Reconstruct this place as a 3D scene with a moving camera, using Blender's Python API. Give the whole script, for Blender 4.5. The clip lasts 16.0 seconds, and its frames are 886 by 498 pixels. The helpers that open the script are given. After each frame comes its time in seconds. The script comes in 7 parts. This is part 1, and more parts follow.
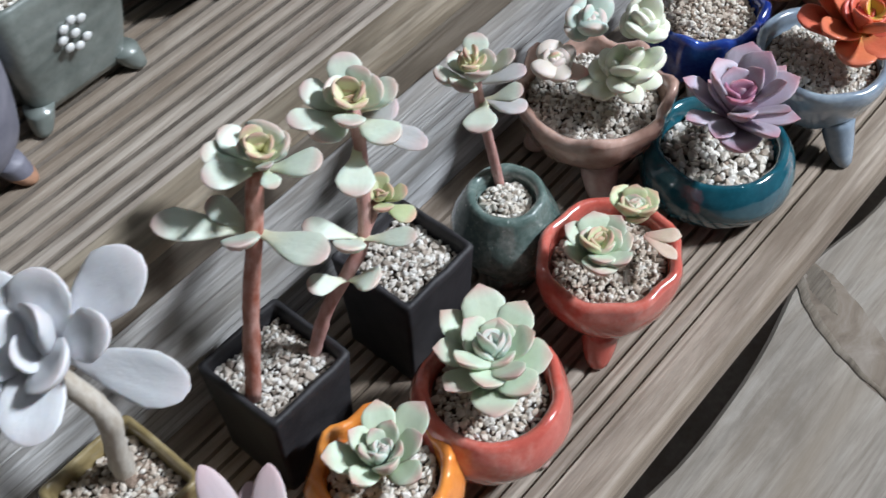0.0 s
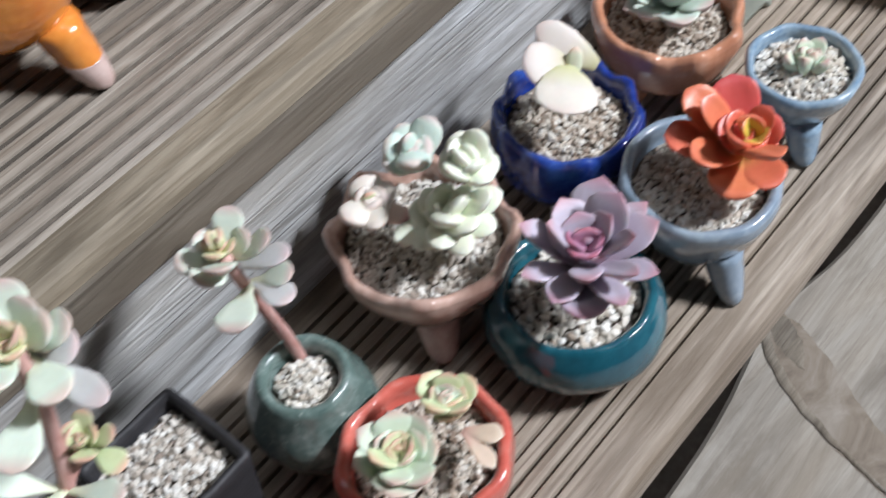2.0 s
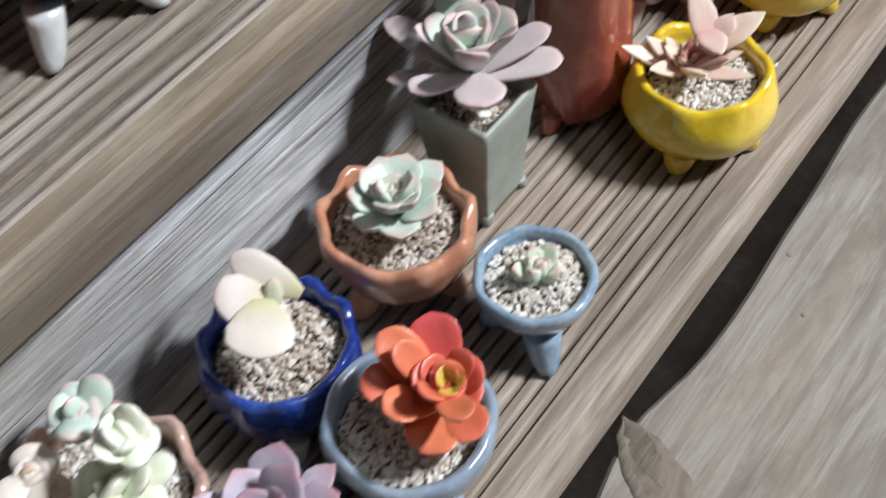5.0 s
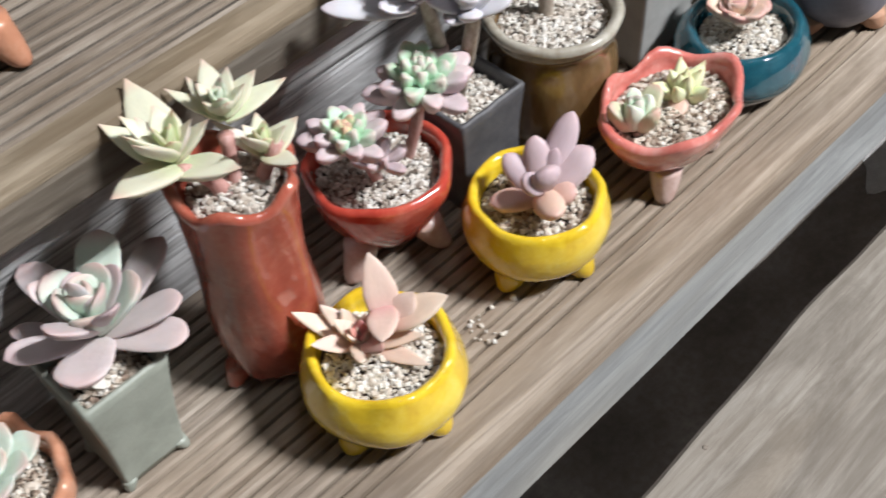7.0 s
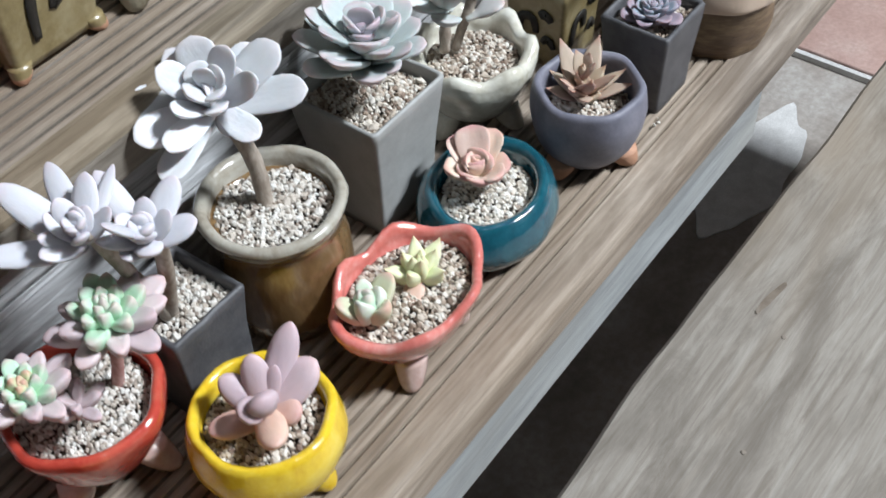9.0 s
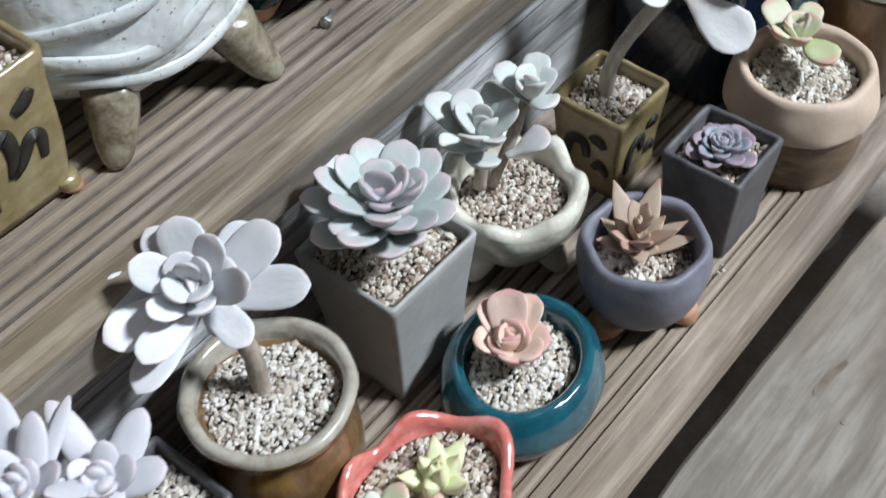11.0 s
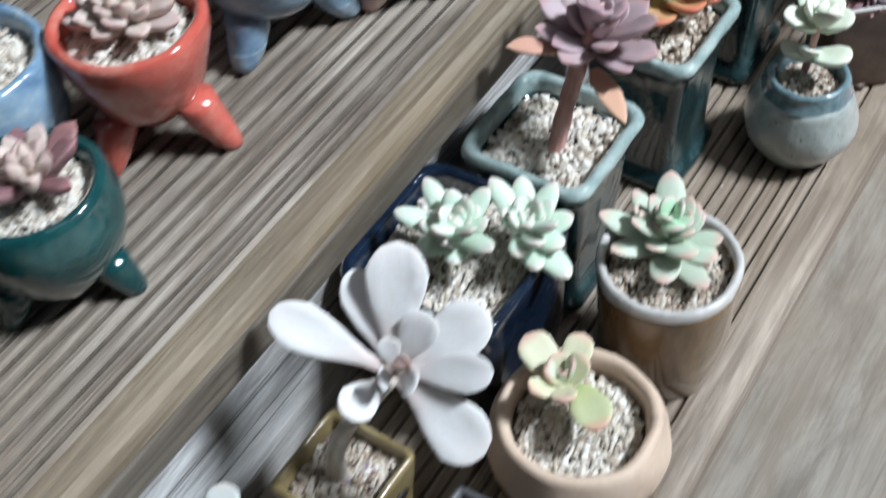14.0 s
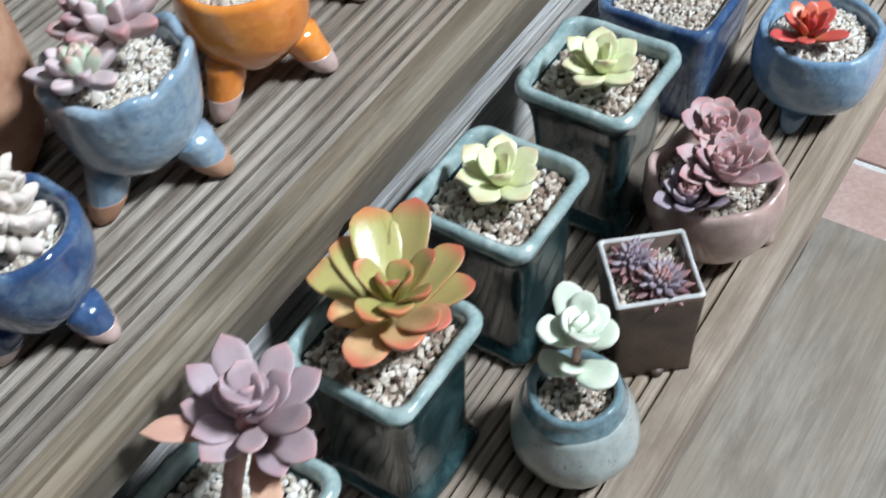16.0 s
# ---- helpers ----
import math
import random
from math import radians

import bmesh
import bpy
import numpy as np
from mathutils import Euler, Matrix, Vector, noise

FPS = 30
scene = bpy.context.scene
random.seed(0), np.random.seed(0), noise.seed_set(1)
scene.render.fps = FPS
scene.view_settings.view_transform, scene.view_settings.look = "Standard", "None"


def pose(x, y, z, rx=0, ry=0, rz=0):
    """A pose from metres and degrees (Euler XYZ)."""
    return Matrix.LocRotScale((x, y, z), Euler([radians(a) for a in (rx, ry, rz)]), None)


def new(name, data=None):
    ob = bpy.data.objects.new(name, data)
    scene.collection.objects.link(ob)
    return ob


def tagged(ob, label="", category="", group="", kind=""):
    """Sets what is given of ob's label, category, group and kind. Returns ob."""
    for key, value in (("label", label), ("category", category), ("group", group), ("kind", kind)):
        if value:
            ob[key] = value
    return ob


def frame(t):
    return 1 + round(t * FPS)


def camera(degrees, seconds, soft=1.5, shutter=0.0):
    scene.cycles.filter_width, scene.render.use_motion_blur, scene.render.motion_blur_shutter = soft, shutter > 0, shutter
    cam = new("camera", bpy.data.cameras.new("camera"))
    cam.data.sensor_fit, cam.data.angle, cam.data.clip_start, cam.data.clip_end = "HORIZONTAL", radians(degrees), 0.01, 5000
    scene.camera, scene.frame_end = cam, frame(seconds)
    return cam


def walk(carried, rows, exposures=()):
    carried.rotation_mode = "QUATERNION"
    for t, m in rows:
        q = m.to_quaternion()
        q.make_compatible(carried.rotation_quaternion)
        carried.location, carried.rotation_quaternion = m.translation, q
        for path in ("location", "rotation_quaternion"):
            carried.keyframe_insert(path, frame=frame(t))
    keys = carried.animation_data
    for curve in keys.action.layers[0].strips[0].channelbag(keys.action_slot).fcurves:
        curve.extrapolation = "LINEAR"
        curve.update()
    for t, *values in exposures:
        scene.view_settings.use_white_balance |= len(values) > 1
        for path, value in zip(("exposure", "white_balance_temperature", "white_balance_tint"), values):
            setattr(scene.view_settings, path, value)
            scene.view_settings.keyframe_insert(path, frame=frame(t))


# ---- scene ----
cam = camera(40.2, 16.0, 1.5, 0.5)
METRES, EYE, TILT, LEAN, TURN = 1.35, 1.40, -52.185, 1.846, -49.835
ROWS = [
    (0.0, 0.0, 0.0, 0.0, 0.0, 0.0, -0.0),
    (0.5, 0.016, 0.0224, 0.0114, 0.38, -0.82, 0.14),
    (1.0, 0.0304, 0.0467, 0.0241, 0.94, -1.51, 0.62),
    (1.5, 0.0436, 0.0619, 0.0419, 1.12, -1.73, 1.12),
    (2.0, 0.0673, 0.0708, 0.0591, 1.2, -1.27, 1.57),
    (2.5, 0.096, 0.0756, 0.0727, 0.75, -0.25, 2.24),
    (3.0, 0.1004, 0.0712, 0.0726, 0.45, 0.44, 3.38),
    (5.5, 0.1729, 0.1238, 0.1436, -1.36, 0.27, 4.05),
    (6.0, 0.2254, 0.1364, 0.1664, 1.35, 0.44, 1.62),
    (6.5, 0.2633, 0.1444, 0.1778, 2.79, 1.3, -0.23),
    (7.0, 0.2901, 0.1433, 0.1853, 3.57, 2.97, -2.29),
    (7.5, 0.3181, 0.1448, 0.1868, 2.41, 3.39, -1.92),
    (8.0, 0.3472, 0.153, 0.2074, 0.53, 4.23, 1.23),
    (10.5, 0.3196, 0.2141, 0.3038, -2.9, 2.87, 3.93),
    (11.0, 0.3515, 0.2305, 0.3212, 0.22, 2.64, 1.36),
    (11.5, 0.3768, 0.2396, 0.3347, 2.21, 2.76, -0.14),
    (12.0, 0.3986, 0.2474, 0.3395, 2.97, 1.83, -0.51),
    (12.5, 0.3987, 0.2677, 0.3615, 2.86, 1.89, 1.92),
    (13.0, 0.3956, 0.2791, 0.3783, -0.86, 2.2, 6.39),
    (13.5, 0.407, 0.2844, 0.3975, -3.17, 2.44, 8.29),
    (14.0, 0.4334, 0.3093, 0.4472, -2.68, 2.38, 7.39),
    (14.5, 0.466, 0.3372, 0.4838, -2.93, 1.87, 6.6),
    (15.0, 0.4947, 0.3542, 0.5102, -2.9, 2.0, 6.55),
    (15.5, 0.5257, 0.3626, 0.5271, -2.71, 2.7, 7.04),
    (16.0, 0.5469, 0.371, 0.5428, -2.75, 3.27, 7.47),
]
EXPOSURES = [(0.0, -0.04, 6300, 9.5), (3.0, 0.12, 6450, 11), (5.5, -0.01, 6600, 10.5), (7.0, 0.02, 6850, 11.5), (8.0, 0.0, 6450, 9.5), (11.0, -0.22, 6300, 7), (14.5, -0.14, 6250, 7), (16.0, -0.20, 6150, 5.5)]
walk(cam, [(t, pose(0, 0, EYE, TILT, LEAN, TURN) @ pose(METRES * x, METRES * y, METRES * z, 90 + pitch, roll, yaw)) for t, x, y, z, yaw, pitch, roll in ROWS], EXPOSURES)

# ---- light ----
world = bpy.data.worlds.new("world")
scene.world = world
world.use_nodes = True
world.node_tree.nodes["Background"].inputs[0].default_value = (0.8, 0.9, 1.0, 1)
world.node_tree.nodes["Background"].inputs[1].default_value = 0.002
# hanging lamps: x, y, watts
LAMPS = [(2.8, -2.6, 665.0), (0.95, -0.8, 10.0), (-1.4, 1.6, 1.5), (3.4, 1.6, 1.5)]
LAMP_Z = 5.0


def area_lamp(x, y, z, power, sx, sy, colour):
    data = bpy.data.lights.new("tube_light", "AREA")
    data.shape, data.size, data.size_y, data.energy, data.color = "RECTANGLE", sx, sy, power, colour
    ob = new("tube_light", data)
    ob.matrix_world = pose(x, y, z)
    return ob


for lx, ly, watts in LAMPS:
    for k in (-1, 1):
        area_lamp(lx, ly + 0.12 * k, LAMP_Z - 0.02, watts / 2, 1.2, 0.04, (0.89, 0.94, 1.0))


# ---- materials ----
class Nodes:
    """A short hand for building node materials."""

    def __init__(self, name):
        self.mat = bpy.data.materials.new(name)
        self.mat.use_nodes = True
        self.tree = self.mat.node_tree
        self.bsdf = self.tree.nodes["Principled BSDF"]

    def add(self, kind, **values):
        n = self.tree.nodes.new(kind)
        for key, value in values.items():
            if key in ("scale", "detail", "roughness", "distortion", "strength", "distance"):
                n.inputs[key.capitalize()].default_value = value
            elif key == "mode":
                n.blend_type = value
            elif key == "op":
                n.operation = value
            elif key == "attribute":
                n.attribute_name = value
        return n

    def link(self, a, b):
        self.tree.links.new(a, b)

    def coords(self, sx=1, sy=1, sz=1, source="Object"):
        tc, mp = self.add("ShaderNodeTexCoord"), self.add("ShaderNodeMapping")
        mp.inputs["Scale"].default_value = (sx, sy, sz)
        self.link(tc.outputs[source], mp.inputs[0])
        return mp.outputs[0]

    def noise(self, vec, scale, detail=4, rough=0.55, dist=0.0):
        n = self.add("ShaderNodeTexNoise", scale=scale, detail=detail, roughness=rough, distortion=dist)
        self.link(vec, n.inputs["Vector"])
        return n.outputs["Fac"]

    def ramp(self, fac, stops):
        r = self.add("ShaderNodeValToRGB")
        e = r.color_ramp.elements
        while len(e) < len(stops):
            e.new(0.5)
        for el, (p, c) in zip(e, stops):
            el.position = p
            el.color = (*c, 1) if len(c) == 3 else c
        self.link(fac, r.inputs[0])
        return r.outputs[0]

    def mix(self, fac, a, b, mode="MIX"):
        m = self.tree.nodes.new("ShaderNodeMix")
        m.data_type, m.blend_type = "RGBA", mode
        for sock, v in ((m.inputs[0], fac), (m.inputs[6], a), (m.inputs[7], b)):
            if isinstance(v, (int, float)):
                sock.default_value = v
            elif isinstance(v, tuple):
                sock.default_value = (*v, 1)
            else:
                self.link(v, sock)
        return m.outputs[2]

    def math(self, op, a, b=0.0):
        m = self.add("ShaderNodeMath", op=op)
        for sock, v in zip(m.inputs, (a, b)):
            if isinstance(v, (int, float)):
                sock.default_value = v
            else:
                self.link(v, sock)
        return m.outputs[0]

    def bump(self, height, strength, distance=0.001):
        b = self.add("ShaderNodeBump", strength=strength, distance=distance)
        self.link(height, b.inputs["Height"])
        self.link(b.outputs[0], self.bsdf.inputs["Normal"])

    def colour(self, c):
        if isinstance(c, tuple):
            self.bsdf.inputs["Base Color"].default_value = (*c, 1)
        else:
            self.link(c, self.bsdf.inputs["Base Color"])

    def set(self, **v):
        for key, value in v.items():
            self.bsdf.inputs[key.replace("_", " ").title()].default_value = value


def shade(c, k):
    return tuple(min(1.0, max(0.0, x * k)) for x in c)


def wood(name, dark, mid, light, cracks=0.5, seed=0.0, ring=26.0, relief=0.55):
    """Weathered timber whose grain runs along x: growth rings, fine grain, long dark checks, grey and brown stains."""
    n = Nodes(name)
    tc = n.add("ShaderNodeTexCoord")
    shift = n.add("ShaderNodeMapping")
    shift.inputs["Location"].default_value = (seed, seed * 1.7, seed * 0.6)
    n.link(tc.outputs["Object"], shift.inputs[0])

    def stretched(sx, sy, sz):
        mp = n.add("ShaderNodeMapping")
        mp.inputs["Scale"].default_value = (sx, sy, sz)
        n.link(shift.outputs[0], mp.inputs[0])
        return mp.outputs[0]
    rings = n.noise(stretched(1.3, 22, 22), 1.0, 2, 0.5, 0.9)
    wave = n.math("SINE", n.math("MULTIPLY", rings, ring * 2.4))
    grain = n.noise(stretched(8, 130, 130), 1.0, 6, 0.6, 1.2)
    fine = n.noise(stretched(40, 900, 900), 1.0, 3, 0.6)
    check = n.noise(stretched(3.2, 260, 260), 1.0, 3, 0.55, 0.3)
    stain = n.noise(stretched(4, 14, 14), 1.0, 6, 0.65, 1.0)
    silver = n.noise(stretched(7, 40, 40), 1.0, 5, 0.7, 0.6)
    c = n.ramp(grain, [(0.25, dark), (0.47, mid), (0.72, light)])
    c = n.mix(n.ramp(wave, [(0.35, (0, 0, 0)), (0.95, (0.45, 0.45, 0.45))]), c, shade(dark, 0.9))
    c = n.mix(n.ramp(silver, [(0.48, (0, 0, 0)), (0.70, (0.6, 0.6, 0.6))]), c, shade(light, 1.22))
    c = n.mix(n.ramp(stain, [(0.32, (0.7, 0.7, 0.7)), (0.54, (0, 0, 0))]), c, shade(dark, 0.75))
    c = n.mix(n.ramp(check, [(0.27, (cracks, cracks, cracks)), (0.36, (0, 0, 0))]), c, shade(dark, 0.25))
    split = n.noise(stretched(1.4, 85, 85), 1.0, 5, 0.62, 0.9)
    c = n.mix(n.ramp(split, [(0.30, (cracks, cracks, cracks)), (0.375, (0, 0, 0))]), c, shade(dark, 0.35))
    c = n.mix(n.ramp(fine, [(0.28, (0.25, 0.25, 0.25)), (0.42, (0, 0, 0))]), c, shade(dark, 0.6))
    blot = n.noise(stretched(9, 16, 16), 1.0, 4, 0.6, 0.4)
    warm = n.noise(stretched(2.5, 9, 9), 1.0, 3, 0.5, 0.4)
    c = n.mix(n.ramp(blot, [(0.52, (0, 0, 0)), (0.72, (0.4, 0.4, 0.4))]), c, shade(dark, 0.75))
    c = n.mix(n.ramp(warm, [(0.45, (0, 0, 0)), (0.7, (0.45, 0.45, 0.45))]), c, (mid[0] * 1.12, mid[1] * 0.98, mid[2] * 0.80))
    n.colour(c)
    n.set(roughness=0.72)
    cut = n.ramp(check, [(0.27, (0, 0, 0)), (0.38, (1, 1, 1))])
    n.bump(n.math("ADD", n.math("MULTIPLY", grain, 0.8), n.math("ADD", n.math("MULTIPLY", fine, 0.6), n.math("ADD", n.math("MULTIPLY", wave, -0.15), n.math("MULTIPLY", cut, cracks)))), relief, 0.0009)
    return n.mat


WOOD_DECK = wood("weathered_deck_wood", (0.115, 0.084, 0.062), (0.272, 0.222, 0.177), (0.408, 0.352, 0.297), 0.45, 1.0)
WOOD_UPPER = wood("brown_deck_wood", (0.115, 0.088, 0.066), (0.245, 0.205, 0.168), (0.40, 0.36, 0.315), 0.5, 4.0)
WOOD_RISER = wood("grey_riser_wood", (0.15, 0.145, 0.14), (0.46, 0.46, 0.465), (0.70, 0.71, 0.725), 0.95, 7.0, 40.0, 0.8)
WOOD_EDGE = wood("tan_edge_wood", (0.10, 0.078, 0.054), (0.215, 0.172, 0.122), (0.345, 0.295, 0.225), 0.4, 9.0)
# dark brown: shade painted on the upper board's front, and the bench knot's dark parts
WOOD_SHADE_KNOT = wood("shade_and_knot_brown_wood", (0.065, 0.052, 0.040), (0.14, 0.118, 0.094), (0.225, 0.198, 0.165), 0.3, 21.0)
WOOD_FACE = wood("pale_grey_painted_wood", (0.22, 0.23, 0.235), (0.31, 0.325, 0.33), (0.38, 0.395, 0.40), 0.1, 12.0, 8.0)
WOOD_BENCH = wood("pale_bench_wood", (0.17, 0.142, 0.114), (0.248, 0.218, 0.185), (0.318, 0.29, 0.255), 0.12, 15.0, 8.0, 0.3)


def knot_wood():
    n = Nodes("dark_knot_wood")
    v = n.coords(22, 30, 22)
    f = n.noise(v, 1.0, 6, 0.62, 0.6)
    n.colour(n.ramp(f, [(0.3, (0.10, 0.075, 0.055)), (0.48, (0.185, 0.148, 0.115)), (0.7, (0.27, 0.235, 0.20))]))
    n.set(roughness=0.8)
    n.bump(f, 0.5)
    return n.mat


WOOD_KNOT = knot_wood()


def rough_stone(name, stops, scale, bump=0.3, rough=0.85):
    n = Nodes(name)
    v = n.coords()
    a, b = n.noise(v, scale, 6, 0.6), n.noise(v, scale * 14, 4, 0.6)
    n.colour(n.mix(n.ramp(b, [(0.35, (0.35, 0.35, 0.35)), (0.65, (0, 0, 0))]), n.ramp(a, stops), shade(stops[0][1], 0.7)))
    n.set(roughness=rough)
    n.bump(b, bump, 0.002)
    return n.mat


CONCRETE = rough_stone("stained_concrete", [(0.3, (0.20, 0.168, 0.14)), (0.5, (0.33, 0.295, 0.265)), (0.72, (0.48, 0.455, 0.43))], 6.5)
# the next colour is groove shade, painted as a dark mottled brown
GROOVE_SHADE = rough_stone("dark_groove_shade", [(0.3, (0.045, 0.036, 0.028)), (0.5, (0.115, 0.095, 0.077)), (0.72, (0.22, 0.185, 0.155))], 22.0, 0.3, 0.95)
LIME_PATCH = rough_stone("white_mortar", [(0.3, (0.50, 0.49, 0.48)), (0.7, (0.72, 0.71, 0.70))], 18.0)
PINK_TILE = rough_stone("pink_clay_tile", [(0.3, (0.38, 0.24, 0.20)), (0.55, (0.48, 0.33, 0.29)), (0.75, (0.56, 0.43, 0.39))], 9.0, 0.15, 0.55)
PLASTER = rough_stone("plain_dark_plaster", [(0.3, (0.05, 0.052, 0.055)), (0.7, (0.075, 0.078, 0.08))], 3.0, 0.1)
METAL = Nodes("grey_metal")
METAL.colour((0.5, 0.5, 0.5)), METAL.set(roughness=0.4, metallic=0.9)
METAL = METAL.mat
TUBE = Nodes("lit_tube")
TUBE.colour((0.9, 0.9, 0.9))
TUBE.bsdf.inputs["Emission Color"].default_value = (0.95, 0.98, 1, 1)
TUBE.bsdf.inputs["Emission Strength"].default_value = 8.0
TUBE = TUBE.mat


def glaze(name, stops, scale=60, rough=0.13, bump=0.25, speck=None, stretch=1.0, coat=0.5):
    """Glazed ceramic: pooled colour in two scales under a clear gloss."""
    n = Nodes(name)
    v = n.coords(1, 1, stretch)
    a, b = n.noise(v, scale, 5, 0.6, 0.6), n.noise(v, scale * 6, 3, 0.6)
    f = n.math("ADD", n.math("MULTIPLY", a, 0.75), n.math("MULTIPLY", b, 0.25))
    c = n.ramp(f, stops)
    if speck:
        c = n.mix(n.ramp(n.noise(v, 480, 2, 0.5), [(0.66, (0, 0, 0)), (0.72, (0.8, 0.8, 0.8))]), c, speck)
    n.colour(c)
    n.set(roughness=rough, coat_weight=coat * 1.6, coat_roughness=0.05)
    n.bump(n.math("ADD", n.noise(v, 110, 2, 0.5), n.math("MULTIPLY", b, 0.15)), bump * 1.3, 0.0018)
    return n.mat


def clay(name, stops, scale=80, rough=0.75, bump=0.4):
    n = Nodes(name)
    v = n.coords()
    a, b = n.noise(v, scale, 5, 0.6), n.noise(v, scale * 10, 3, 0.6)
    n.colour(n.mix(n.math("MULTIPLY", b, 0.35), n.ramp(a, stops), shade(stops[0][1], 0.6)))
    n.set(roughness=rough)
    n.bump(b, bump, 0.0006)
    return n.mat


def two(a, b, lo=0.38, hi=0.62):
    return [(lo, a), (hi, b)]


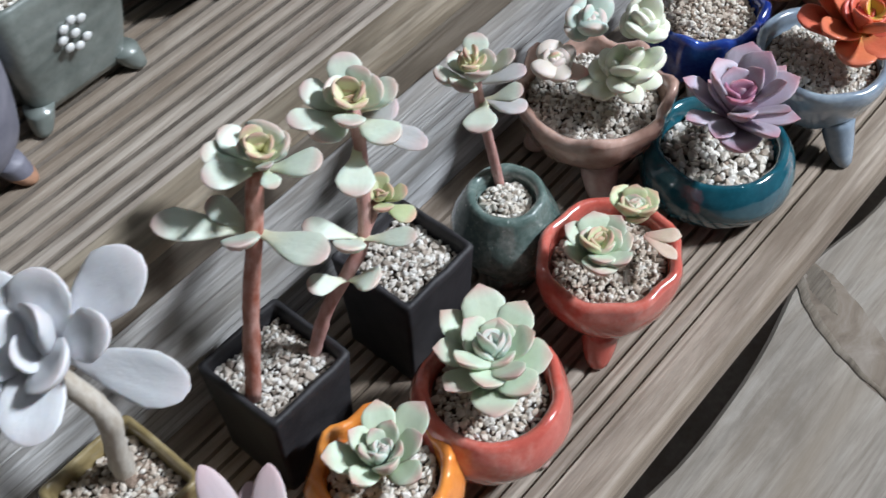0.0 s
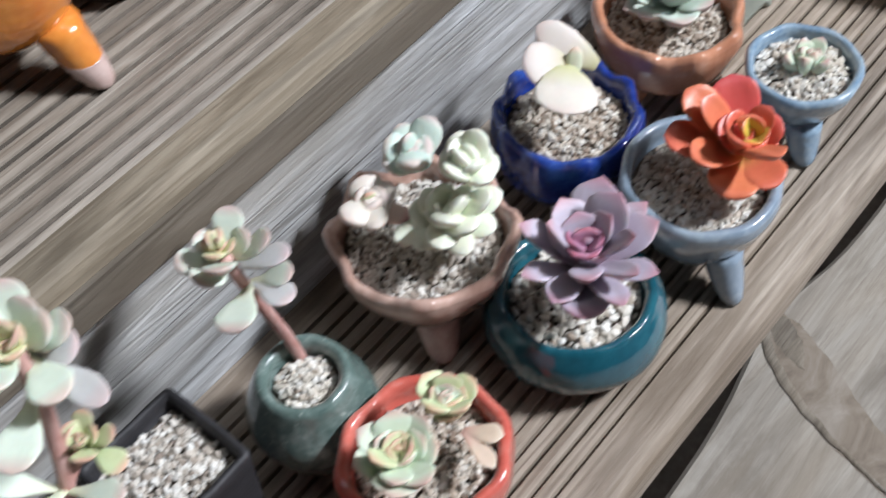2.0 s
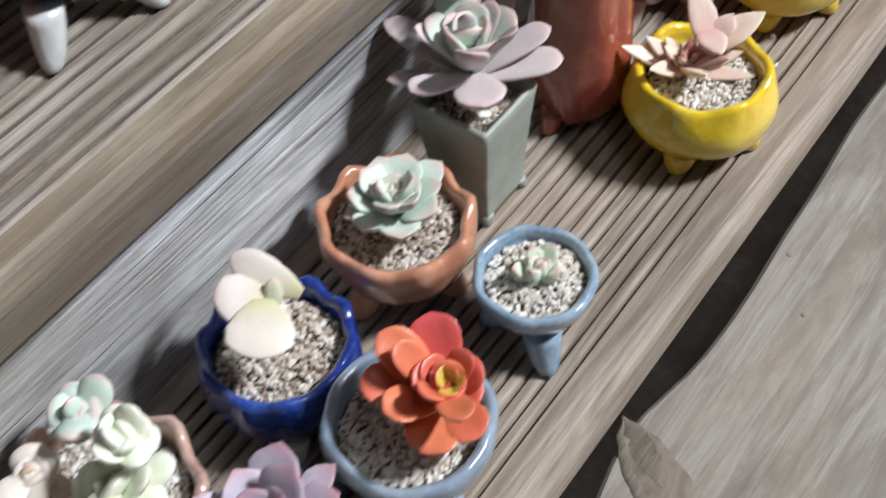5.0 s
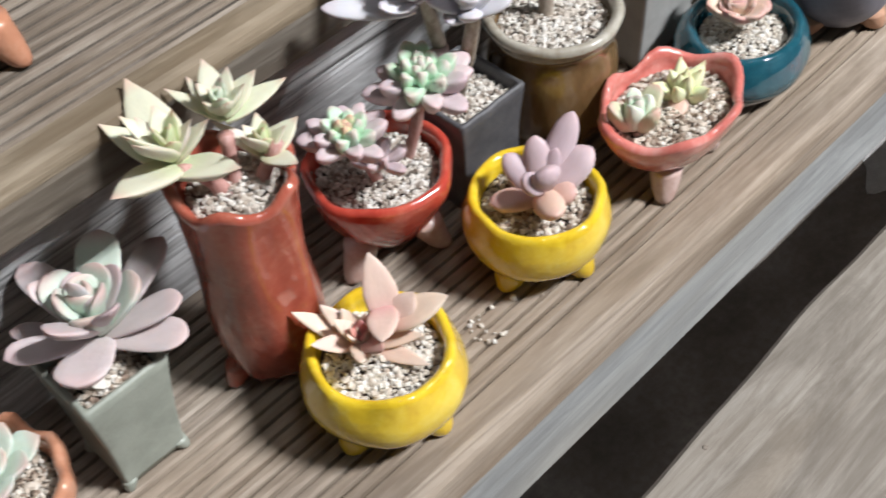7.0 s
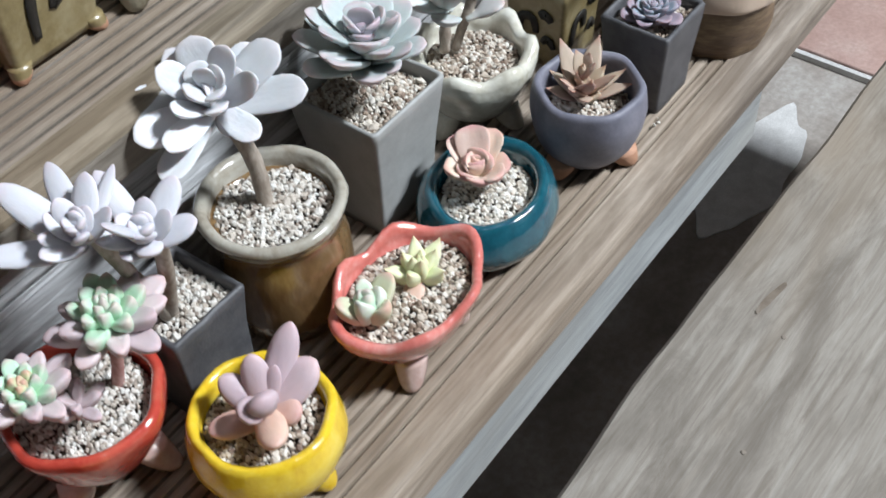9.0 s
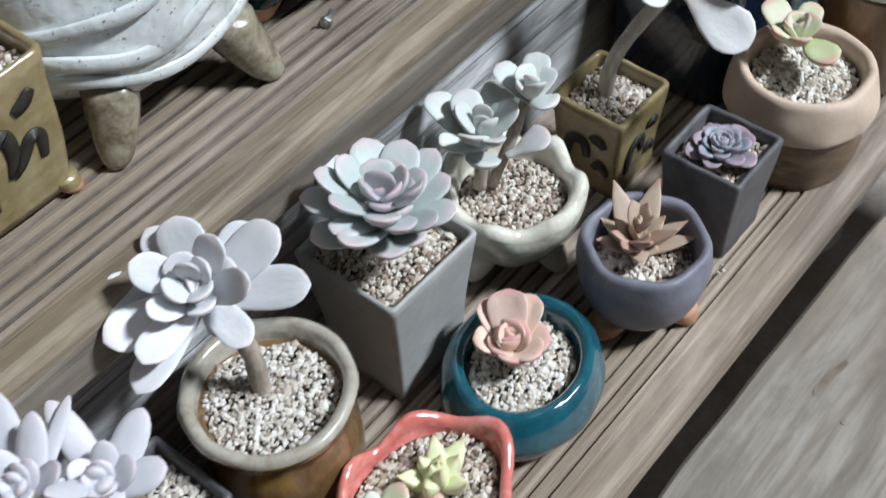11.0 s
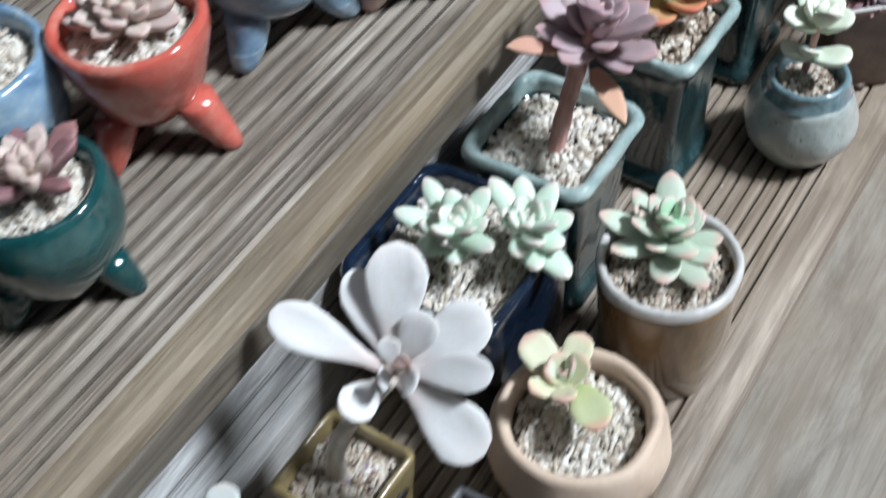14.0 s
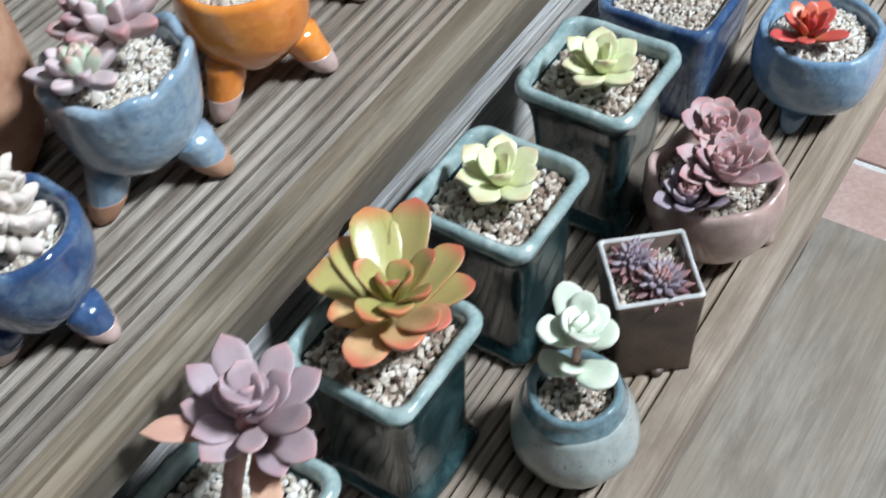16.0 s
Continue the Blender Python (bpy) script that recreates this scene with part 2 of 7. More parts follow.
G = {
    "slate": clay("black_clay", two((0.018, 0.017, 0.020), (0.036, 0.034, 0.038)), 70, 0.6),
    "darkgrey": clay("dark_grey_clay", two((0.075, 0.075, 0.082), (0.12, 0.118, 0.125)), 70, 0.5),
    "grey": clay("smooth_grey_clay", two((0.34, 0.34, 0.33), (0.41, 0.41, 0.40)), 60, 0.5, 0.2),
    "sage": clay("sage_green_clay", two((0.29, 0.315, 0.27), (0.36, 0.385, 0.335)), 60, 0.45, 0.2),
    "coral": glaze("coral_glaze", [(0.3, (0.46, 0.075, 0.055)), (0.5, (0.55, 0.125, 0.095)), (0.72, (0.62, 0.26, 0.21))]),
    "coral_pink": glaze("rosy_coral_glaze", [(0.3, (0.52, 0.11, 0.09)), (0.5, (0.62, 0.19, 0.16)), (0.72, (0.70, 0.36, 0.32))]),
    "brick": glaze("brick_red_glaze", [(0.3, (0.27, 0.055, 0.035)), (0.5, (0.37, 0.085, 0.055)), (0.7, (0.45, 0.15, 0.10))], 40),
    "red": glaze("deep_red_glaze", [(0.3, (0.36, 0.04, 0.025)), (0.5, (0.47, 0.06, 0.04)), (0.72, (0.56, 0.14, 0.09))], 40),
    "orange": glaze("orange_glaze", [(0.3, (0.66, 0.18, 0.03)), (0.6, (0.80, 0.30, 0.06)), (0.75, (0.85, 0.45, 0.15))]),
    "rosebrown": glaze("rose_brown_glaze", [(0.3, (0.33, 0.18, 0.14)), (0.5, (0.46, 0.29, 0.235)), (0.72, (0.58, 0.42, 0.36))], 50),
    "peach": glaze("peach_clay_glaze", [(0.3, (0.40, 0.16, 0.09)), (0.5, (0.50, 0.23, 0.14)), (0.72, (0.60, 0.34, 0.24))], 50),
    "dusty": glaze("dusty_pink_glaze", [(0.3, (0.33, 0.21, 0.18)), (0.5, (0.43, 0.30, 0.265)), (0.72, (0.53, 0.40, 0.36))], 50, 0.3),
    "teal": glaze("deep_teal_glaze", [(0.3, (0.006, 0.045, 0.068)), (0.5, (0.010, 0.080, 0.112)), (0.72, (0.03, 0.14, 0.175))], 40, 0.1),
    "petrol": glaze("dark_green_teal_glaze", [(0.3, (0.004, 0.03, 0.033)), (0.5, (0.008, 0.055, 0.058)), (0.75, (0.03, 0.11, 0.11))], 40, 0.1),
    "greenjar": glaze("speckled_green_glaze", [(0.3, (0.06, 0.10, 0.09)), (0.5, (0.12, 0.17, 0.155)), (0.72, (0.26, 0.32, 0.30))], 90, 0.25, 0.4, (0.35, 0.4, 0.37)),
    "bluegrey": glaze("blue_grey_glaze", [(0.3, (0.16, 0.215, 0.28)), (0.5, (0.24, 0.30, 0.37)), (0.72, (0.38, 0.44, 0.49))], 50, 0.2),
    "skyblue": glaze("sky_blue_glaze", [(0.32, (0.045, 0.11, 0.24)), (0.45, (0.17, 0.28, 0.41)), (0.56, (0.24, 0.35, 0.46)), (0.72, (0.48, 0.56, 0.60))], 42, 0.1, 0.4),
    "mistblue": glaze("misty_blue_glaze", [(0.32, (0.10, 0.19, 0.31)), (0.46, (0.23, 0.32, 0.41)), (0.58, (0.31, 0.39, 0.46)), (0.72, (0.50, 0.55, 0.57))], 55, 0.13, 0.5),
    "cobalt": glaze("cobalt_glaze", [(0.3, (0.006, 0.014, 0.09)), (0.5, (0.012, 0.035, 0.22)), (0.75, (0.05, 0.12, 0.42))], 60, 0.1),
    "cobalt_mix": glaze("mottled_cobalt_glaze", [(0.3, (0.018, 0.04, 0.11)), (0.5, (0.045, 0.09, 0.20)), (0.72, (0.20, 0.28, 0.37))], 50, 0.12),
    "navy": glaze("glossy_navy_glaze", [(0.3, (0.004, 0.008, 0.016)), (0.6, (0.008, 0.018, 0.04)), (0.8, (0.02, 0.06, 0.12))], 40, 0.06),
    "seagreen": glaze("streaked_sea_green_glaze", [(0.3, (0.007, 0.019, 0.022)), (0.5, (0.018, 0.042, 0.046)), (0.64, (0.05, 0.095, 0.098)), (0.8, (0.17, 0.25, 0.245))], 45, 0.12, 0.35, None, 0.6),
    "searim": glaze("pale_green_rim_glaze", [(0.3, (0.14, 0.22, 0.225)), (0.5, (0.30, 0.39, 0.385)), (0.72, (0.52, 0.60, 0.58))], 60, 0.1),
    "yellow": glaze("yellow_glaze", [(0.3, (0.60, 0.36, 0.015)), (0.5, (0.72, 0.50, 0.03)), (0.75, (0.78, 0.62, 0.12))], 50, 0.1),
    "cream": glaze("cream_glaze", [(0.3, (0.46, 0.42, 0.32)), (0.5, (0.66, 0.635, 0.545)), (0.7, (0.76, 0.75, 0.69))], 45, 0.15),
    "lilac": clay("lilac_grey_clay", two((0.145, 0.145, 0.185), (0.235, 0.23, 0.275)), 50, 0.5, 0.3),
    "gold": glaze("ochre_gold_glaze", [(0.3, (0.17, 0.125, 0.05)), (0.5, (0.26, 0.20, 0.095)), (0.72, (0.38, 0.32, 0.19))], 50, 0.3),
    "umber": glaze("brown_jar_glaze", [(0.3, (0.10, 0.055, 0.022)), (0.5, (0.17, 0.10, 0.045)), (0.72, (0.27, 0.18, 0.09))], 50, 0.22, 0.3, None, 0.4),
    "jarlip": glaze("pale_brown_lip_glaze", [(0.3, (0.26, 0.22, 0.17)), (0.5, (0.40, 0.37, 0.31)), (0.72, (0.52, 0.50, 0.45))], 60, 0.25),
    "tan": clay("tan_clay", [(0.32, (0.34, 0.26, 0.22)), (0.42, (0.60, 0.46, 0.355)), (0.7, (0.69, 0.55, 0.44))], 30, 0.6, 0.2),
    "tanband": glaze("banded_brown_clay", [(0.3, (0.06, 0.035, 0.022)), (0.48, (0.15, 0.095, 0.055)), (0.68, (0.32, 0.23, 0.13))], 22, 0.5, 0.2, None, 3.5, 0.0),
    "umberdark": clay("dark_brown_clay", two((0.03, 0.024, 0.022), (0.06, 0.048, 0.042)), 50, 0.5),
    "slategreen": glaze("slate_green_glaze", [(0.3, (0.10, 0.12, 0.11)), (0.5, (0.17, 0.195, 0.18)), (0.72, (0.27, 0.30, 0.28))], 40, 0.3),
    "white": glaze("white_stoneware_glaze", [(0.3, (0.42, 0.44, 0.43)), (0.45, (0.60, 0.63, 0.63)), (0.72, (0.72, 0.75, 0.76))], 45, 0.25, 0.5, (0.12, 0.09, 0.06)),
    "terra": clay("terracotta_clay", two((0.40, 0.20, 0.12), (0.55, 0.32, 0.21)), 60, 0.7),
    "whitefoot": glaze("white_foot_glaze", two((0.52, 0.53, 0.52), (0.68, 0.69, 0.68)), 60, 0.2),
    "pinkfoot": glaze("pink_foot_glaze", two((0.50, 0.33, 0.29), (0.64, 0.49, 0.45)), 60, 0.25),
    "mudfoot": glaze("mottled_brown_foot_glaze", two((0.13, 0.10, 0.06), (0.34, 0.31, 0.23)), 70, 0.25),
    "stonejar": glaze("speckled_grey_glaze", [(0.3, (0.24, 0.27, 0.26)), (0.5, (0.34, 0.375, 0.36)), (0.72, (0.45, 0.48, 0.46))], 60, 0.3, 0.3, (0.12, 0.10, 0.08)),
    "bluelip": glaze("blue_lip_glaze", two((0.07, 0.13, 0.16), (0.20, 0.29, 0.32)), 60, 0.12),
    "silver": glaze("silver_rim_glaze", two((0.45, 0.44, 0.43), (0.62, 0.61, 0.60)), 90, 0.25),
    "cocoa": clay("cocoa_brown_clay", two((0.065, 0.04, 0.03), (0.12, 0.075, 0.055)), 60, 0.45),
    "black": clay("black_brush_glaze", two((0.02, 0.018, 0.015), (0.035, 0.03, 0.025)), 60, 0.5),
    "whitedot": glaze("white_dot_glaze", two((0.70, 0.71, 0.70), (0.78, 0.79, 0.78)), 60, 0.3),
}


def gravel_material(name, stops):
    n = Nodes(name)
    geo = n.add("ShaderNodeNewGeometry")
    c = n.ramp(geo.outputs["Random Per Island"], stops)
    f = n.noise(n.coords(), 1500, 3, 0.6)
    n.colour(n.mix(n.math("MULTIPLY", f, 0.3), c, (0.24, 0.19, 0.15)))
    n.set(roughness=0.9)
    n.bump(f, 0.4, 0.0003)
    return n.mat


GRAVEL_PALE = gravel_material("pale_gravel", [(0.0, (0.36, 0.28, 0.22)), (0.12, (0.58, 0.51, 0.43)), (0.4, (0.72, 0.67, 0.59)), (0.7, (0.78, 0.75, 0.69)), (1.0, (0.82, 0.81, 0.78))])
GRAVEL_BROWN = gravel_material("brown_gravel", [(0.0, (0.18, 0.12, 0.09)), (0.18, (0.34, 0.26, 0.20)), (0.42, (0.57, 0.49, 0.41)), (0.72, (0.70, 0.64, 0.56)), (1.0, (0.79, 0.76, 0.71))])
GRAVEL_GREY = gravel_material("grey_gravel", [(0.0, (0.24, 0.19, 0.16)), (0.18, (0.46, 0.40, 0.34)), (0.45, (0.64, 0.59, 0.53)), (0.75, (0.74, 0.71, 0.66)), (1.0, (0.81, 0.80, 0.77))])
SOIL = clay("gritty_soil", two((0.07, 0.05, 0.038), (0.22, 0.18, 0.145)), 400, 0.95)


def leaf_material(name, base, body, edge, tip, rough=0.55, sss=0.12, rim=0.84):
    """Leaf skin: one colour at the foot, one for the body, another along the margin and at the tip."""
    base, body, edge, tip = (tuple(min(0.80, x) for x in q) for q in (base, body, edge, tip))
    n = Nodes(name)
    along = n.add("ShaderNodeAttribute", attribute="along").outputs["Fac"]
    side = n.add("ShaderNodeAttribute", attribute="margin").outputs["Fac"]
    v = n.coords(1, 1, 1)
    blot = n.noise(v, 3.0, 4, 0.6)
    c = n.mix(n.ramp(along, [(0.05, (0, 0, 0)), (0.5, (1, 1, 1))]), base, body)
    c = n.mix(n.ramp(n.math("ADD", side, n.math("MULTIPLY", n.math("SUBTRACT", blot, 0.5), 0.3)), [(rim, (0, 0, 0)), (min(0.995, rim + 0.22), (0.85, 0.85, 0.85))]), c, edge)
    c = n.mix(n.ramp(along, [(0.80, (0, 0, 0)), (0.97, (0.9, 0.9, 0.9))]), c, tip)
    rnd = n.add("ShaderNodeObjectInfo").outputs["Random"]
    hsv = n.add("ShaderNodeHueSaturation")
    n.link(c, hsv.inputs["Color"])
    n.link(n.math("ADD", n.math("MULTIPLY", rnd, 0.03), 0.485), hsv.inputs["Hue"])
    n.link(n.math("ADD", n.math("MULTIPLY", rnd, 0.22), 0.89), hsv.inputs["Value"])
    n.colour(n.mix(n.ramp(blot, [(0.35, (0.16, 0.16, 0.16)), (0.55, (0, 0, 0))]), hsv.outputs[0], shade(body, 0.7)))
    n.set(roughness=rough, subsurface_weight=sss, subsurface_scale=0.004)
    n.bsdf.inputs["Subsurface Radius"].default_value = (1.0, 0.6, 0.4)
    n.bump(n.noise(v, 9.0, 4, 0.6), 0.12, 0.002)
    return n.mat


LEAF = {
    "ghost": leaf_material("frosted_white_leaf", (0.60, 0.57, 0.60), (0.68, 0.69, 0.715), (0.73, 0.73, 0.75), (0.70, 0.66, 0.68)),
    "lilacghost": leaf_material("frosted_lilac_leaf", (0.50, 0.45, 0.51), (0.61, 0.605, 0.65), (0.68, 0.67, 0.71), (0.62, 0.55, 0.60)),
    "mintred": leaf_material("mint_leaf_red_edge", (0.66, 0.66, 0.46), (0.64, 0.71, 0.61), (0.62, 0.50, 0.45), (0.58, 0.42, 0.38), 0.45, 0.12, 0.93),
    "butter": leaf_material("butter_yellow_leaf", (0.70, 0.66, 0.30), (0.70, 0.69, 0.44), (0.64, 0.46, 0.34), (0.60, 0.36, 0.28), 0.45, 0.12, 0.92),
    "palegreen": leaf_material("pale_green_leaf", (0.45, 0.52, 0.32), (0.56, 0.64, 0.50), (0.66, 0.66, 0.58), (0.56, 0.34, 0.30)),
    "applegreen": leaf_material("apple_green_leaf", (0.44, 0.52, 0.22), (0.55, 0.60, 0.36), (0.66, 0.56, 0.44), (0.62, 0.34, 0.26)),
    "creamgreen": leaf_material("cream_green_leaf", (0.66, 0.70, 0.46), (0.76, 0.79, 0.64), (0.80, 0.81, 0.70), (0.79, 0.79, 0.68)),
    "bluishgreen": leaf_material("bluish_green_leaf", (0.44, 0.55, 0.47), (0.54, 0.64, 0.57), (0.66, 0.66, 0.60), (0.63, 0.50, 0.46)),
    "purple": leaf_material("dusty_purple_leaf", (0.44, 0.30, 0.38), (0.47, 0.41, 0.49), (0.58, 0.50, 0.55), (0.46, 0.22, 0.27), 0.5),
    "purplecore": leaf_material("magenta_core_leaf", (0.40, 0.12, 0.20), (0.38, 0.19, 0.29), (0.48, 0.27, 0.36), (0.45, 0.13, 0.2), 0.5),
    "red": leaf_material("scarlet_leaf", (0.52, 0.26, 0.08), (0.62, 0.135, 0.085), (0.66, 0.16, 0.11), (0.62, 0.12, 0.09), 0.35),
    "redcore": leaf_material("yellow_green_core_leaf", (0.45, 0.45, 0.05), (0.55, 0.40, 0.07), (0.66, 0.20, 0.07), (0.68, 0.14, 0.07), 0.35),
    "creampink": leaf_material("cream_pink_leaf", (0.52, 0.50, 0.28), (0.67, 0.60, 0.54), (0.70, 0.60, 0.55), (0.68, 0.56, 0.51)),
    "frostgreen": leaf_material("frosty_green_leaf", (0.44, 0.52, 0.44), (0.55, 0.63, 0.55), (0.66, 0.70, 0.64), (0.60, 0.42, 0.38)),
    "lavender": leaf_material("grey_lavender_leaf", (0.46, 0.46, 0.44), (0.53, 0.52, 0.52), (0.62, 0.56, 0.56), (0.58, 0.44, 0.44)),
    "lavpink": leaf_material("pink_lavender_leaf", (0.52, 0.46, 0.45), (0.58, 0.50, 0.505), (0.63, 0.54, 0.55), (0.60, 0.44, 0.44)),
    "ivory": leaf_material("ivory_green_leaf", (0.54, 0.60, 0.38), (0.65, 0.645, 0.50), (0.70, 0.62, 0.50), (0.66, 0.45, 0.36)),
    "salmonleaf": leaf_material("salmon_leaf", (0.64, 0.36, 0.32), (0.74, 0.56, 0.46), (0.76, 0.60, 0.50), (0.75, 0.60, 0.50)),
    "salmoncore": leaf_material("rose_core_leaf", (0.60, 0.16, 0.18), (0.66, 0.26, 0.24), (0.70, 0.36, 0.30), (0.70, 0.36, 0.30)),
    "mauvebean": leaf_material("mauve_bean_leaf", (0.52, 0.36, 0.36), (0.53, 0.41, 0.44), (0.58, 0.47, 0.50), (0.58, 0.42, 0.44)),
    "peachbean": leaf_material("peach_bean_leaf", (0.62, 0.42, 0.34), (0.67, 0.45, 0.37), (0.68, 0.46, 0.39), (0.62, 0.38, 0.33)),
    "mint": leaf_material("bright_mint_leaf", (0.50, 0.66, 0.45), (0.48, 0.68, 0.50), (0.58, 0.70, 0.56), (0.60, 0.50, 0.46)),
    "mintfrost": leaf_material("frosted_mint_leaf", (0.52, 0.66, 0.50), (0.58, 0.71, 0.60), (0.66, 0.72, 0.64), (0.66, 0.60, 0.55), 0.45, 0.12, 0.95),
    "bluegreen": leaf_material("blue_green_leaf_pink_edge", (0.30, 0.38, 0.31), (0.47, 0.52, 0.515), (0.56, 0.545, 0.56), (0.56, 0.46, 0.48), 0.45, 0.12, 0.92),
    "bluecore": leaf_material("mauve_core_leaf", (0.42, 0.38, 0.42), (0.49, 0.48, 0.52), (0.58, 0.53, 0.57), (0.52, 0.38, 0.43), 0.45, 0.12, 0.85),
    "glaucous": leaf_material("glaucous_grey_leaf", (0.48, 0.50, 0.47), (0.585, 0.62, 0.605), (0.66, 0.69, 0.675), (0.62, 0.58, 0.57)),
    "pinkcup": leaf_material("blush_pink_leaf", (0.60, 0.56, 0.40), (0.68, 0.52, 0.43), (0.70, 0.50, 0.44), (0.66, 0.36, 0.32)),
    "agave": leaf_material("tan_green_leaf", (0.44, 0.26, 0.20), (0.48, 0.38, 0.29), (0.52, 0.36, 0.28), (0.46, 0.24, 0.18)),
    "agavered": leaf_material("rusty_leaf", (0.40, 0.19, 0.15), (0.47, 0.32, 0.26), (0.52, 0.37, 0.30), (0.45, 0.23, 0.18)),
    "steel": leaf_material("steel_blue_leaf", (0.18, 0.22, 0.26), (0.26, 0.31, 0.36), (0.38, 0.40, 0.45), (0.36, 0.30, 0.36)),
    "plum": leaf_material("plum_grey_leaf", (0.22, 0.17, 0.21), (0.31, 0.26, 0.31), (0.40, 0.34, 0.38), (0.34, 0.24, 0.29)),
    "celadon": leaf_material("celadon_leaf", (0.62, 0.62, 0.42), (0.60, 0.60, 0.42), (0.64, 0.60, 0.45), (0.66, 0.42, 0.34)),
    "whitebroad": leaf_material("powder_white_leaf", (0.58, 0.46, 0.44), (0.67, 0.67, 0.68), (0.72, 0.72, 0.73), (0.70, 0.68, 0.68)),
    "sagepink": leaf_material("sage_leaf_pink_tips", (0.44, 0.54, 0.36), (0.48, 0.56, 0.46), (0.58, 0.56, 0.48), (0.62, 0.42, 0.37)),
    "mauve": leaf_material("mauve_leaf", (0.36, 0.22, 0.22), (0.425, 0.325, 0.355), (0.51, 0.40, 0.43), (0.48, 0.29, 0.31)),
    "mauveorange": leaf_material("faded_orange_leaf", (0.48, 0.26, 0.22), (0.58, 0.33, 0.25), (0.60, 0.38, 0.30), (0.60, 0.36, 0.26)),
    "fire": leaf_material("olive_leaf_red_rim", (0.40, 0.37, 0.13), (0.41, 0.36, 0.13), (0.60, 0.24, 0.12), (0.56, 0.14, 0.08), 0.28, 0.12, 0.84),
    "fireout": leaf_material("orange_leaf", (0.52, 0.42, 0.20), (0.59, 0.37, 0.19), (0.62, 0.25, 0.14), (0.58, 0.15, 0.09), 0.28, 0.12, 0.72),
    "lime": leaf_material("lime_leaf", (0.62, 0.64, 0.30), (0.71, 0.73, 0.46), (0.74, 0.75, 0.54), (0.62, 0.50, 0.30)),
    "pearl": leaf_material("pearl_green_leaf", (0.58, 0.66, 0.50), (0.67, 0.73, 0.61), (0.73, 0.76, 0.68), (0.72, 0.72, 0.63)),
    "dustyrose": leaf_material("dusty_rose_leaf", (0.42, 0.26, 0.27), (0.46, 0.325, 0.33), (0.55, 0.40, 0.395), (0.48, 0.22, 0.225)),
    "burgundy": leaf_material("burgundy_leaf", (0.20, 0.09, 0.09), (0.25, 0.13, 0.14), (0.40, 0.25, 0.25), (0.36, 0.17, 0.17)),
    "whitebean": leaf_material("cream_bean_leaf", (0.66, 0.52, 0.46), (0.72, 0.66, 0.59), (0.75, 0.70, 0.64), (0.70, 0.60, 0.55)),
    "beige": leaf_material("beige_pink_leaf", (0.50, 0.40, 0.36), (0.60, 0.50, 0.46), (0.66, 0.58, 0.53), (0.55, 0.38, 0.36)),
    "pinkleaf": leaf_material("soft_pink_leaf", (0.52, 0.42, 0.43), (0.57, 0.47, 0.485), (0.64, 0.54, 0.55), (0.60, 0.44, 0.46)),
}


def stem_material(name, a, b):
    n = Nodes(name)
    v = n.coords(1, 1, 0.35)
    n.colour(n.ramp(n.noise(v, 260, 4, 0.65), [(0.35, a), (0.65, b)]))
    n.set(roughness=0.6)
    n.bump(n.noise(v, 500, 3, 0.6), 0.5, 0.0006)
    return n.mat


STEM = {
    "redbrown": stem_material("red_brown_stem", (0.34, 0.10, 0.06), (0.60, 0.34, 0.29)),
    "rosy": stem_material("rosy_stem", (0.42, 0.20, 0.17), (0.58, 0.36, 0.33)),
    "grey": stem_material("grey_brown_stem", (0.24, 0.19, 0.15), (0.44, 0.38, 0.32)),
    "pale": stem_material("pale_stem", (0.46, 0.40, 0.33), (0.62, 0.58, 0.52)),
}


# ---- builders ----
def mesh_of(name, bm, mat, smooth=True):
    me = bpy.data.meshes.new(name)
    bm.normal_update()
    bm.to_mesh(me)
    bm.free()
    if mat:
        me.materials.append(mat)
    if smooth:
        me.polygons.foreach_set("use_smooth", [True] * len(me.polygons))
    return me


def part(name, bm, mat, parent, label="", smooth=True, m=None):
    ob = new(name, mesh_of(name, bm, mat, smooth))
    ob.parent = parent
    if m is not None:
        ob.matrix_basis = m
    return tagged(ob, label)


def box(x0, x1, y0, y1, z0, z1, bevel=0.0):
    bm = bmesh.new()
    bmesh.ops.create_cube(bm, size=1)
    for v in bm.verts:
        v.co = Vector(((x0 + x1) / 2 + v.co.x * (x1 - x0), (y0 + y1) / 2 + v.co.y * (y1 - y0), (z0 + z1) / 2 + v.co.z * (z1 - z0)))
    if bevel:
        bmesh.ops.bevel(bm, geom=bm.edges[:], offset=bevel, segments=2, affect="EDGES", profile=0.6)
    return bm


def extrude_x(outline, x0, x1, cuts=1, wob=0.0, seed=0):
    """A bar along x with the given outline of (y, z), slightly uneven."""
    bm = bmesh.new()
    rows = []
    for i in range(cuts + 1):
        x = x0 + (x1 - x0) * i / cuts
        dy = wob * noise.noise((x * 7 + seed, 0.3, seed))
        dz = wob * noise.noise((x * 5 + seed, 4.3, seed))
        rows.append([bm.verts.new((x, y + dy, z + dz)) for y, z in outline])
    k = len(outline)
    for a, b in zip(rows, rows[1:]):
        for j in range(k):
            bm.faces.new((a[j], a[(j + 1) % k], b[(j + 1) % k], b[j]))
    bm.faces.new(rows[0][::-1])
    bm.faces.new(rows[-1])
    bmesh.ops.recalc_face_normals(bm, faces=bm.faces[:])
    return bm


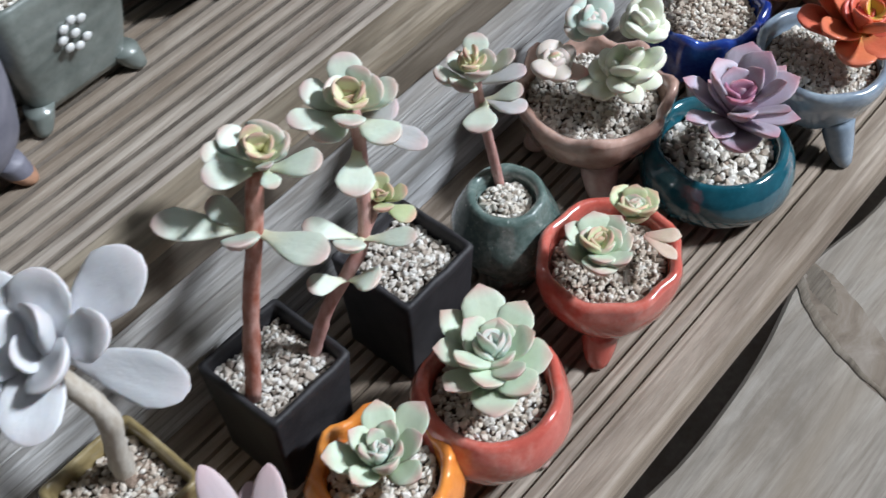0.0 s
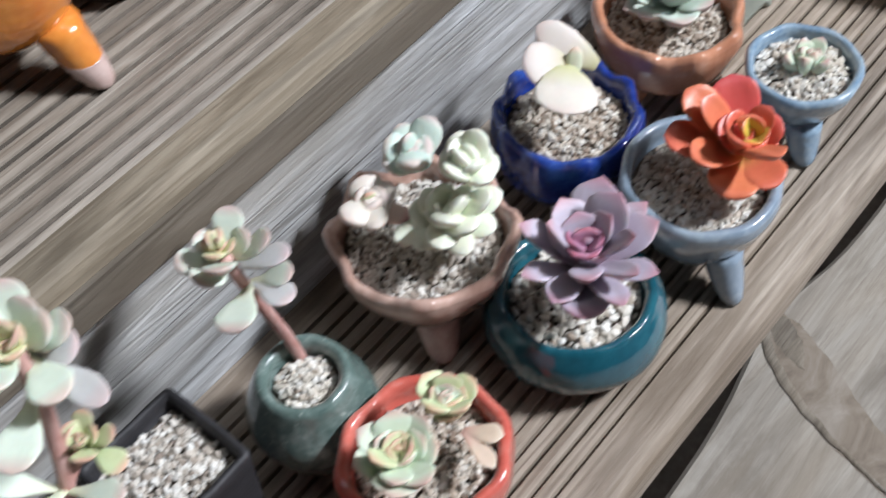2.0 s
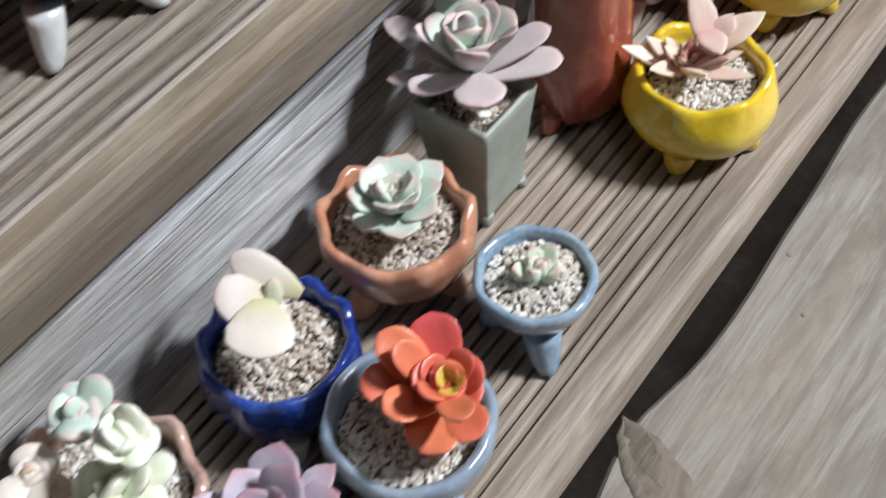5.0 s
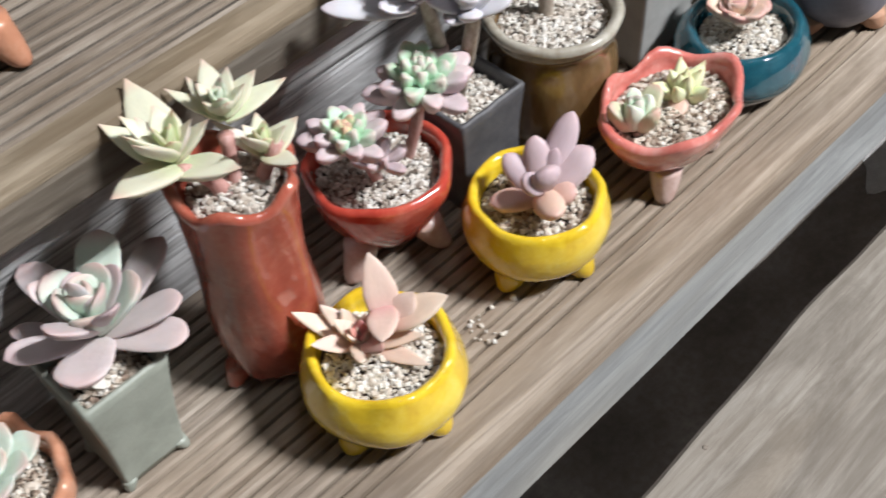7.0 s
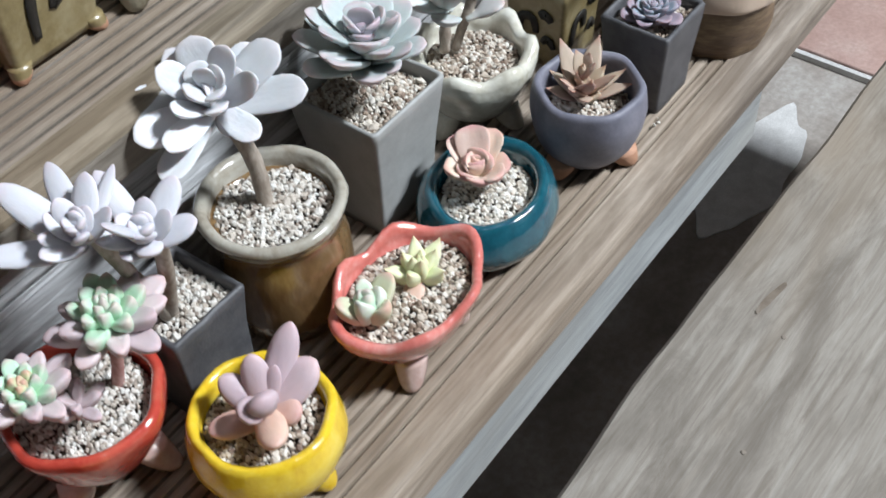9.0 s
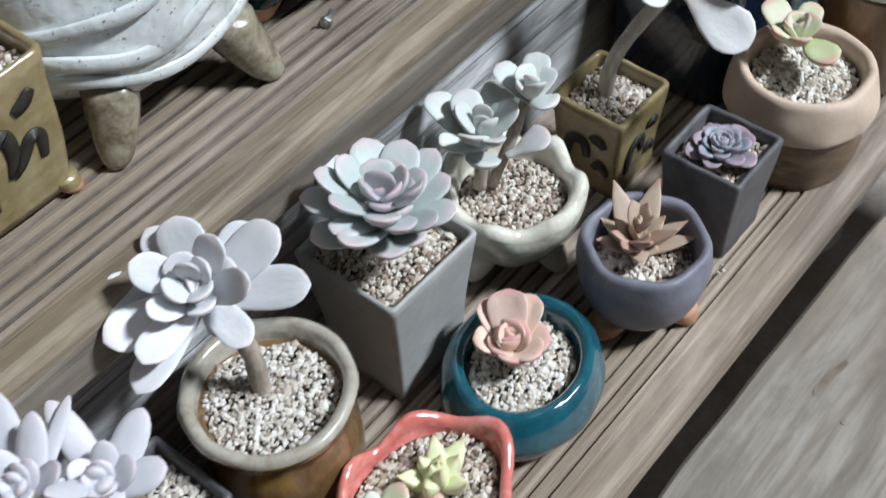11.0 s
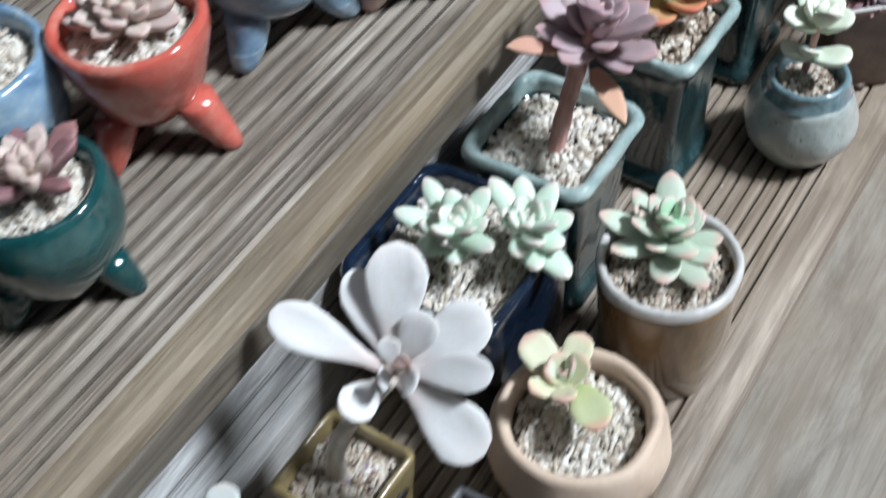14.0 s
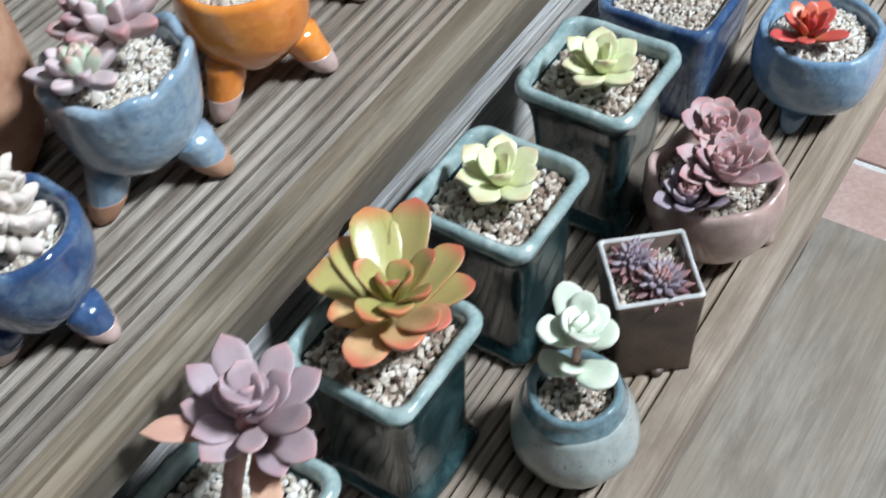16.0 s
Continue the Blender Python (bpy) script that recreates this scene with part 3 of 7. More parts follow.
def deck_outline(y0, y1, top, thick, front, pitch, depth, soft):
    """Grooved decking: a rounded smooth nose from y0, then ridges and grooves back to y1."""
    r = min(0.007, front)
    pts = [(y0 + r * (1 - math.cos(a)), top - r + r * math.sin(a)) for a in [radians(d) for d in (0, 22, 45, 68, 90)]]
    y = y0 + front
    while y + pitch < y1:
        pts += [(y + pitch * a, top - depth * d) for a, d in soft]
        y += pitch
    pts += [(y1, top), (y1, top - thick), (y0 + 0.004, top - thick), (y0, top - thick + 0.004)]
    return pts


def round_shape(n=44, sx=1.0, sy=1.0):
    return [(sx * math.cos(2 * math.pi * i / n), sy * math.sin(2 * math.pi * i / n)) for i in range(n)]


def square_shape(corner=0.15, arc=5, side=5):
    pts = []
    for q in range(4):
        a0 = math.pi / 2 * q
        cx, cy = [(1, 1), (-1, 1), (-1, -1), (1, -1)][q]
        cx, cy = cx * (1 - corner), cy * (1 - corner)
        for i in range(arc + 1):
            a = a0 + math.pi / 2 * i / arc
            pts.append((cx + corner * math.cos(a), cy + corner * math.sin(a)))
        nx, ny = [(-1, 1), (-1, -1), (1, -1), (1, 1)][q]
        ex, ey = pts[-1]
        tx, ty = nx * (1 - corner) if q % 2 == 0 else nx, ny if q % 2 == 0 else ny * (1 - corner)
        for i in range(1, side):
            pts.append((ex + (tx - ex) * i / side, ey + (ty - ey) * i / side))
    return pts


def lathe(shape, profile, lobes=0, lobe=0.0, wave=0.0, lumps=0.0, seed=0.0, close=True):
    """Rings of the shape at each (scale, z) of the profile; lobes pinch the rim and wave lifts it; lumps dent the wall by hand."""
    bm = bmesh.new()
    rings = []
    zs = [z for _, z in profile]
    z0, z1 = min(zs), max(zs)
    for s, z in profile:
        h = (z - z0) / (z1 - z0)
        ring = []
        for x, y in shape:
            a = math.atan2(y, x)
            k = 1 + lobe * h * h * math.cos(lobes * a + seed)
            d = lumps * noise.noise((x * 2.2 + seed, y * 2.2, h * 2.0))
            k += d
            ring.append(bm.verts.new((x * s * k, y * s * k, z + wave * h * h * h * math.cos(lobes * a + seed) + lumps * 0.02 * h * noise.noise((x * 2 + seed, y * 2, 3)))))
        rings.append(ring)
    n = len(shape)
    for a, b in zip(rings, rings[1:]):
        for j in range(n):
            bm.faces.new((a[j], a[(j + 1) % n], b[(j + 1) % n], b[j]))
    if close:
        bm.faces.new(rings[0][::-1])
        bm.faces.new(rings[-1])
    return bm


def catmull(points, n):
    out = []
    p = [points[0], *points, points[-1]]
    for i in range(1, len(p) - 2):
        for k in range(n):
            t = k / n
            a, b, c, d = (Vector(q) for q in p[i - 1:i + 3])
            out.append(tuple(0.5 * (2 * b + (c - a) * t + (2 * a - 5 * b + 4 * c - d) * t * t + (3 * b - a - 3 * c + d) * t ** 3)))
    return out + [tuple(points[-1])]


FOOT = [(0.0, 0.26), (0.05, 0.48), (0.14, 0.64), (0.28, 0.76), (0.45, 0.86), (0.65, 0.95), (0.85, 1.0), (1.0, 1.02)]


def foot_mesh(height, r, lean=0.5, low=0.0, high=1.0, swell=1.0):
    """A stubby, splayed pot foot with a rounded toe, between two shares of its height; x points outwards."""
    bm = bmesh.new()
    rings, n = [], 14
    ts = [low] + [t for t, _ in FOOT if low < t < high] + [high]
    for t in ts:
        rad = r * swell * float(np.interp(t, [q[0] for q in FOOT], [q[1] for q in FOOT]))
        rings.append([bm.verts.new((lean * height * (1 - t) ** 1.2 + rad * 1.08 * math.cos(2 * math.pi * k / n), rad * math.sin(2 * math.pi * k / n) * 0.95, height * t)) for k in range(n)])
    for a, c in zip(rings, rings[1:]):
        for k in range(n):
            bm.faces.new((a[k], a[(k + 1) % n], c[(k + 1) % n], c[k]))
    bm.faces.new(rings[0][::-1]), bm.faces.new(rings[-1])
    return bm


ICO = bmesh.new()
bmesh.ops.create_icosphere(ICO, subdivisions=1, radius=1)
ICO_V = np.array([v.co[:] for v in ICO.verts])
ICO_F = np.array([[v.index for v in f.verts] for f in ICO.faces])
ICO.free()
RNG = np.random.default_rng(5)


def gravel(spots, size, mat, label, at):
    """Loose angular stones at the given spots, one mesh."""
    n = len(spots)
    base = ICO_V[None] * (1 + 0.22 * RNG.standard_normal((n, len(ICO_V), 1)).clip(-1.6, 1.6))
    base = base * RNG.uniform(0.6, 1.25, (n, 1, 3)) * (size * RNG.lognormal(0, 0.25, (n, 1, 1)))
    q = RNG.standard_normal((n, 4))
    q /= np.linalg.norm(q, axis=1)[:, None]
    w, x, y, z = q.T
    rot = np.stack([1 - 2 * (y * y + z * z), 2 * (x * y - z * w), 2 * (x * z + y * w), 2 * (x * y + z * w), 1 - 2 * (x * x + z * z), 2 * (y * z - x * w), 2 * (x * z - y * w), 2 * (y * z + x * w), 1 - 2 * (x * x + y * y)], 1).reshape(n, 3, 3)
    verts = np.einsum("nij,nkj->nki", rot, base) + np.asarray(spots)[:, None]
    faces = ICO_F[None] + len(ICO_V) * np.arange(n)[:, None, None]
    me = bpy.data.meshes.new("gravel")
    me.from_pydata(verts.reshape(-1, 3).tolist(), [], faces.reshape(-1, 3).tolist())
    me.materials.append(mat)
    ob = new("gravel", me)
    ob.location = at
    return tagged(ob, label, "gravel", kind="stuff")


def inside(shape, s, x, y):
    hit, n = False, len(shape)
    for i in range(n):
        x0, y0 = shape[i]
        x1, y1 = shape[(i + 1) % n]
        if (y0 * s > y) != (y1 * s > y) and x < (x1 - x0) * s * (y - y0 * s) / ((y1 - y0) * s) + x0 * s:
            hit = not hit
    return hit


def fill(shape, s, z, at, turn, mat, label, size=0.00125, mound=0.003):
    """Fills a pot's mouth with gravel, heaped a little in the middle."""
    spots, step = [], size * 1.35
    m = int(1.6 * s / step) + 1
    c, d = math.cos(radians(turn)), math.sin(radians(turn))
    for i in range(-m, m + 1):
        for j in range(-m, m + 1):
            x, y = (i + RNG.uniform(-0.5, 0.5)) * step, (j + RNG.uniform(-0.5, 0.5)) * step
            if inside(shape, s, x, y):
                r = math.hypot(x, y) / s
                h = mound * max(0.0, 1 - r * r) + RNG.uniform(-0.6, 0.5) * size + 0.0012 * noise.noise((x * 90, y * 90, at[0] * 9))
                spots.append((c * x - d * y, d * x + c * y, h))
    return gravel(spots, size, mat, label, (at[0], at[1], at[2] + z))


UP, LOW = 1.075, 0.935
NARROW = [(0.0, 0.0), (0.03, 0.5), (0.07, 0.95), (0.15, 1.0), (0.2, 0.95), (0.25, 0.5), (0.30, 0.06), (0.55, -0.08), (0.85, -0.05)]
TROUGH = [(0.0, 0.0), (0.05, 0.06), (0.12, 0.45), (0.19, 0.95), (0.26, 1.0), (0.33, 0.95), (0.37, 0.45), (0.42, 0.04), (0.72, -0.06)]


def pot(x, y, ground, shape, profile, mat, label, gravel_mat=GRAVEL_PALE, turn=0.0, feet=None, foot_mat=None, lobes=0, lobe=0.0, wave=0.0, lumps=0.034, soil=None, wall=None, size=0.00125, rim=None, rim_h=0.0, base=0.0, kind="plant_pot", mouth_label=""):
    """A pot: profile of (radius, z) from the ground up; the wall turns in over the lip and goes down to the soil.
    feet: (count, height, radius, ring radius, first angle)."""
    if wall is None:
        wall = 0.0030 if len(shape) != 44 else 0.0048
    thing = new(kind)
    thing.location = (x, y, ground)
    thing.rotation_euler.z = radians(turn)
    tagged(thing, label, "plant pot")
    top_r, top_z = profile[-1]
    seed = x * 37.0
    outer = catmull([(r, z, 0) for r, z in profile], 5)
    outer = [(r, z) for r, z, _ in outer]
    soil_z = top_z - 0.0055 if soil is None else soil
    lip = [(top_r - wall * 0.25, top_z + wall * 0.42), (top_r - wall * 0.6, top_z + wall * 0.48), (top_r - wall, top_z + wall * 0.2), (top_r - wall * 1.1, top_z - 0.003), (top_r - wall * 1.25, soil_z - 0.004)]
    if rim:
        cut = [i for i, (r, z) in enumerate(outer) if z >= top_z - rim_h][0]
        body = outer[:cut + 1] + [(outer[cut][0] - wall * 1.1, outer[cut][1]), (outer[cut][0] - wall * 1.3, soil_z - 0.006)]
        part("body", lathe(shape, [(r * 0.6, z) for r, z in outer[:1]] + body, lobes, 0, 0, lumps, seed), mat, thing)
        part("rim", lathe(shape, [(r, z) for r, z in outer[cut:]] + lip, lobes, lobe, wave, lumps, seed, False), rim, thing, "paler glazed rim")
    else:
        part("body", lathe(shape, [(outer[0][0] * 0.6, outer[0][1])] + outer + lip, lobes, lobe, wave, lumps, seed), mat, thing)
    if feet:
        count, fh, fr, ring, first = feet
        me = tip = None
        dip = ground == UP and foot_mat is not None and foot_mat not in (G["mudfoot"], G["whitefoot"])
        for i in range(count):
            a = first - turn + 360 * i / count
            m = pose(ring * math.cos(radians(a)), ring * math.sin(radians(a)), 0, 0, 0, a)
            if me is None:
                me = mesh_of("foot", foot_mesh(fh, fr, 0.5, 0.42 if dip else 0.0), mat if dip else foot_mat or mat)
                tip = mesh_of("tip", foot_mesh(fh, fr, 0.5, 0.0, 0.46, 1.03), foot_mat) if dip else None
            ob = new("foot", me)
            ob.parent = thing
            ob.matrix_basis = m
            if tip:
                toe = new("tip", tip)
                toe.parent = ob
    if gravel_mat:
        bm = lathe(shape, [(top_r - wall * 1.15, soil_z - 0.004), (top_r - wall * 1.2, soil_z - 0.0025)], 0, 0, 0, 0, 0)
        part("soil", bm, SOIL, thing)
        fill(shape, top_r - wall * 1.5, soil_z - 0.001, (x, y, ground), turn, gravel_mat, mouth_label or "small pale stones heaped in a succulent pot", size)
    return thing


LEAF_SHAPES = {
    "spoon": [(0, 0.22), (0.25, 0.32), (0.55, 0.85), (0.75, 1.0), (0.9, 0.80), (0.97, 0.46), (1, 0.06)],
    "pointed": [(0, 0.42), (0.3, 0.72), (0.6, 0.97), (0.78, 0.97), (0.89, 0.68), (0.95, 0.3), (1, 0.02)],
    "bean": [(0, 0.35), (0.12, 0.68), (0.4, 1.0), (0.7, 0.97), (0.88, 0.70), (0.96, 0.4), (1, 0.08)],
    "lance": [(0, 0.5), (0.2, 0.85), (0.45, 1.0), (0.7, 0.76), (0.88, 0.4), (1, 0.03)],
    "broad": [(0, 0.45), (0.2, 0.68), (0.45, 0.9), (0.68, 1.0), (0.83, 0.95), (0.92, 0.72), (0.97, 0.36), (1, 0.03)],
    "tri": [(0, 0.6), (0.15, 0.85), (0.32, 1.0), (0.55, 0.88), (0.78, 0.52), (0.92, 0.2), (1, 0.02)],
    "round": [(0, 0.35), (0.2, 0.72), (0.5, 1.0), (0.75, 0.98), (0.9, 0.70), (0.97, 0.36), (1, 0.05)],
}
LEAF_CACHE = {}


def leaf_mesh(kind, mat, curl, cup):
    key = (kind, mat.name, curl, cup)
    if key in LEAF_CACHE:
        return LEAF_CACHE[key]
    us = [0, 0.1, 0.22, 0.36, 0.5, 0.64, 0.76, 0.86, 0.93, 0.97, 1.0]
    px, pw = zip(*LEAF_SHAPES[kind])
    n = 12
    verts, faces, along, margin = [], [], [], []
    for u in us:
        w = float(np.interp(u, px, pw))
        t = min(1.0, w * 1.25 + 0.1 if u < 0.8 else w * 1.1) * (1 - 0.25 * u)
        for j in range(n):
            a = 2 * math.pi * j / n
            yy = 0.5 * w * math.cos(a)
            zz = 0.5 * t * math.sin(a) * (0.85 if math.sin(a) > 0 else 1.1)
            verts.append((u, yy, zz + curl * u * u + cup * 4 * yy * yy))
            along.append(u)
            margin.append(abs(math.cos(a)) ** 2)
    for i in range(len(us) - 1):
        for j in range(n):
            k = (j + 1) % n
            faces.append((i * n + j, i * n + k, (i + 1) * n + k, (i + 1) * n + j))
    faces.append(tuple(range(n))[::-1])
    faces.append(tuple(range((len(us) - 1) * n, len(us) * n)))
    me = bpy.data.meshes.new("leaf")
    me.from_pydata(verts, [], faces)
    for name, values in (("along", along), ("margin", margin)):
        me.attributes.new(name, "FLOAT", "POINT").data.foreach_set("value", values)
    me.materials.append(mat)
    me.polygons.foreach_set("use_smooth", [True] * len(me.polygons))
    LEAF_CACHE[key] = me
    return me


def leaf(plant, m, kind, mat, length, width, thick, curl=0.4, cup=0.25):
    ob = new("leaf", leaf_mesh(kind, LEAF[mat], curl, cup))
    ob.parent = plant
    ob.matrix_basis = m @ Matrix.Diagonal((length, width, thick, 1))
    return ob


PRNG = random.Random(11)


def plant(x, y, z, label, category="succulent"):
    ob = new("succulent")
    ob.location = (x, y, z)
    return tagged(ob, label, category)


def head(p, at, radius, n, kind, mats, lo=12, hi=78, width=0.5, thick=0.16, inner=0.35, tilt=0, toward=0, spin=0, curl=0.5, cup=0.3, rise=0.25, jit=6, neck=0.06):
    """A rosette of n leaves on plant p, at a world place. mats: leaf colours from the outside in."""
    o = Vector(at) - p.location
    axis = pose(0, 0, 0, 0, 0, toward) @ pose(0, 0, 0, 0, tilt, 0) @ pose(0, 0, 0, 0, 0, -toward)
    for i in range(n):
        f = i / max(1, n - 1)
        az = spin + i * 137.508 + PRNG.uniform(-jit, jit)
        el = lo + (hi - lo) * f ** 1.15 + PRNG.uniform(-jit, jit) * 0.6
        length = radius * (1 + (inner - 1) * f ** 0.9) * PRNG.uniform(0.92, 1.06)
        mat = mats[min(len(mats) - 1, int(f * len(mats)))]
        m = Matrix.Translation(o) @ axis @ pose(0, 0, 0, 0, 0, az) @ Matrix.Translation((neck * radius * (1 - 0.7 * f), 0, rise * radius * (f - 0.55))) @ pose(0, 0, 0, PRNG.uniform(-8, 8), -el, 0)
        wf = width * 0.9
        leaf(p, m, kind, mat, length, length * wf * PRNG.uniform(0.93, 1.07), length * thick * 1.3 * (1 + 0.4 * f), curl, cup)


def single(p, at, az, el, length, width, thick, kind, mat, roll=0, curl=0.4, cup=0.2):
    m = Matrix.Translation(Vector(at) - p.location) @ pose(0, 0, 0, 0, 0, az) @ pose(0, 0, 0, roll, -el, 0)
    leaf(p, m, kind, mat, length, width, thick, curl, cup)


def stem(p, points, r0, r1, mat):
    pts = [Vector(q) - p.location for q in catmull(points, 6)]
    bm = bmesh.new()
    rings, n = [], 10
    for i, q in enumerate(pts):
        d = (pts[min(i + 1, len(pts) - 1)] - pts[max(i - 1, 0)]).normalized()
        u = d.orthogonal().normalized()
        w = d.cross(u)
        r = (r0 + (r1 - r0) * i / (len(pts) - 1)) * (1 + 0.16 * noise.noise((i * 0.9, q.x * 50, 0)))
        rings.append([bm.verts.new(q + r * (u * math.cos(2 * math.pi * j / n) + w * math.sin(2 * math.pi * j / n))) for j in range(n)])
    for i, (a, b) in enumerate(zip(rings, rings[1:])):
        off = min(range(n), key=lambda k: (a[0].co - b[k].co).length)
        for j in range(n):
            bm.faces.new((a[j], a[(j + 1) % n], b[(j + 1 + off) % n], b[(j + off) % n]))
    bm.faces.new(rings[0][::-1]), bm.faces.new(rings[-1])
    bmesh.ops.recalc_face_normals(bm, faces=bm.faces[:])
    part("stem", bm, STEM[mat], p)


# the way that the leaning rosettes look: along the step, up and away, and out over the aisle
RIGHT, UPWARD, TOWARD = Vector((0.669, -0.743, 0.0)), Vector((0.586, 0.527, 0.616)), Vector((-0.458, -0.412, 0.788))

def rosette(p, at, kind, mats, rows, lean=0.0, rise=0.008, thick=0.38, curl=0.4, cup=0.35, wide=1.16, core=0):
    """A rosette from its foot at a world place; rows of (angle round it, lift, length, width), degrees and millimetres.
    lean tips its axis from upright (0) out over the aisle (1); mats: skin of the spread leaves, then of the raised ones."""
    at = Vector(at) - p.location
    axis = (TOWARD * lean + Vector((0, 0, 1)) * (1 - lean)).normalized()
    back = axis.cross(RIGHT).normalized()
    full, across = (sorted(r[i] for r in rows)[len(rows) // 2] for i in (2, 3))
    inner = [(137.5 * i + 20, 40 + 40 * i / core, full * (0.72 - 0.34 * i / core), across * (0.98 - 0.36 * i / core)) for i in range(core)]
    for angle, lift, length, width in rows + inner:
        flat = math.cos(radians(angle)) * RIGHT + math.sin(radians(angle)) * back
        x = (math.cos(radians(lift)) * flat + math.sin(radians(lift)) * axis).normalized()
        z = (math.cos(radians(lift)) * axis - math.sin(radians(lift)) * flat).normalized()
        y = z.cross(x)
        k = min(1.0, max(0.0, lift / 75))
        o = at + axis * rise * k
        m = Matrix(((x.x, y.x, z.x, o.x), (x.y, y.y, z.y, o.y), (x.z, y.z, z.z, o.z), (0, 0, 0, 1)))
        mat = mats[min(len(mats) - 1, int(k * k * len(mats)))]
        w = width * wide / 1000
        leaf(p, m @ pose(0, 0, 0, PRNG.uniform(-9, 9), 0, 0), kind, mat, length / 1000, w, w * thick, curl, cup)


# ---- room ----
def slab(name, x0, x1, y0, y1, z0, z1, mat, label, category="wall"):
    ob = new(name, mesh_of(name, box(x0, x1, y0, y1, z0, z1), mat, False))
    return tagged(ob, label, category, kind="structure")


slab("floor", -4.0, 7.0, -4.5, 3.0, -0.12, 0.0, CONCRETE, "dark stained concrete floor under the stand", "floor")
slab("wall_north", -4.0, 7.0, 3.0, 3.15, 0.0, 5.6, PLASTER, "plain dark grey wall behind the plant stand")
slab("wall_south", -4.0, 7.0, -4.65, -4.5, 0.0, 5.6, PLASTER, "plain dark grey wall across the aisle")
slab("wall_west", -4.15, -4.0, -4.65, 3.15, 0.0, 5.6, PLASTER, "plain dark grey end wall")
slab("wall_east", 7.0, 7.15, -4.65, 3.15, 0.0, 5.6, PLASTER, "plain dark grey far end wall")
slab("ceiling", -4.15, 7.15, -4.65, 3.15, 5.6, 5.7, PLASTER, "plain dark grey ceiling", "ceiling")

for lx, ly, watts in LAMPS:
    lamp = tagged(new("ceiling_light"), "white metal ceiling light with two lit tubes", "lamp", "ceiling lights")
    lamp.location = (lx, ly, LAMP_Z)
    part("frame", box(-0.68, 0.68, -0.2, 0.2, 0.012, 0.04, 0.004), METAL, lamp, "", False)
    for k in (-1, 1):
        part("tube", box(-0.62, 0.62, 0.12 * k - 0.02, 0.12 * k + 0.02, -0.008, 0.011, 0.005), TUBE, lamp)
    for sx in (-0.45, 0.45):
        part("hanger", box(sx - 0.004, sx + 0.004, -0.004, 0.004, 0.04, 5.6 - LAMP_Z), METAL, lamp, "", False)

# pale mortar and pink floor tiles beyond the bench
tiles = tagged(new("tile_floor"), "pink clay floor tiles with white mortar joints", "floor", kind="structure")
part("mortar", box(2.30, 4.9, -2.6, 0.9, 0.001, 0.012), LIME_PATCH, tiles, "", False)
tile_mesh = mesh_of("tile", box(-0.145, 0.145, -0.145, 0.145, 0.0, 0.014, 0.003), PINK_TILE)
for i in range(9):
    for j in range(11):
        t = new("tile", tile_mesh)
        t.parent = tiles
        t.location = (2.455 + 0.305 * i, -2.42 + 0.305 * j, 0.004 + 0.001 * ((i * 3 + j * 5) % 3))

bm = bmesh.new()
ring = [bm.verts.new((0.17 * math.cos(a) * (1 + 0.3 * noise.noise((math.cos(a) * 1.5, math.sin(a) * 1.5, 2))) * 1.6, 0.10 * math.sin(a) * (1 + 0.4 * noise.noise((math.cos(a) * 2, math.sin(a) * 2, 8))), 0.003)) for a in [2 * math.pi * k / 40 for k in range(40)]]
bm.faces.new(ring)
geom = bmesh.ops.extrude_face_region(bm, geom=bm.faces[:])["geom"]
for v in geom:
    if isinstance(v, bmesh.types.BMVert):
        v.co.z = 0.0
bmesh.ops.recalc_face_normals(bm, faces=bm.faces[:])
patch = tagged(new("mortar_patch", mesh_of("mortar_patch", bm, LIME_PATCH, False)), "rough white mortar smeared on the concrete floor", "floor patch", kind="structure")
patch.location = (2.00, 0.39, 0.0)
patch.scale = (0.62, 0.55, 1.0)

# ---- plant stand ----
X0, X1 = -0.55, 2.95
stand = tagged(new("plant_stand"), "stepped plant stand of weathered grooved deck boards", "plant stand")
part("lower_board", extrude_x(deck_outline(0.106, 0.270, LOW, 0.028, 0.020, 0.0072, 0.0034, NARROW), X0, X1, 24, 0.0008, 3), WOOD_DECK, stand, "grey-brown grooved deck board", False)
part("riser", extrude_x([(0.2705, LOW - 0.05), (0.2705, 1.046), (0.292, 1.046), (0.292, LOW - 0.05)], X0, X1, 16, 0.001, 5), WOOD_RISER, stand, "grey weathered riser plank", False)
part("upper_board", extrude_x(deck_outline(0.2672, 0.43, UP, 0.028, 0.003, 0.0078, 0.0045, TROUGH), X0, X1, 24, 0.0008, 9), WOOD_UPPER, stand, "brown grooved deck board", False)
part("upper_board", extrude_x(deck_outline(0.434, 0.58, UP, 0.028, 0.012, 0.0078, 0.0045, TROUGH), X0, X1, 8, 0.0008, 12), WOOD_UPPER, stand, "", False)
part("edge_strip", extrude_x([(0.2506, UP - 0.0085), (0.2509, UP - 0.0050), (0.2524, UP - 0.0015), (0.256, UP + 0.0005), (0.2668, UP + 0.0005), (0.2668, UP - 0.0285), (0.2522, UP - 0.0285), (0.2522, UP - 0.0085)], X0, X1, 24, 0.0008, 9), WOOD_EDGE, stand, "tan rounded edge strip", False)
# thin facing whose darker colour holds the shade under the rounded edge
part("front_face", extrude_x([(0.2500, UP - 0.0270), (0.2500, UP - 0.0105), (0.2506, UP - 0.0088), (0.2519, UP - 0.0088), (0.2519, UP - 0.0285), (0.2508, UP - 0.0285)], X0, X1, 24, 0.0008, 9), WOOD_SHADE_KNOT, stand, "front edge with its shade painted dark brown", False)
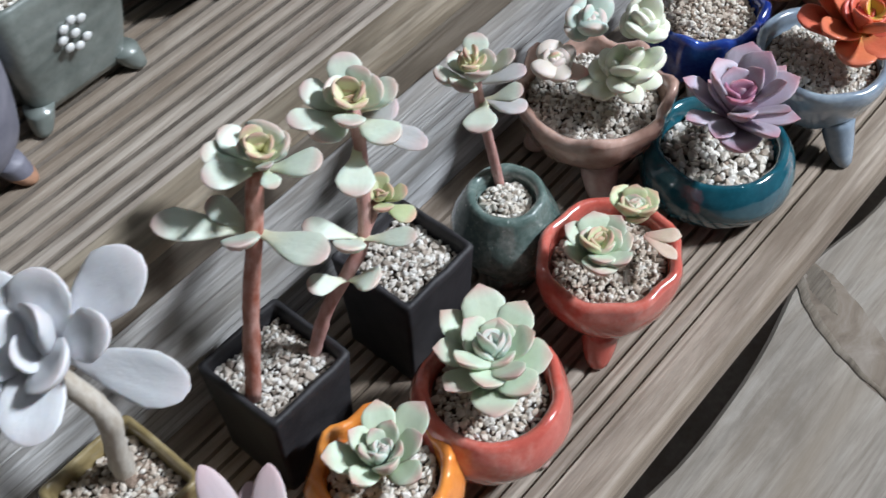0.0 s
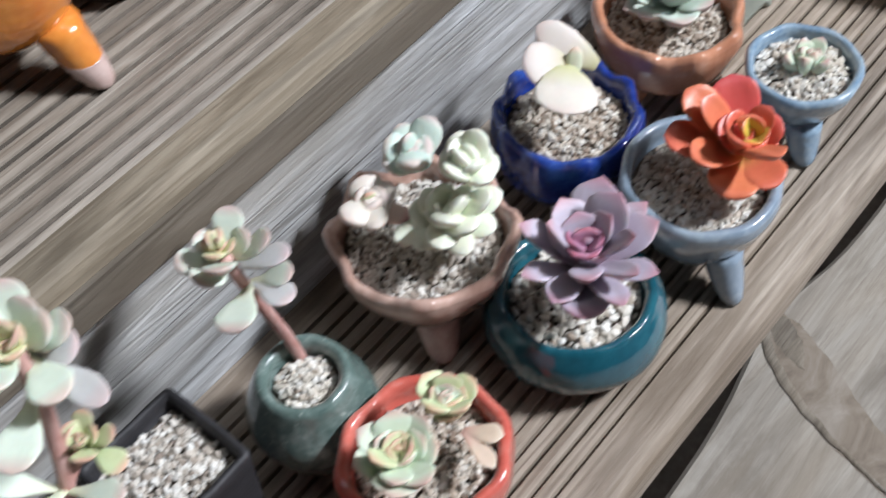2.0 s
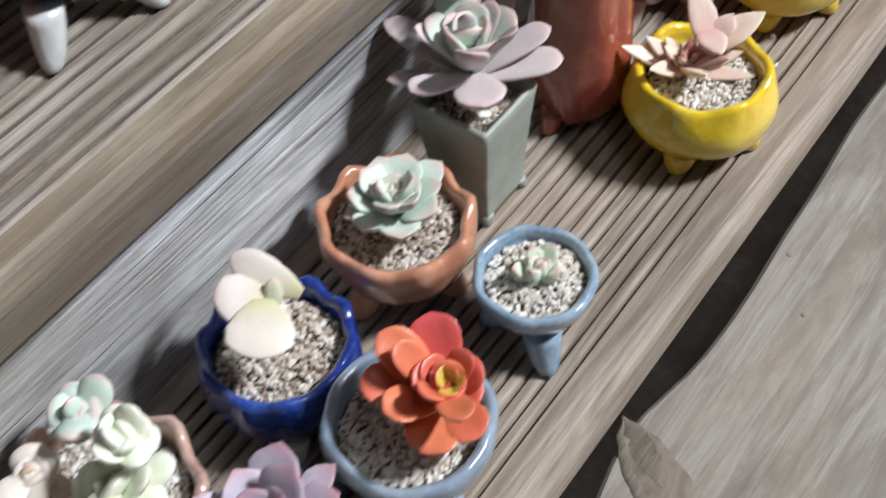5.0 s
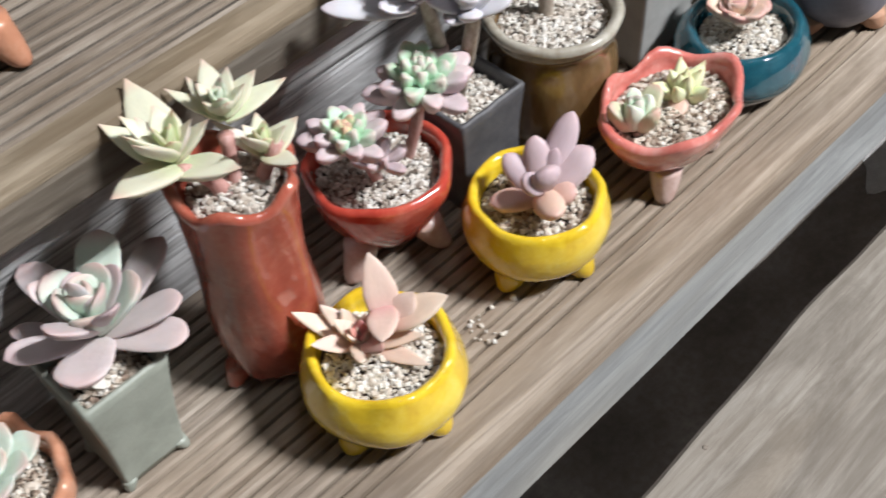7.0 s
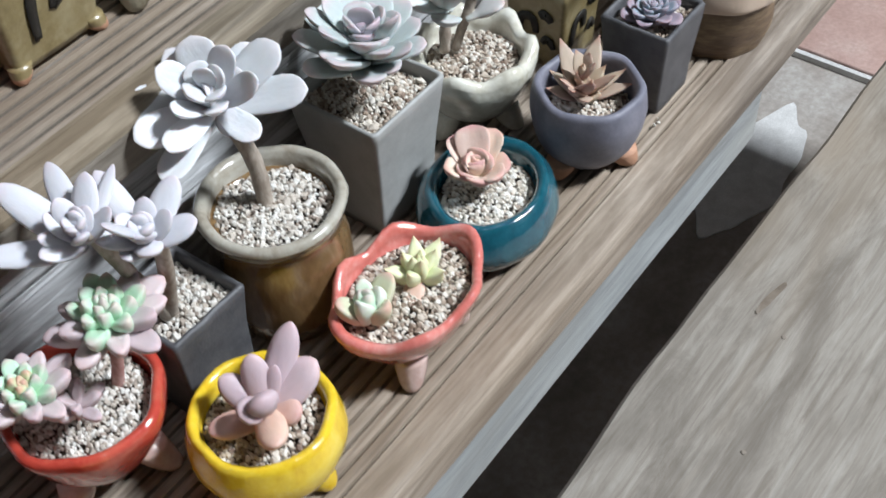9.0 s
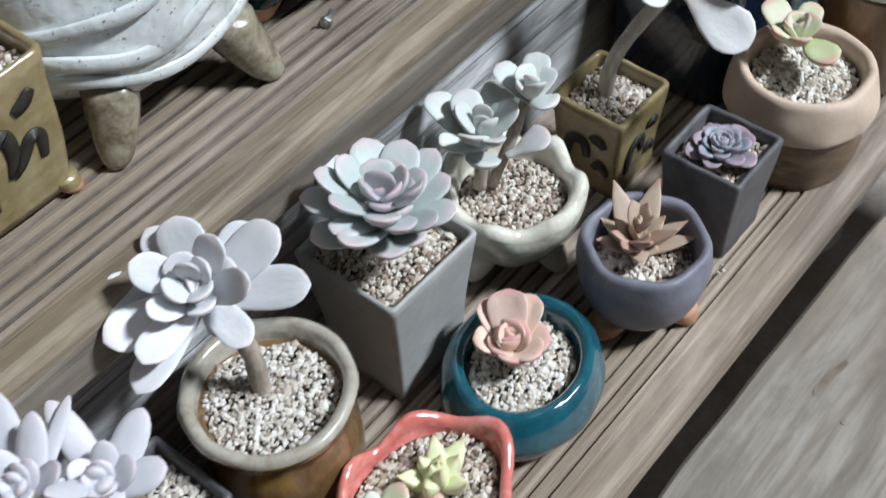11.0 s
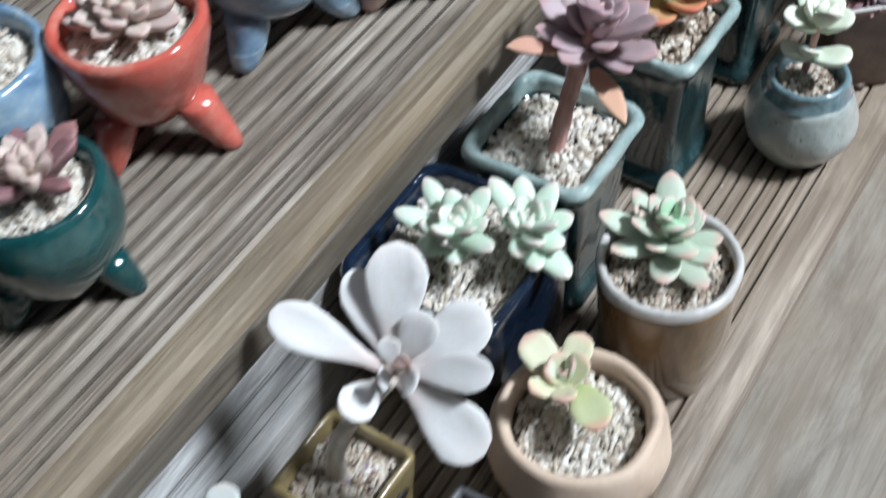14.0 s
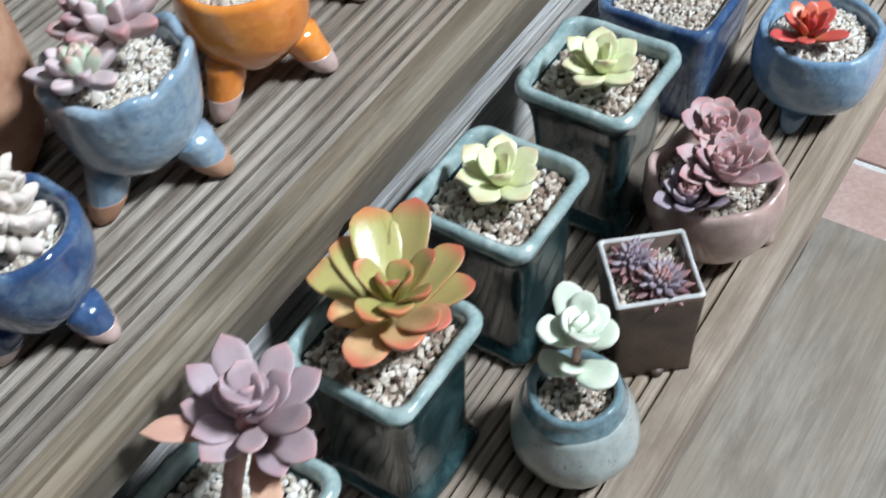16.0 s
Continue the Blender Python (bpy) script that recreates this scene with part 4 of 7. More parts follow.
# dark strips added inside the upper boards' grooves to give them their shade
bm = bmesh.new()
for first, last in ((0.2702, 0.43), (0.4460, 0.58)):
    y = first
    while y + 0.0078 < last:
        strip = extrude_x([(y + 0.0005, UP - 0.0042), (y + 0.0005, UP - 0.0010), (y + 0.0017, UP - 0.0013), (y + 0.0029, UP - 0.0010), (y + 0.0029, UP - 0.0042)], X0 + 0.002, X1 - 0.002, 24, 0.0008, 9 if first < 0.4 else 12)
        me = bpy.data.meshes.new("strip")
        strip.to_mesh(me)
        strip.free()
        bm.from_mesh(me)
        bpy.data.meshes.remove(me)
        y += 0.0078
tagged(part("groove_dirt", bm, GROOVE_SHADE, stand, "dark strips standing in for shade in the grooves", False), kind="stuff")
for lx in (-0.45, 2.85):
    part("leg", box(lx - 0.03, lx + 0.03, 0.15, 0.21, 0.0, LOW - 0.0285, 0.003), WOOD_DECK, stand, "", False)
    part("leg", box(lx - 0.03, lx + 0.03, 0.50, 0.56, 0.0, UP - 0.0285, 0.003), WOOD_DECK, stand, "", False)
    part("rail", box(lx - 0.02, lx + 0.02, 0.2105, 0.4995, LOW - 0.10, LOW - 0.055, 0.003), WOOD_DECK, stand, "", False)

part("lower_panel", extrude_x([(0.206, 0.60), (0.206, LOW - 0.03), (0.226, LOW - 0.03), (0.226, 0.60)], -0.40, 1.45, 10, 0.001, 21), WOOD_FACE, stand, "pale grey painted panel", False)

# ---- bench in front ----
BZ = 0.38
bench = tagged(new("bench"), "low bench of wide pale planks with dark knots", "bench")


def bench_edge(x):
    return 0.213 + 0.010 * math.sin(5.1 * x + 0.6) * math.exp(-((x - 0.9) / 0.7) ** 2) + 0.022 * math.exp(-((x - 0.80) / 0.09) ** 2) - 0.010 * math.exp(-((x - 0.56) / 0.10) ** 2) + 0.004 * noise.noise((x * 9, 0, 0))


def bench_plank(x0, x1, y0, edge, y1):
    bm = bmesh.new()
    rows = []
    cuts = 90
    for i in range(cuts + 1):
        x = x0 + (x1 - x0) * i / cuts
        e = bench_edge(x) if edge else y1
        o = [(y0, BZ - 0.035), (y0, BZ - 0.003), (y0 + 0.003, BZ), (e - 0.004, BZ), (e, BZ - 0.004), (e - 0.003, BZ - 0.035)]
        rows.append([bm.verts.new((x, y, z)) for y, z in o])
    for a, b in zip(rows, rows[1:]):
        for j in range(6):
            bm.faces.new((a[j], a[(j + 1) % 6], b[(j + 1) % 6], b[j]))
    bm.faces.new(rows[0]), bm.faces.new(rows[-1])
    bmesh.ops.recalc_face_normals(bm, faces=bm.faces[:])
    return bm


part("plank", bench_plank(-0.6, 2.13, -0.085, True, 0), WOOD_BENCH, bench, "", False)
part("plank", bench_plank(-0.6, 2.13, -0.42, False, -0.091), WOOD_BENCH, bench, "", False)
for lx in (-0.5, 0.75, 2.0):
    for ly in (-0.36, 0.08):
        part("leg", box(lx - 0.03, lx + 0.03, ly - 0.03, ly + 0.03, 0.0, BZ - 0.0355, 0.003), WOOD_BENCH, bench, "", False)


def knot(parent, x, y, z, lx, ly, turn):
    """A flat dark knot let into a board."""
    bm = bmesh.new()
    outer = [bm.verts.new((lx * math.cos(a) * (1 + 0.25 * noise.noise((math.cos(a) * 2, math.sin(a) * 2, x * 9))), ly * math.sin(a) * (1 + 0.3 * noise.noise((math.cos(a) * 2, math.sin(a) * 2, x * 9 + 4))), 0)) for a in [2 * math.pi * k / 28 for k in range(28)]]
    bm.faces.new(outer)
    part("knot", bm, WOOD_KNOT, parent, "dark brown knot", False, pose(x, y, z, 0, 0, turn))


def branch_mark(parent, line, z, mat=WOOD_KNOT, label="long brown branch knot"):
    """A long brown branch scar let into a plank; line of (x, y, half width)."""
    bm = bmesh.new()
    pts = [Vector(q) for q in catmull(line, 7)]
    rows = []
    for i, q in enumerate(pts):
        d = pts[min(i + 1, len(pts) - 1)] - pts[max(i - 1, 0)]
        nn = Vector((-d.y, d.x, 0)).normalized()
        c, w = Vector((q.x, q.y, z)), max(q.z, 0.0004)
        wob = 0.003 * noise.noise((i * 0.5, 1, 1))
        rows.append([bm.verts.new(c + nn * (w * k + wob) - Vector((0, 0, 0.0010 * k * k))) for k in (-1, -0.5, 0, 0.5, 1)])
    for a, b in zip(rows, rows[1:]):
        for j in range(4):
            bm.faces.new((a[j], a[j + 1], b[j + 1], b[j]))
    bmesh.ops.recalc_face_normals(bm, faces=bm.faces[:])
    part("knot", bm, mat, parent, label, False)


branch_mark(bench, [(0.812, 0.236, 0.001), (0.795, 0.208, 0.018), (0.768, 0.165, 0.026), (0.742, 0.115, 0.024), (0.722, 0.06, 0.020), (0.70, 0.0, 0.012), (0.69, -0.04, 0.001)], BZ + 0.0012)
branch_mark(bench, [(0.812, 0.236, 0.0005), (0.7835, 0.2215, 0.004), (0.751, 0.1835, 0.005), (0.726, 0.132, 0.0035), (0.709, 0.074, 0.002), (0.692, 0.009, 0.0008)], BZ + 0.0022, WOOD_SHADE_KNOT, "dark rim of the branch knot")
branch_mark(bench, [(0.812, 0.238, 0.0005), (0.800, 0.215, 0.010), (0.783, 0.190, 0.012), (0.768, 0.170, 0.0008)], BZ + 0.0018, WOOD_SHADE_KNOT, "dark heart of the branch knot")
knot(bench, 1.46, 0.155, BZ + 0.0012, 0.03, 0.004, -8)
for nx, ny in ((1.01, 0.15), (1.07, 0.195), (1.27, 0.09), (1.42, 0.12)):
    part("nail_head", lathe(round_shape(10), [(0.0028, BZ - 0.001), (0.0028, BZ + 0.0006), (0.002, BZ + 0.0009)]), WOOD_KNOT, bench, "rusty nail head", True, Matrix.Translation((nx, ny, 0)))

# ---- pots on the lower step ----
SQ, SQR, SQS, RD = square_shape(0.15), square_shape(0.30), square_shape(0.10), round_shape()
pot(0.072, 0.236, LOW, SQ, [(0.019, 0), (0.021, 0.03), (0.0225, 0.058)], G["gold"], "ochre glazed square pot on the deck board", GRAVEL_BROWN)
pot(0.080, 0.166, LOW, RD, [(0.018, 0), (0.024, 0.02), (0.022, 0.036)], G["coral"], "low coral glazed pot on the deck board", GRAVEL_PALE)
pot(0.144, 0.170, LOW, RD, [(0.018, 0.010), (0.029, 0.018), (0.0315, 0.032), (0.028, 0.045)], G["orange"], "bright orange scalloped ceramic pot with feet", GRAVEL_PALE, 0, (3, 0.014, 0.008, 0.017, -70), None, 8, 0.035, 0.0015)
pot(0.147, 0.229, LOW, SQS, [(0.0195, 0), (0.0205, 0.03), (0.0222, 0.060)], G["slate"], "matt black square clay pot", GRAVEL_GREY)
pot(0.197, 0.159, LOW, RD, [(0.017, 0.014), (0.028, 0.019), (0.0335, 0.032), (0.0328, 0.042), (0.0300, 0.049)], G["coral"], "round coral red glazed pot with feet", GRAVEL_PALE, 0, (3, 0.019, 0.0075, 0.014, -72), G["pinkfoot"], 5, 0.02, 0.001)
pot(0.220, 0.225, LOW, SQS, [(0.0195, 0), (0.0205, 0.03), (0.0222, 0.060)], G["slate"], "matt black square clay pot", GRAVEL_GREY)
pot(0.278, 0.215, LOW, RD, [(0.016, 0), (0.0235, 0.018), (0.0255, 0.032), (0.0185, 0.051)], G["greenjar"], "rounded speckled green glazed jar", GRAVEL_PALE, soil=0.047)
pot(0.284, 0.162, LOW, round_shape(44, 1.06, 0.98), [(0.016, 0.012), (0.028, 0.022), (0.032, 0.036), (0.0315, 0.045)], G["coral"], "coral red glazed octagonal pot with feet", GRAVEL_BROWN, 0, (3, 0.02, 0.0095, 0.018, -150), None, 8, 0.03, 0.0)
pot(0.357, 0.224, LOW, RD, [(0.016, 0.016), (0.031, 0.027), (0.0375, 0.042), (0.0385, 0.050)], G["rosebrown"], "rose brown scalloped glazed pot with feet", GRAVEL_GREY, 0, (3, 0.022, 0.0105, 0.018, -130), G["pinkfoot"], 8, 0.055, 0.0028)
pot(0.380, 0.165, LOW, RD, [(0.024, 0.006), (0.035, 0.010), (0.0380, 0.018), (0.0365, 0.027), (0.0330, 0.033)], G["teal"], "shiny deep teal bowl pot with small feet", GRAVEL_PALE, 0, (3, 0.012, 0.006, 0.020, -60), None, size=0.002)
pot(0.447, 0.151, LOW, RD, [(0.016, 0.014), (0.026, 0.024), (0.033, 0.042), (0.0335, 0.050)], G["bluegrey"], "blue grey glazed bowl pot with pointed feet", GRAVEL_PALE, 0, (3, 0.026, 0.009, 0.019, -113), None, 6, 0.012, 0.0)
pot(0.447, 0.218, LOW, RD, [(0.020, 0.006), (0.031, 0.018), (0.0335, 0.033), (0.0325, 0.045)], G["cobalt"], "cobalt blue scalloped glazed pot with feet", GRAVEL_BROWN, 0, (3, 0.014, 0.0095, 0.023, -140), G["whitefoot"], 10, 0.04, 0.002)
pot(0.524, 0.217, LOW, round_shape(44, 1.0, 1.04), [(0.018, 0.010), (0.029, 0.022), (0.034, 0.038), (0.0335, 0.046)], G["peach"], "peach brown scalloped glazed pot with feet", GRAVEL_BROWN, 0, (3, 0.018, 0.009, 0.017, -70), None, 9, 0.05, 0.002)
pot(0.534, 0.152, LOW, RD, [(0.010, 0.012), (0.018, 0.022), (0.0245, 0.034), (0.0262, 0.042)], G["mistblue"], "small misty blue glazed pot on feet", GRAVEL_PALE, 0, (3, 0.02, 0.009, 0.011, -132), None, 7, 0.02, 0.0, soil=0.0385, wall=0.004)
pot(0.587, 0.219, LOW, SQS, [(0.0155, 0.003), (0.017, 0.03), (0.0205, 0.066)], G["sage"], "tall sage green square pot on little feet", GRAVEL_BROWN, 0, (4, 0.006, 0.004, 0.018, 45))
pot(0.664, 0.213, LOW, RD, [(0.022, 0.006), (0.026, 0.03), (0.0235, 0.07), (0.025, 0.100), (0.027, 0.115)], G["brick"], "tall brick red glazed cylinder pot", GRAVEL_GREY, 0, (3, 0.012, 0.007, 0.020, -60), None, 5, 0.04, 0.003, 0.09)
pot(0.678, 0.153, LOW, RD, [(0.021, 0.006), (0.033, 0.014), (0.0370, 0.026), (0.0325, 0.042)], G["yellow"], "bright yellow glazed pot with stubby feet", GRAVEL_PALE, 0, (4, 0.012, 0.0098, 0.021, -78), G["yellow"], 6, 0.025, 0.0015, 0.03)
pot(0.744, 0.222, LOW, RD, [(0.016, 0.014), (0.026, 0.028), (0.0345, 0.048), (0.0355, 0.056)], G["red"], "deep red glazed cup pot on feet", GRAVEL_GREY, 0, (3, 0.020, 0.009, 0.018, -50), G["pinkfoot"], 7, 0.02, 0.0, 0.06)
pot(0.789, 0.163, LOW, RD, [(0.022, 0.008), (0.033, 0.016), (0.0355, 0.028), (0.0325, 0.041)], G["yellow"], "bright yellow glazed pot with stubby feet", GRAVEL_BROWN, 0, (4, 0.012, 0.0092, 0.0205, -80), G["yellow"], 6, 0.012)
pot(0.805, 0.226, LOW, SQS, [(0.0195, 0), (0.0205, 0.03), (0.0225, 0.060)], G["darkgrey"], "dark grey square clay pot", GRAVEL_GREY)
pot(0.879, 0.153, LOW, round_shape(44, 1.22, 0.90), [(0.016, 0.012), (0.026, 0.022), (0.0335, 0.036), (0.0355, 0.044)], G["coral_pink"], "oval rosy coral glazed pot with wavy rim", GRAVEL_BROWN, 0, (3, 0.018, 0.009, 0.018, -144), G["pinkfoot"], 6, 0.05, 0.003)
pot(0.865, 0.219, LOW, RD, [(0.027, 0), (0.033, 0.018), (0.0340, 0.045), (0.0315, 0.062), (0.0360, 0.074)], G["umber"], "brown glazed jar with a flared pale lip", GRAVEL_GREY, rim=G["jarlip"], rim_h=0.009, wall=0.006)
pot(0.949, 0.230, LOW, SQS, [(0.0225, 0), (0.0245, 0.04), (0.0285, 0.077)], G["grey"], "tall smooth grey square pot", GRAVEL_BROWN, wall=0.0025)
pot(0.961, 0.166, LOW, round_shape(44, 1.08, 0.94), [(0.027, 0.002), (0.0355, 0.009), (0.0385, 0.018), (0.0365, 0.028), (0.0335, 0.033)], G["teal"], "shiny deep teal oval pot", GRAVEL_PALE, 12, wall=0.0065)
pot(1.028, 0.222, LOW, RD, [(0.016, 0.010), (0.027, 0.022), (0.0345, 0.040), (0.0355, 0.050)], G["cream"], "cream glazed pot with a wavy rim", GRAVEL_BROWN, 0, (3, 0.018, 0.009, 0.016, -75), None, 7, 0.05, 0.0030, 0.07, wall=0.0075)
pot(1.037, 0.153, LOW, RD, [(0.018, 0.006), (0.027, 0.018), (0.0310, 0.036), (0.0295, 0.050)], G["lilac"], "lilac grey matt clay pot with terracotta feet", GRAVEL_BROWN, 0, (3, 0.011, 0.009, 0.018, -70), G["terra"], 6, 0.03, 0.0, 0.02, soil=0.036)
ochre = pot(1.107, 0.220, LOW, SQ, [(0.0185, 0), (0.0200, 0.03), (0.0222, 0.055)], G["gold"], "ochre glazed square pot with black brush marks", GRAVEL_BROWN)
pot(1.104, 0.154, LOW, SQS, [(0.0175, 0), (0.0195, 0.03), (0.0215, 0.056)], G["darkgrey"], "small dark grey square pot", GRAVEL_BROWN)
pot(1.176, 0.149, LOW, RD, [(0.032, 0), (0.0345, 0.012), (0.0350, 0.030), (0.0352, 0.036), (0.0385, 0.0375), (0.0380, 0.047), (0.0345, 0.058)], G["tanband"], "round brown banded clay pot with a broad tan rim", GRAVEL_PALE, soil=0.051, wall=0.0055, rim=G["tan"], rim_h=0.0222)
pot(1.210, 0.228, LOW, SQR, [(0.033, 0), (0.037, 0.02), (0.0385, 0.055), (0.0395, 0.085)], G["navy"], "shiny navy black square pot with rounded corners", GRAVEL_PALE, wall=0.005)
pot(1.256, 0.148, LOW, RD, [(0.025, 0), (0.029, 0.02), (0.031, 0.050), (0.0320, 0.074)], G["umber"], "brown glazed jar with a whitish lip", GRAVEL_BROWN, rim=G["silver"], rim_h=0.005, wall=0.004)
for px, py in ((1.285, 0.222), (1.379, 0.216), (1.475, 0.217), (1.570, 0.215)):
    tagged(pot(px, py, LOW, SQR, [(0.0275, 0), (0.029, 0.006), (0.0245, 0.016), (0.0255, 0.045), (0.028, 0.075), (0.0330, 0.088), (0.0335, 0.092)], G["seagreen"], "tall sea green glazed square pot with pale rim", GRAVEL_PALE if px < 1.3 else GRAVEL_BROWN, rim=G["searim"], rim_h=0.007, wall=0.0055, size=0.0018), group="row of sea green square pots")
pot(1.421, 0.147, LOW, RD, [(0.020, 0), (0.0285, 0.014), (0.0295, 0.027), (0.0225, 0.046), (0.0215, 0.051)], G["stonejar"], "rounded speckled grey jar with a blue lip", GRAVEL_BROWN, rim=G["bluelip"], rim_h=0.010, wall=0.004)
pot(1.492, 0.146, LOW, SQS, [(0.0185, 0), (0.0195, 0.03), (0.0210, 0.059)], G["cocoa"], "small cocoa brown square pot with silvery rim", GRAVEL_BROWN, -50, (4, 0.004, 0.004, 0.017, 45), None, rim=G["silver"], rim_h=0.003, soil=0.052, wall=0.0024)
pot(1.569, 0.147, LOW, RD, [(0.020, 0.006), (0.031, 0.018), (0.0355, 0.036), (0.0345, 0.052)], G["dusty"], "dusty pink wavy glazed pot with feet", GRAVEL_BROWN, 0, (3, 0.013, 0.008, 0.024, -60), None, 6, 0.025, 0.002, 0.03)
pot(1.677, 0.222, LOW, SQR, [(0.030, 0), (0.033, 0.03), (0.035, 0.066)], G["cobalt_mix"], "dark blue glossy square pot", GRAVEL_BROWN, wall=0.005)
pot(1.696, 0.142, LOW, RD, [(0.020, 0.008), (0.033, 0.020), (0.0365, 0.038), (0.034, 0.054)], G["skyblue"], "sky blue glazed round pot with feet", GRAVEL_PALE, 0, (3, 0.012, 0.008, 0.022, -60), None, 6, 0.02)

# ---- pots on the upper step ----
pot(0.104, 0.322, UP, RD, [(0.014, 0.010), (0.022, 0.022), (0.0245, 0.045), (0.023, 0.062)], G["lilac"], "lilac grey round pot with terracotta feet", GRAVEL_PALE, 0, (3, 0.012, 0.006, 0.014, -50), G["terra"])
dots = pot(0.158, 0.345, UP, SQR, [(0.022, 0.006), (0.026, 0.03), (0.030, 0.06)], G["slategreen"], "slate green square pot with a white dotted flower", GRAVEL_PALE, 0, (4, 0.010, 0.006, 0.028, 45), None, soil=0.054)
for k in range(8):
    a = 2 * math.pi * k / 8
    part("dot", lathe(round_shape(12), [(0.0018, 0.0), (0.0021, 0.0008), (0.0012, 0.0014)]), G["whitedot"], dots, "white painted dot", True, pose(0.0055 * math.cos(a) * (1 if k else 0), -0.0275, 0.036 + 0.0060 * math.sin(a), 97, 0, 0))
pot(0.228, 0.350, UP, RD, [(0.022, 0.006), (0.030, 0.018), (0.032, 0.05), (0.030, 0.07)], G["umberdark"], "dark brown round pot with brown feet", GRAVEL_BROWN, 0, (3, 0.010, 0.008, 0.024, -70), G["cocoa"])
pot(0.283, 0.336, UP, RD, [(0.014, 0.016), (0.026, 0.030), (0.031, 0.055), (0.030, 0.066)], G["orange"], "bright orange glazed pot with pale feet", GRAVEL_PALE, 0, (3, 0.026, 0.009, 0.020, -75), G["pinkfoot"])
pot(0.338, 0.352, UP, RD, [(0.024, 0.0), (0.031, 0.015), (0.032, 0.05), (0.030, 0.07)], G["umberdark"], "dark slate round pot", GRAVEL_BROWN)
pot(0.398, 0.342, UP, RD, [(0.018, 0.012), (0.028, 0.024), (0.031, 0.045), (0.029, 0.06)], G["brick"], "dark red glazed pot with bluish feet", GRAVEL_BROWN, 0, (3, 0.02, 0.008, 0.022, -120), G["lilac"])
pot(0.482, 0.332, UP, RD, [(0.016, 0.016), (0.028, 0.028), (0.034, 0.045), (0.033, 0.058)], G["teal"], "deep teal glazed pot with white feet", GRAVEL_BROWN, 0, (4, 0.022, 0.008, 0.024, -55), G["whitefoot"])
pot(0.548, 0.350, UP, RD, [(0.022, 0.008), (0.030, 0.02), (0.033, 0.04), (0.030, 0.056)], G["yellow"], "bright yellow glazed pot with feet", GRAVEL_PALE, 0, (3, 0.014, 0.008, 0.022, -50))
pot(0.622, 0.336, UP, RD, [(0.016, 0.014), (0.028, 0.026), (0.034, 0.045), (0.033, 0.060)], G["peach"], "peach glazed pot with hollow feet", GRAVEL_BROWN, 0, (3, 0.022, 0.009, 0.022, -65))
pot(0.772, 0.330, UP, RD, [(0.018, 0.0), (0.026, 0.02), (0.029, 0.05), (0.028, 0.064)], G["brick"], "terracotta red glazed round pot", GRAVEL_BROWN)
brush = pot(0.838, 0.326, UP, SQ, [(0.0235, 0.004), (0.026, 0.03), (0.0290, 0.068)], G["gold"], "ochre square pot with black brush strokes and a pink plant", GRAVEL_BROWN, 0, (4, 0.008, 0.006, 0.028, 45), G["terra"])


def stroke(parent, points, w, place):
    """A painted brush stroke, laid just proud of the pot's wall (x along the wall, y up it)."""
    bm = bmesh.new()
    pts = catmull([(a, b, 0) for a, b in points], 6)
    rows = []
    for i, q in enumerate(pts):
        d = (Vector(pts[min(i + 1, len(pts) - 1)]) - Vector(pts[max(i - 1, 0)])).normalized()
        nn = Vector((-d.y, d.x, 0)) * w * (0.55 + 0.45 * math.sin(math.pi * (i + 0.6) / len(pts)))
        rows.append([bm.verts.new(Vector(q) + nn), bm.verts.new(Vector(q) + nn + Vector((0, 0, 0.0006))), bm.verts.new(Vector(q) - nn + Vector((0, 0, 0.0006))), bm.verts.new(Vector(q) - nn)])
    for a, b in zip(rows, rows[1:]):
        for j in range(4):
            bm.faces.new((a[j], a[(j + 1) % 4], b[(j + 1) % 4], b[j]))
    bm.faces.new(rows[0]), bm.faces.new(rows[-1])
    bmesh.ops.recalc_face_normals(bm, faces=bm.faces[:])
    part("brush_stroke", bm, G["black"], parent, "black brush stroke", True, place)


wall = pose(0, -0.0266, 0.034, 94.9, 0, 0)
stroke(brush, [(-0.010, -0.018), (-0.008, 0.004), (0.002, 0.012), (0.004, 0.002), (0.001, -0.008)], 0.0032, wall)
stroke(brush, [(0.001, -0.008), (0.006, -0.004), (0.012, 0.004), (0.016, 0.002), (0.015, -0.008)], 0.0028, wall)
stroke(brush, [(0.009, 0.018), (0.014, 0.020), (0.018, 0.024)], 0.0030, wall)
stoneware = pot(0.922, 0.330, UP, round_shape(44, 1.25, 0.95), [(0.026, 0.018), (0.038, 0.028), (0.044, 0.05), (0.042, 0.08)], G["white"], "large white speckled stoneware pot with brown feet", GRAVEL_BROWN, 0, (4, 0.032, 0.012, 0.036, -55), G["mudfoot"], 5, 0.03, 0.0, 0.12)


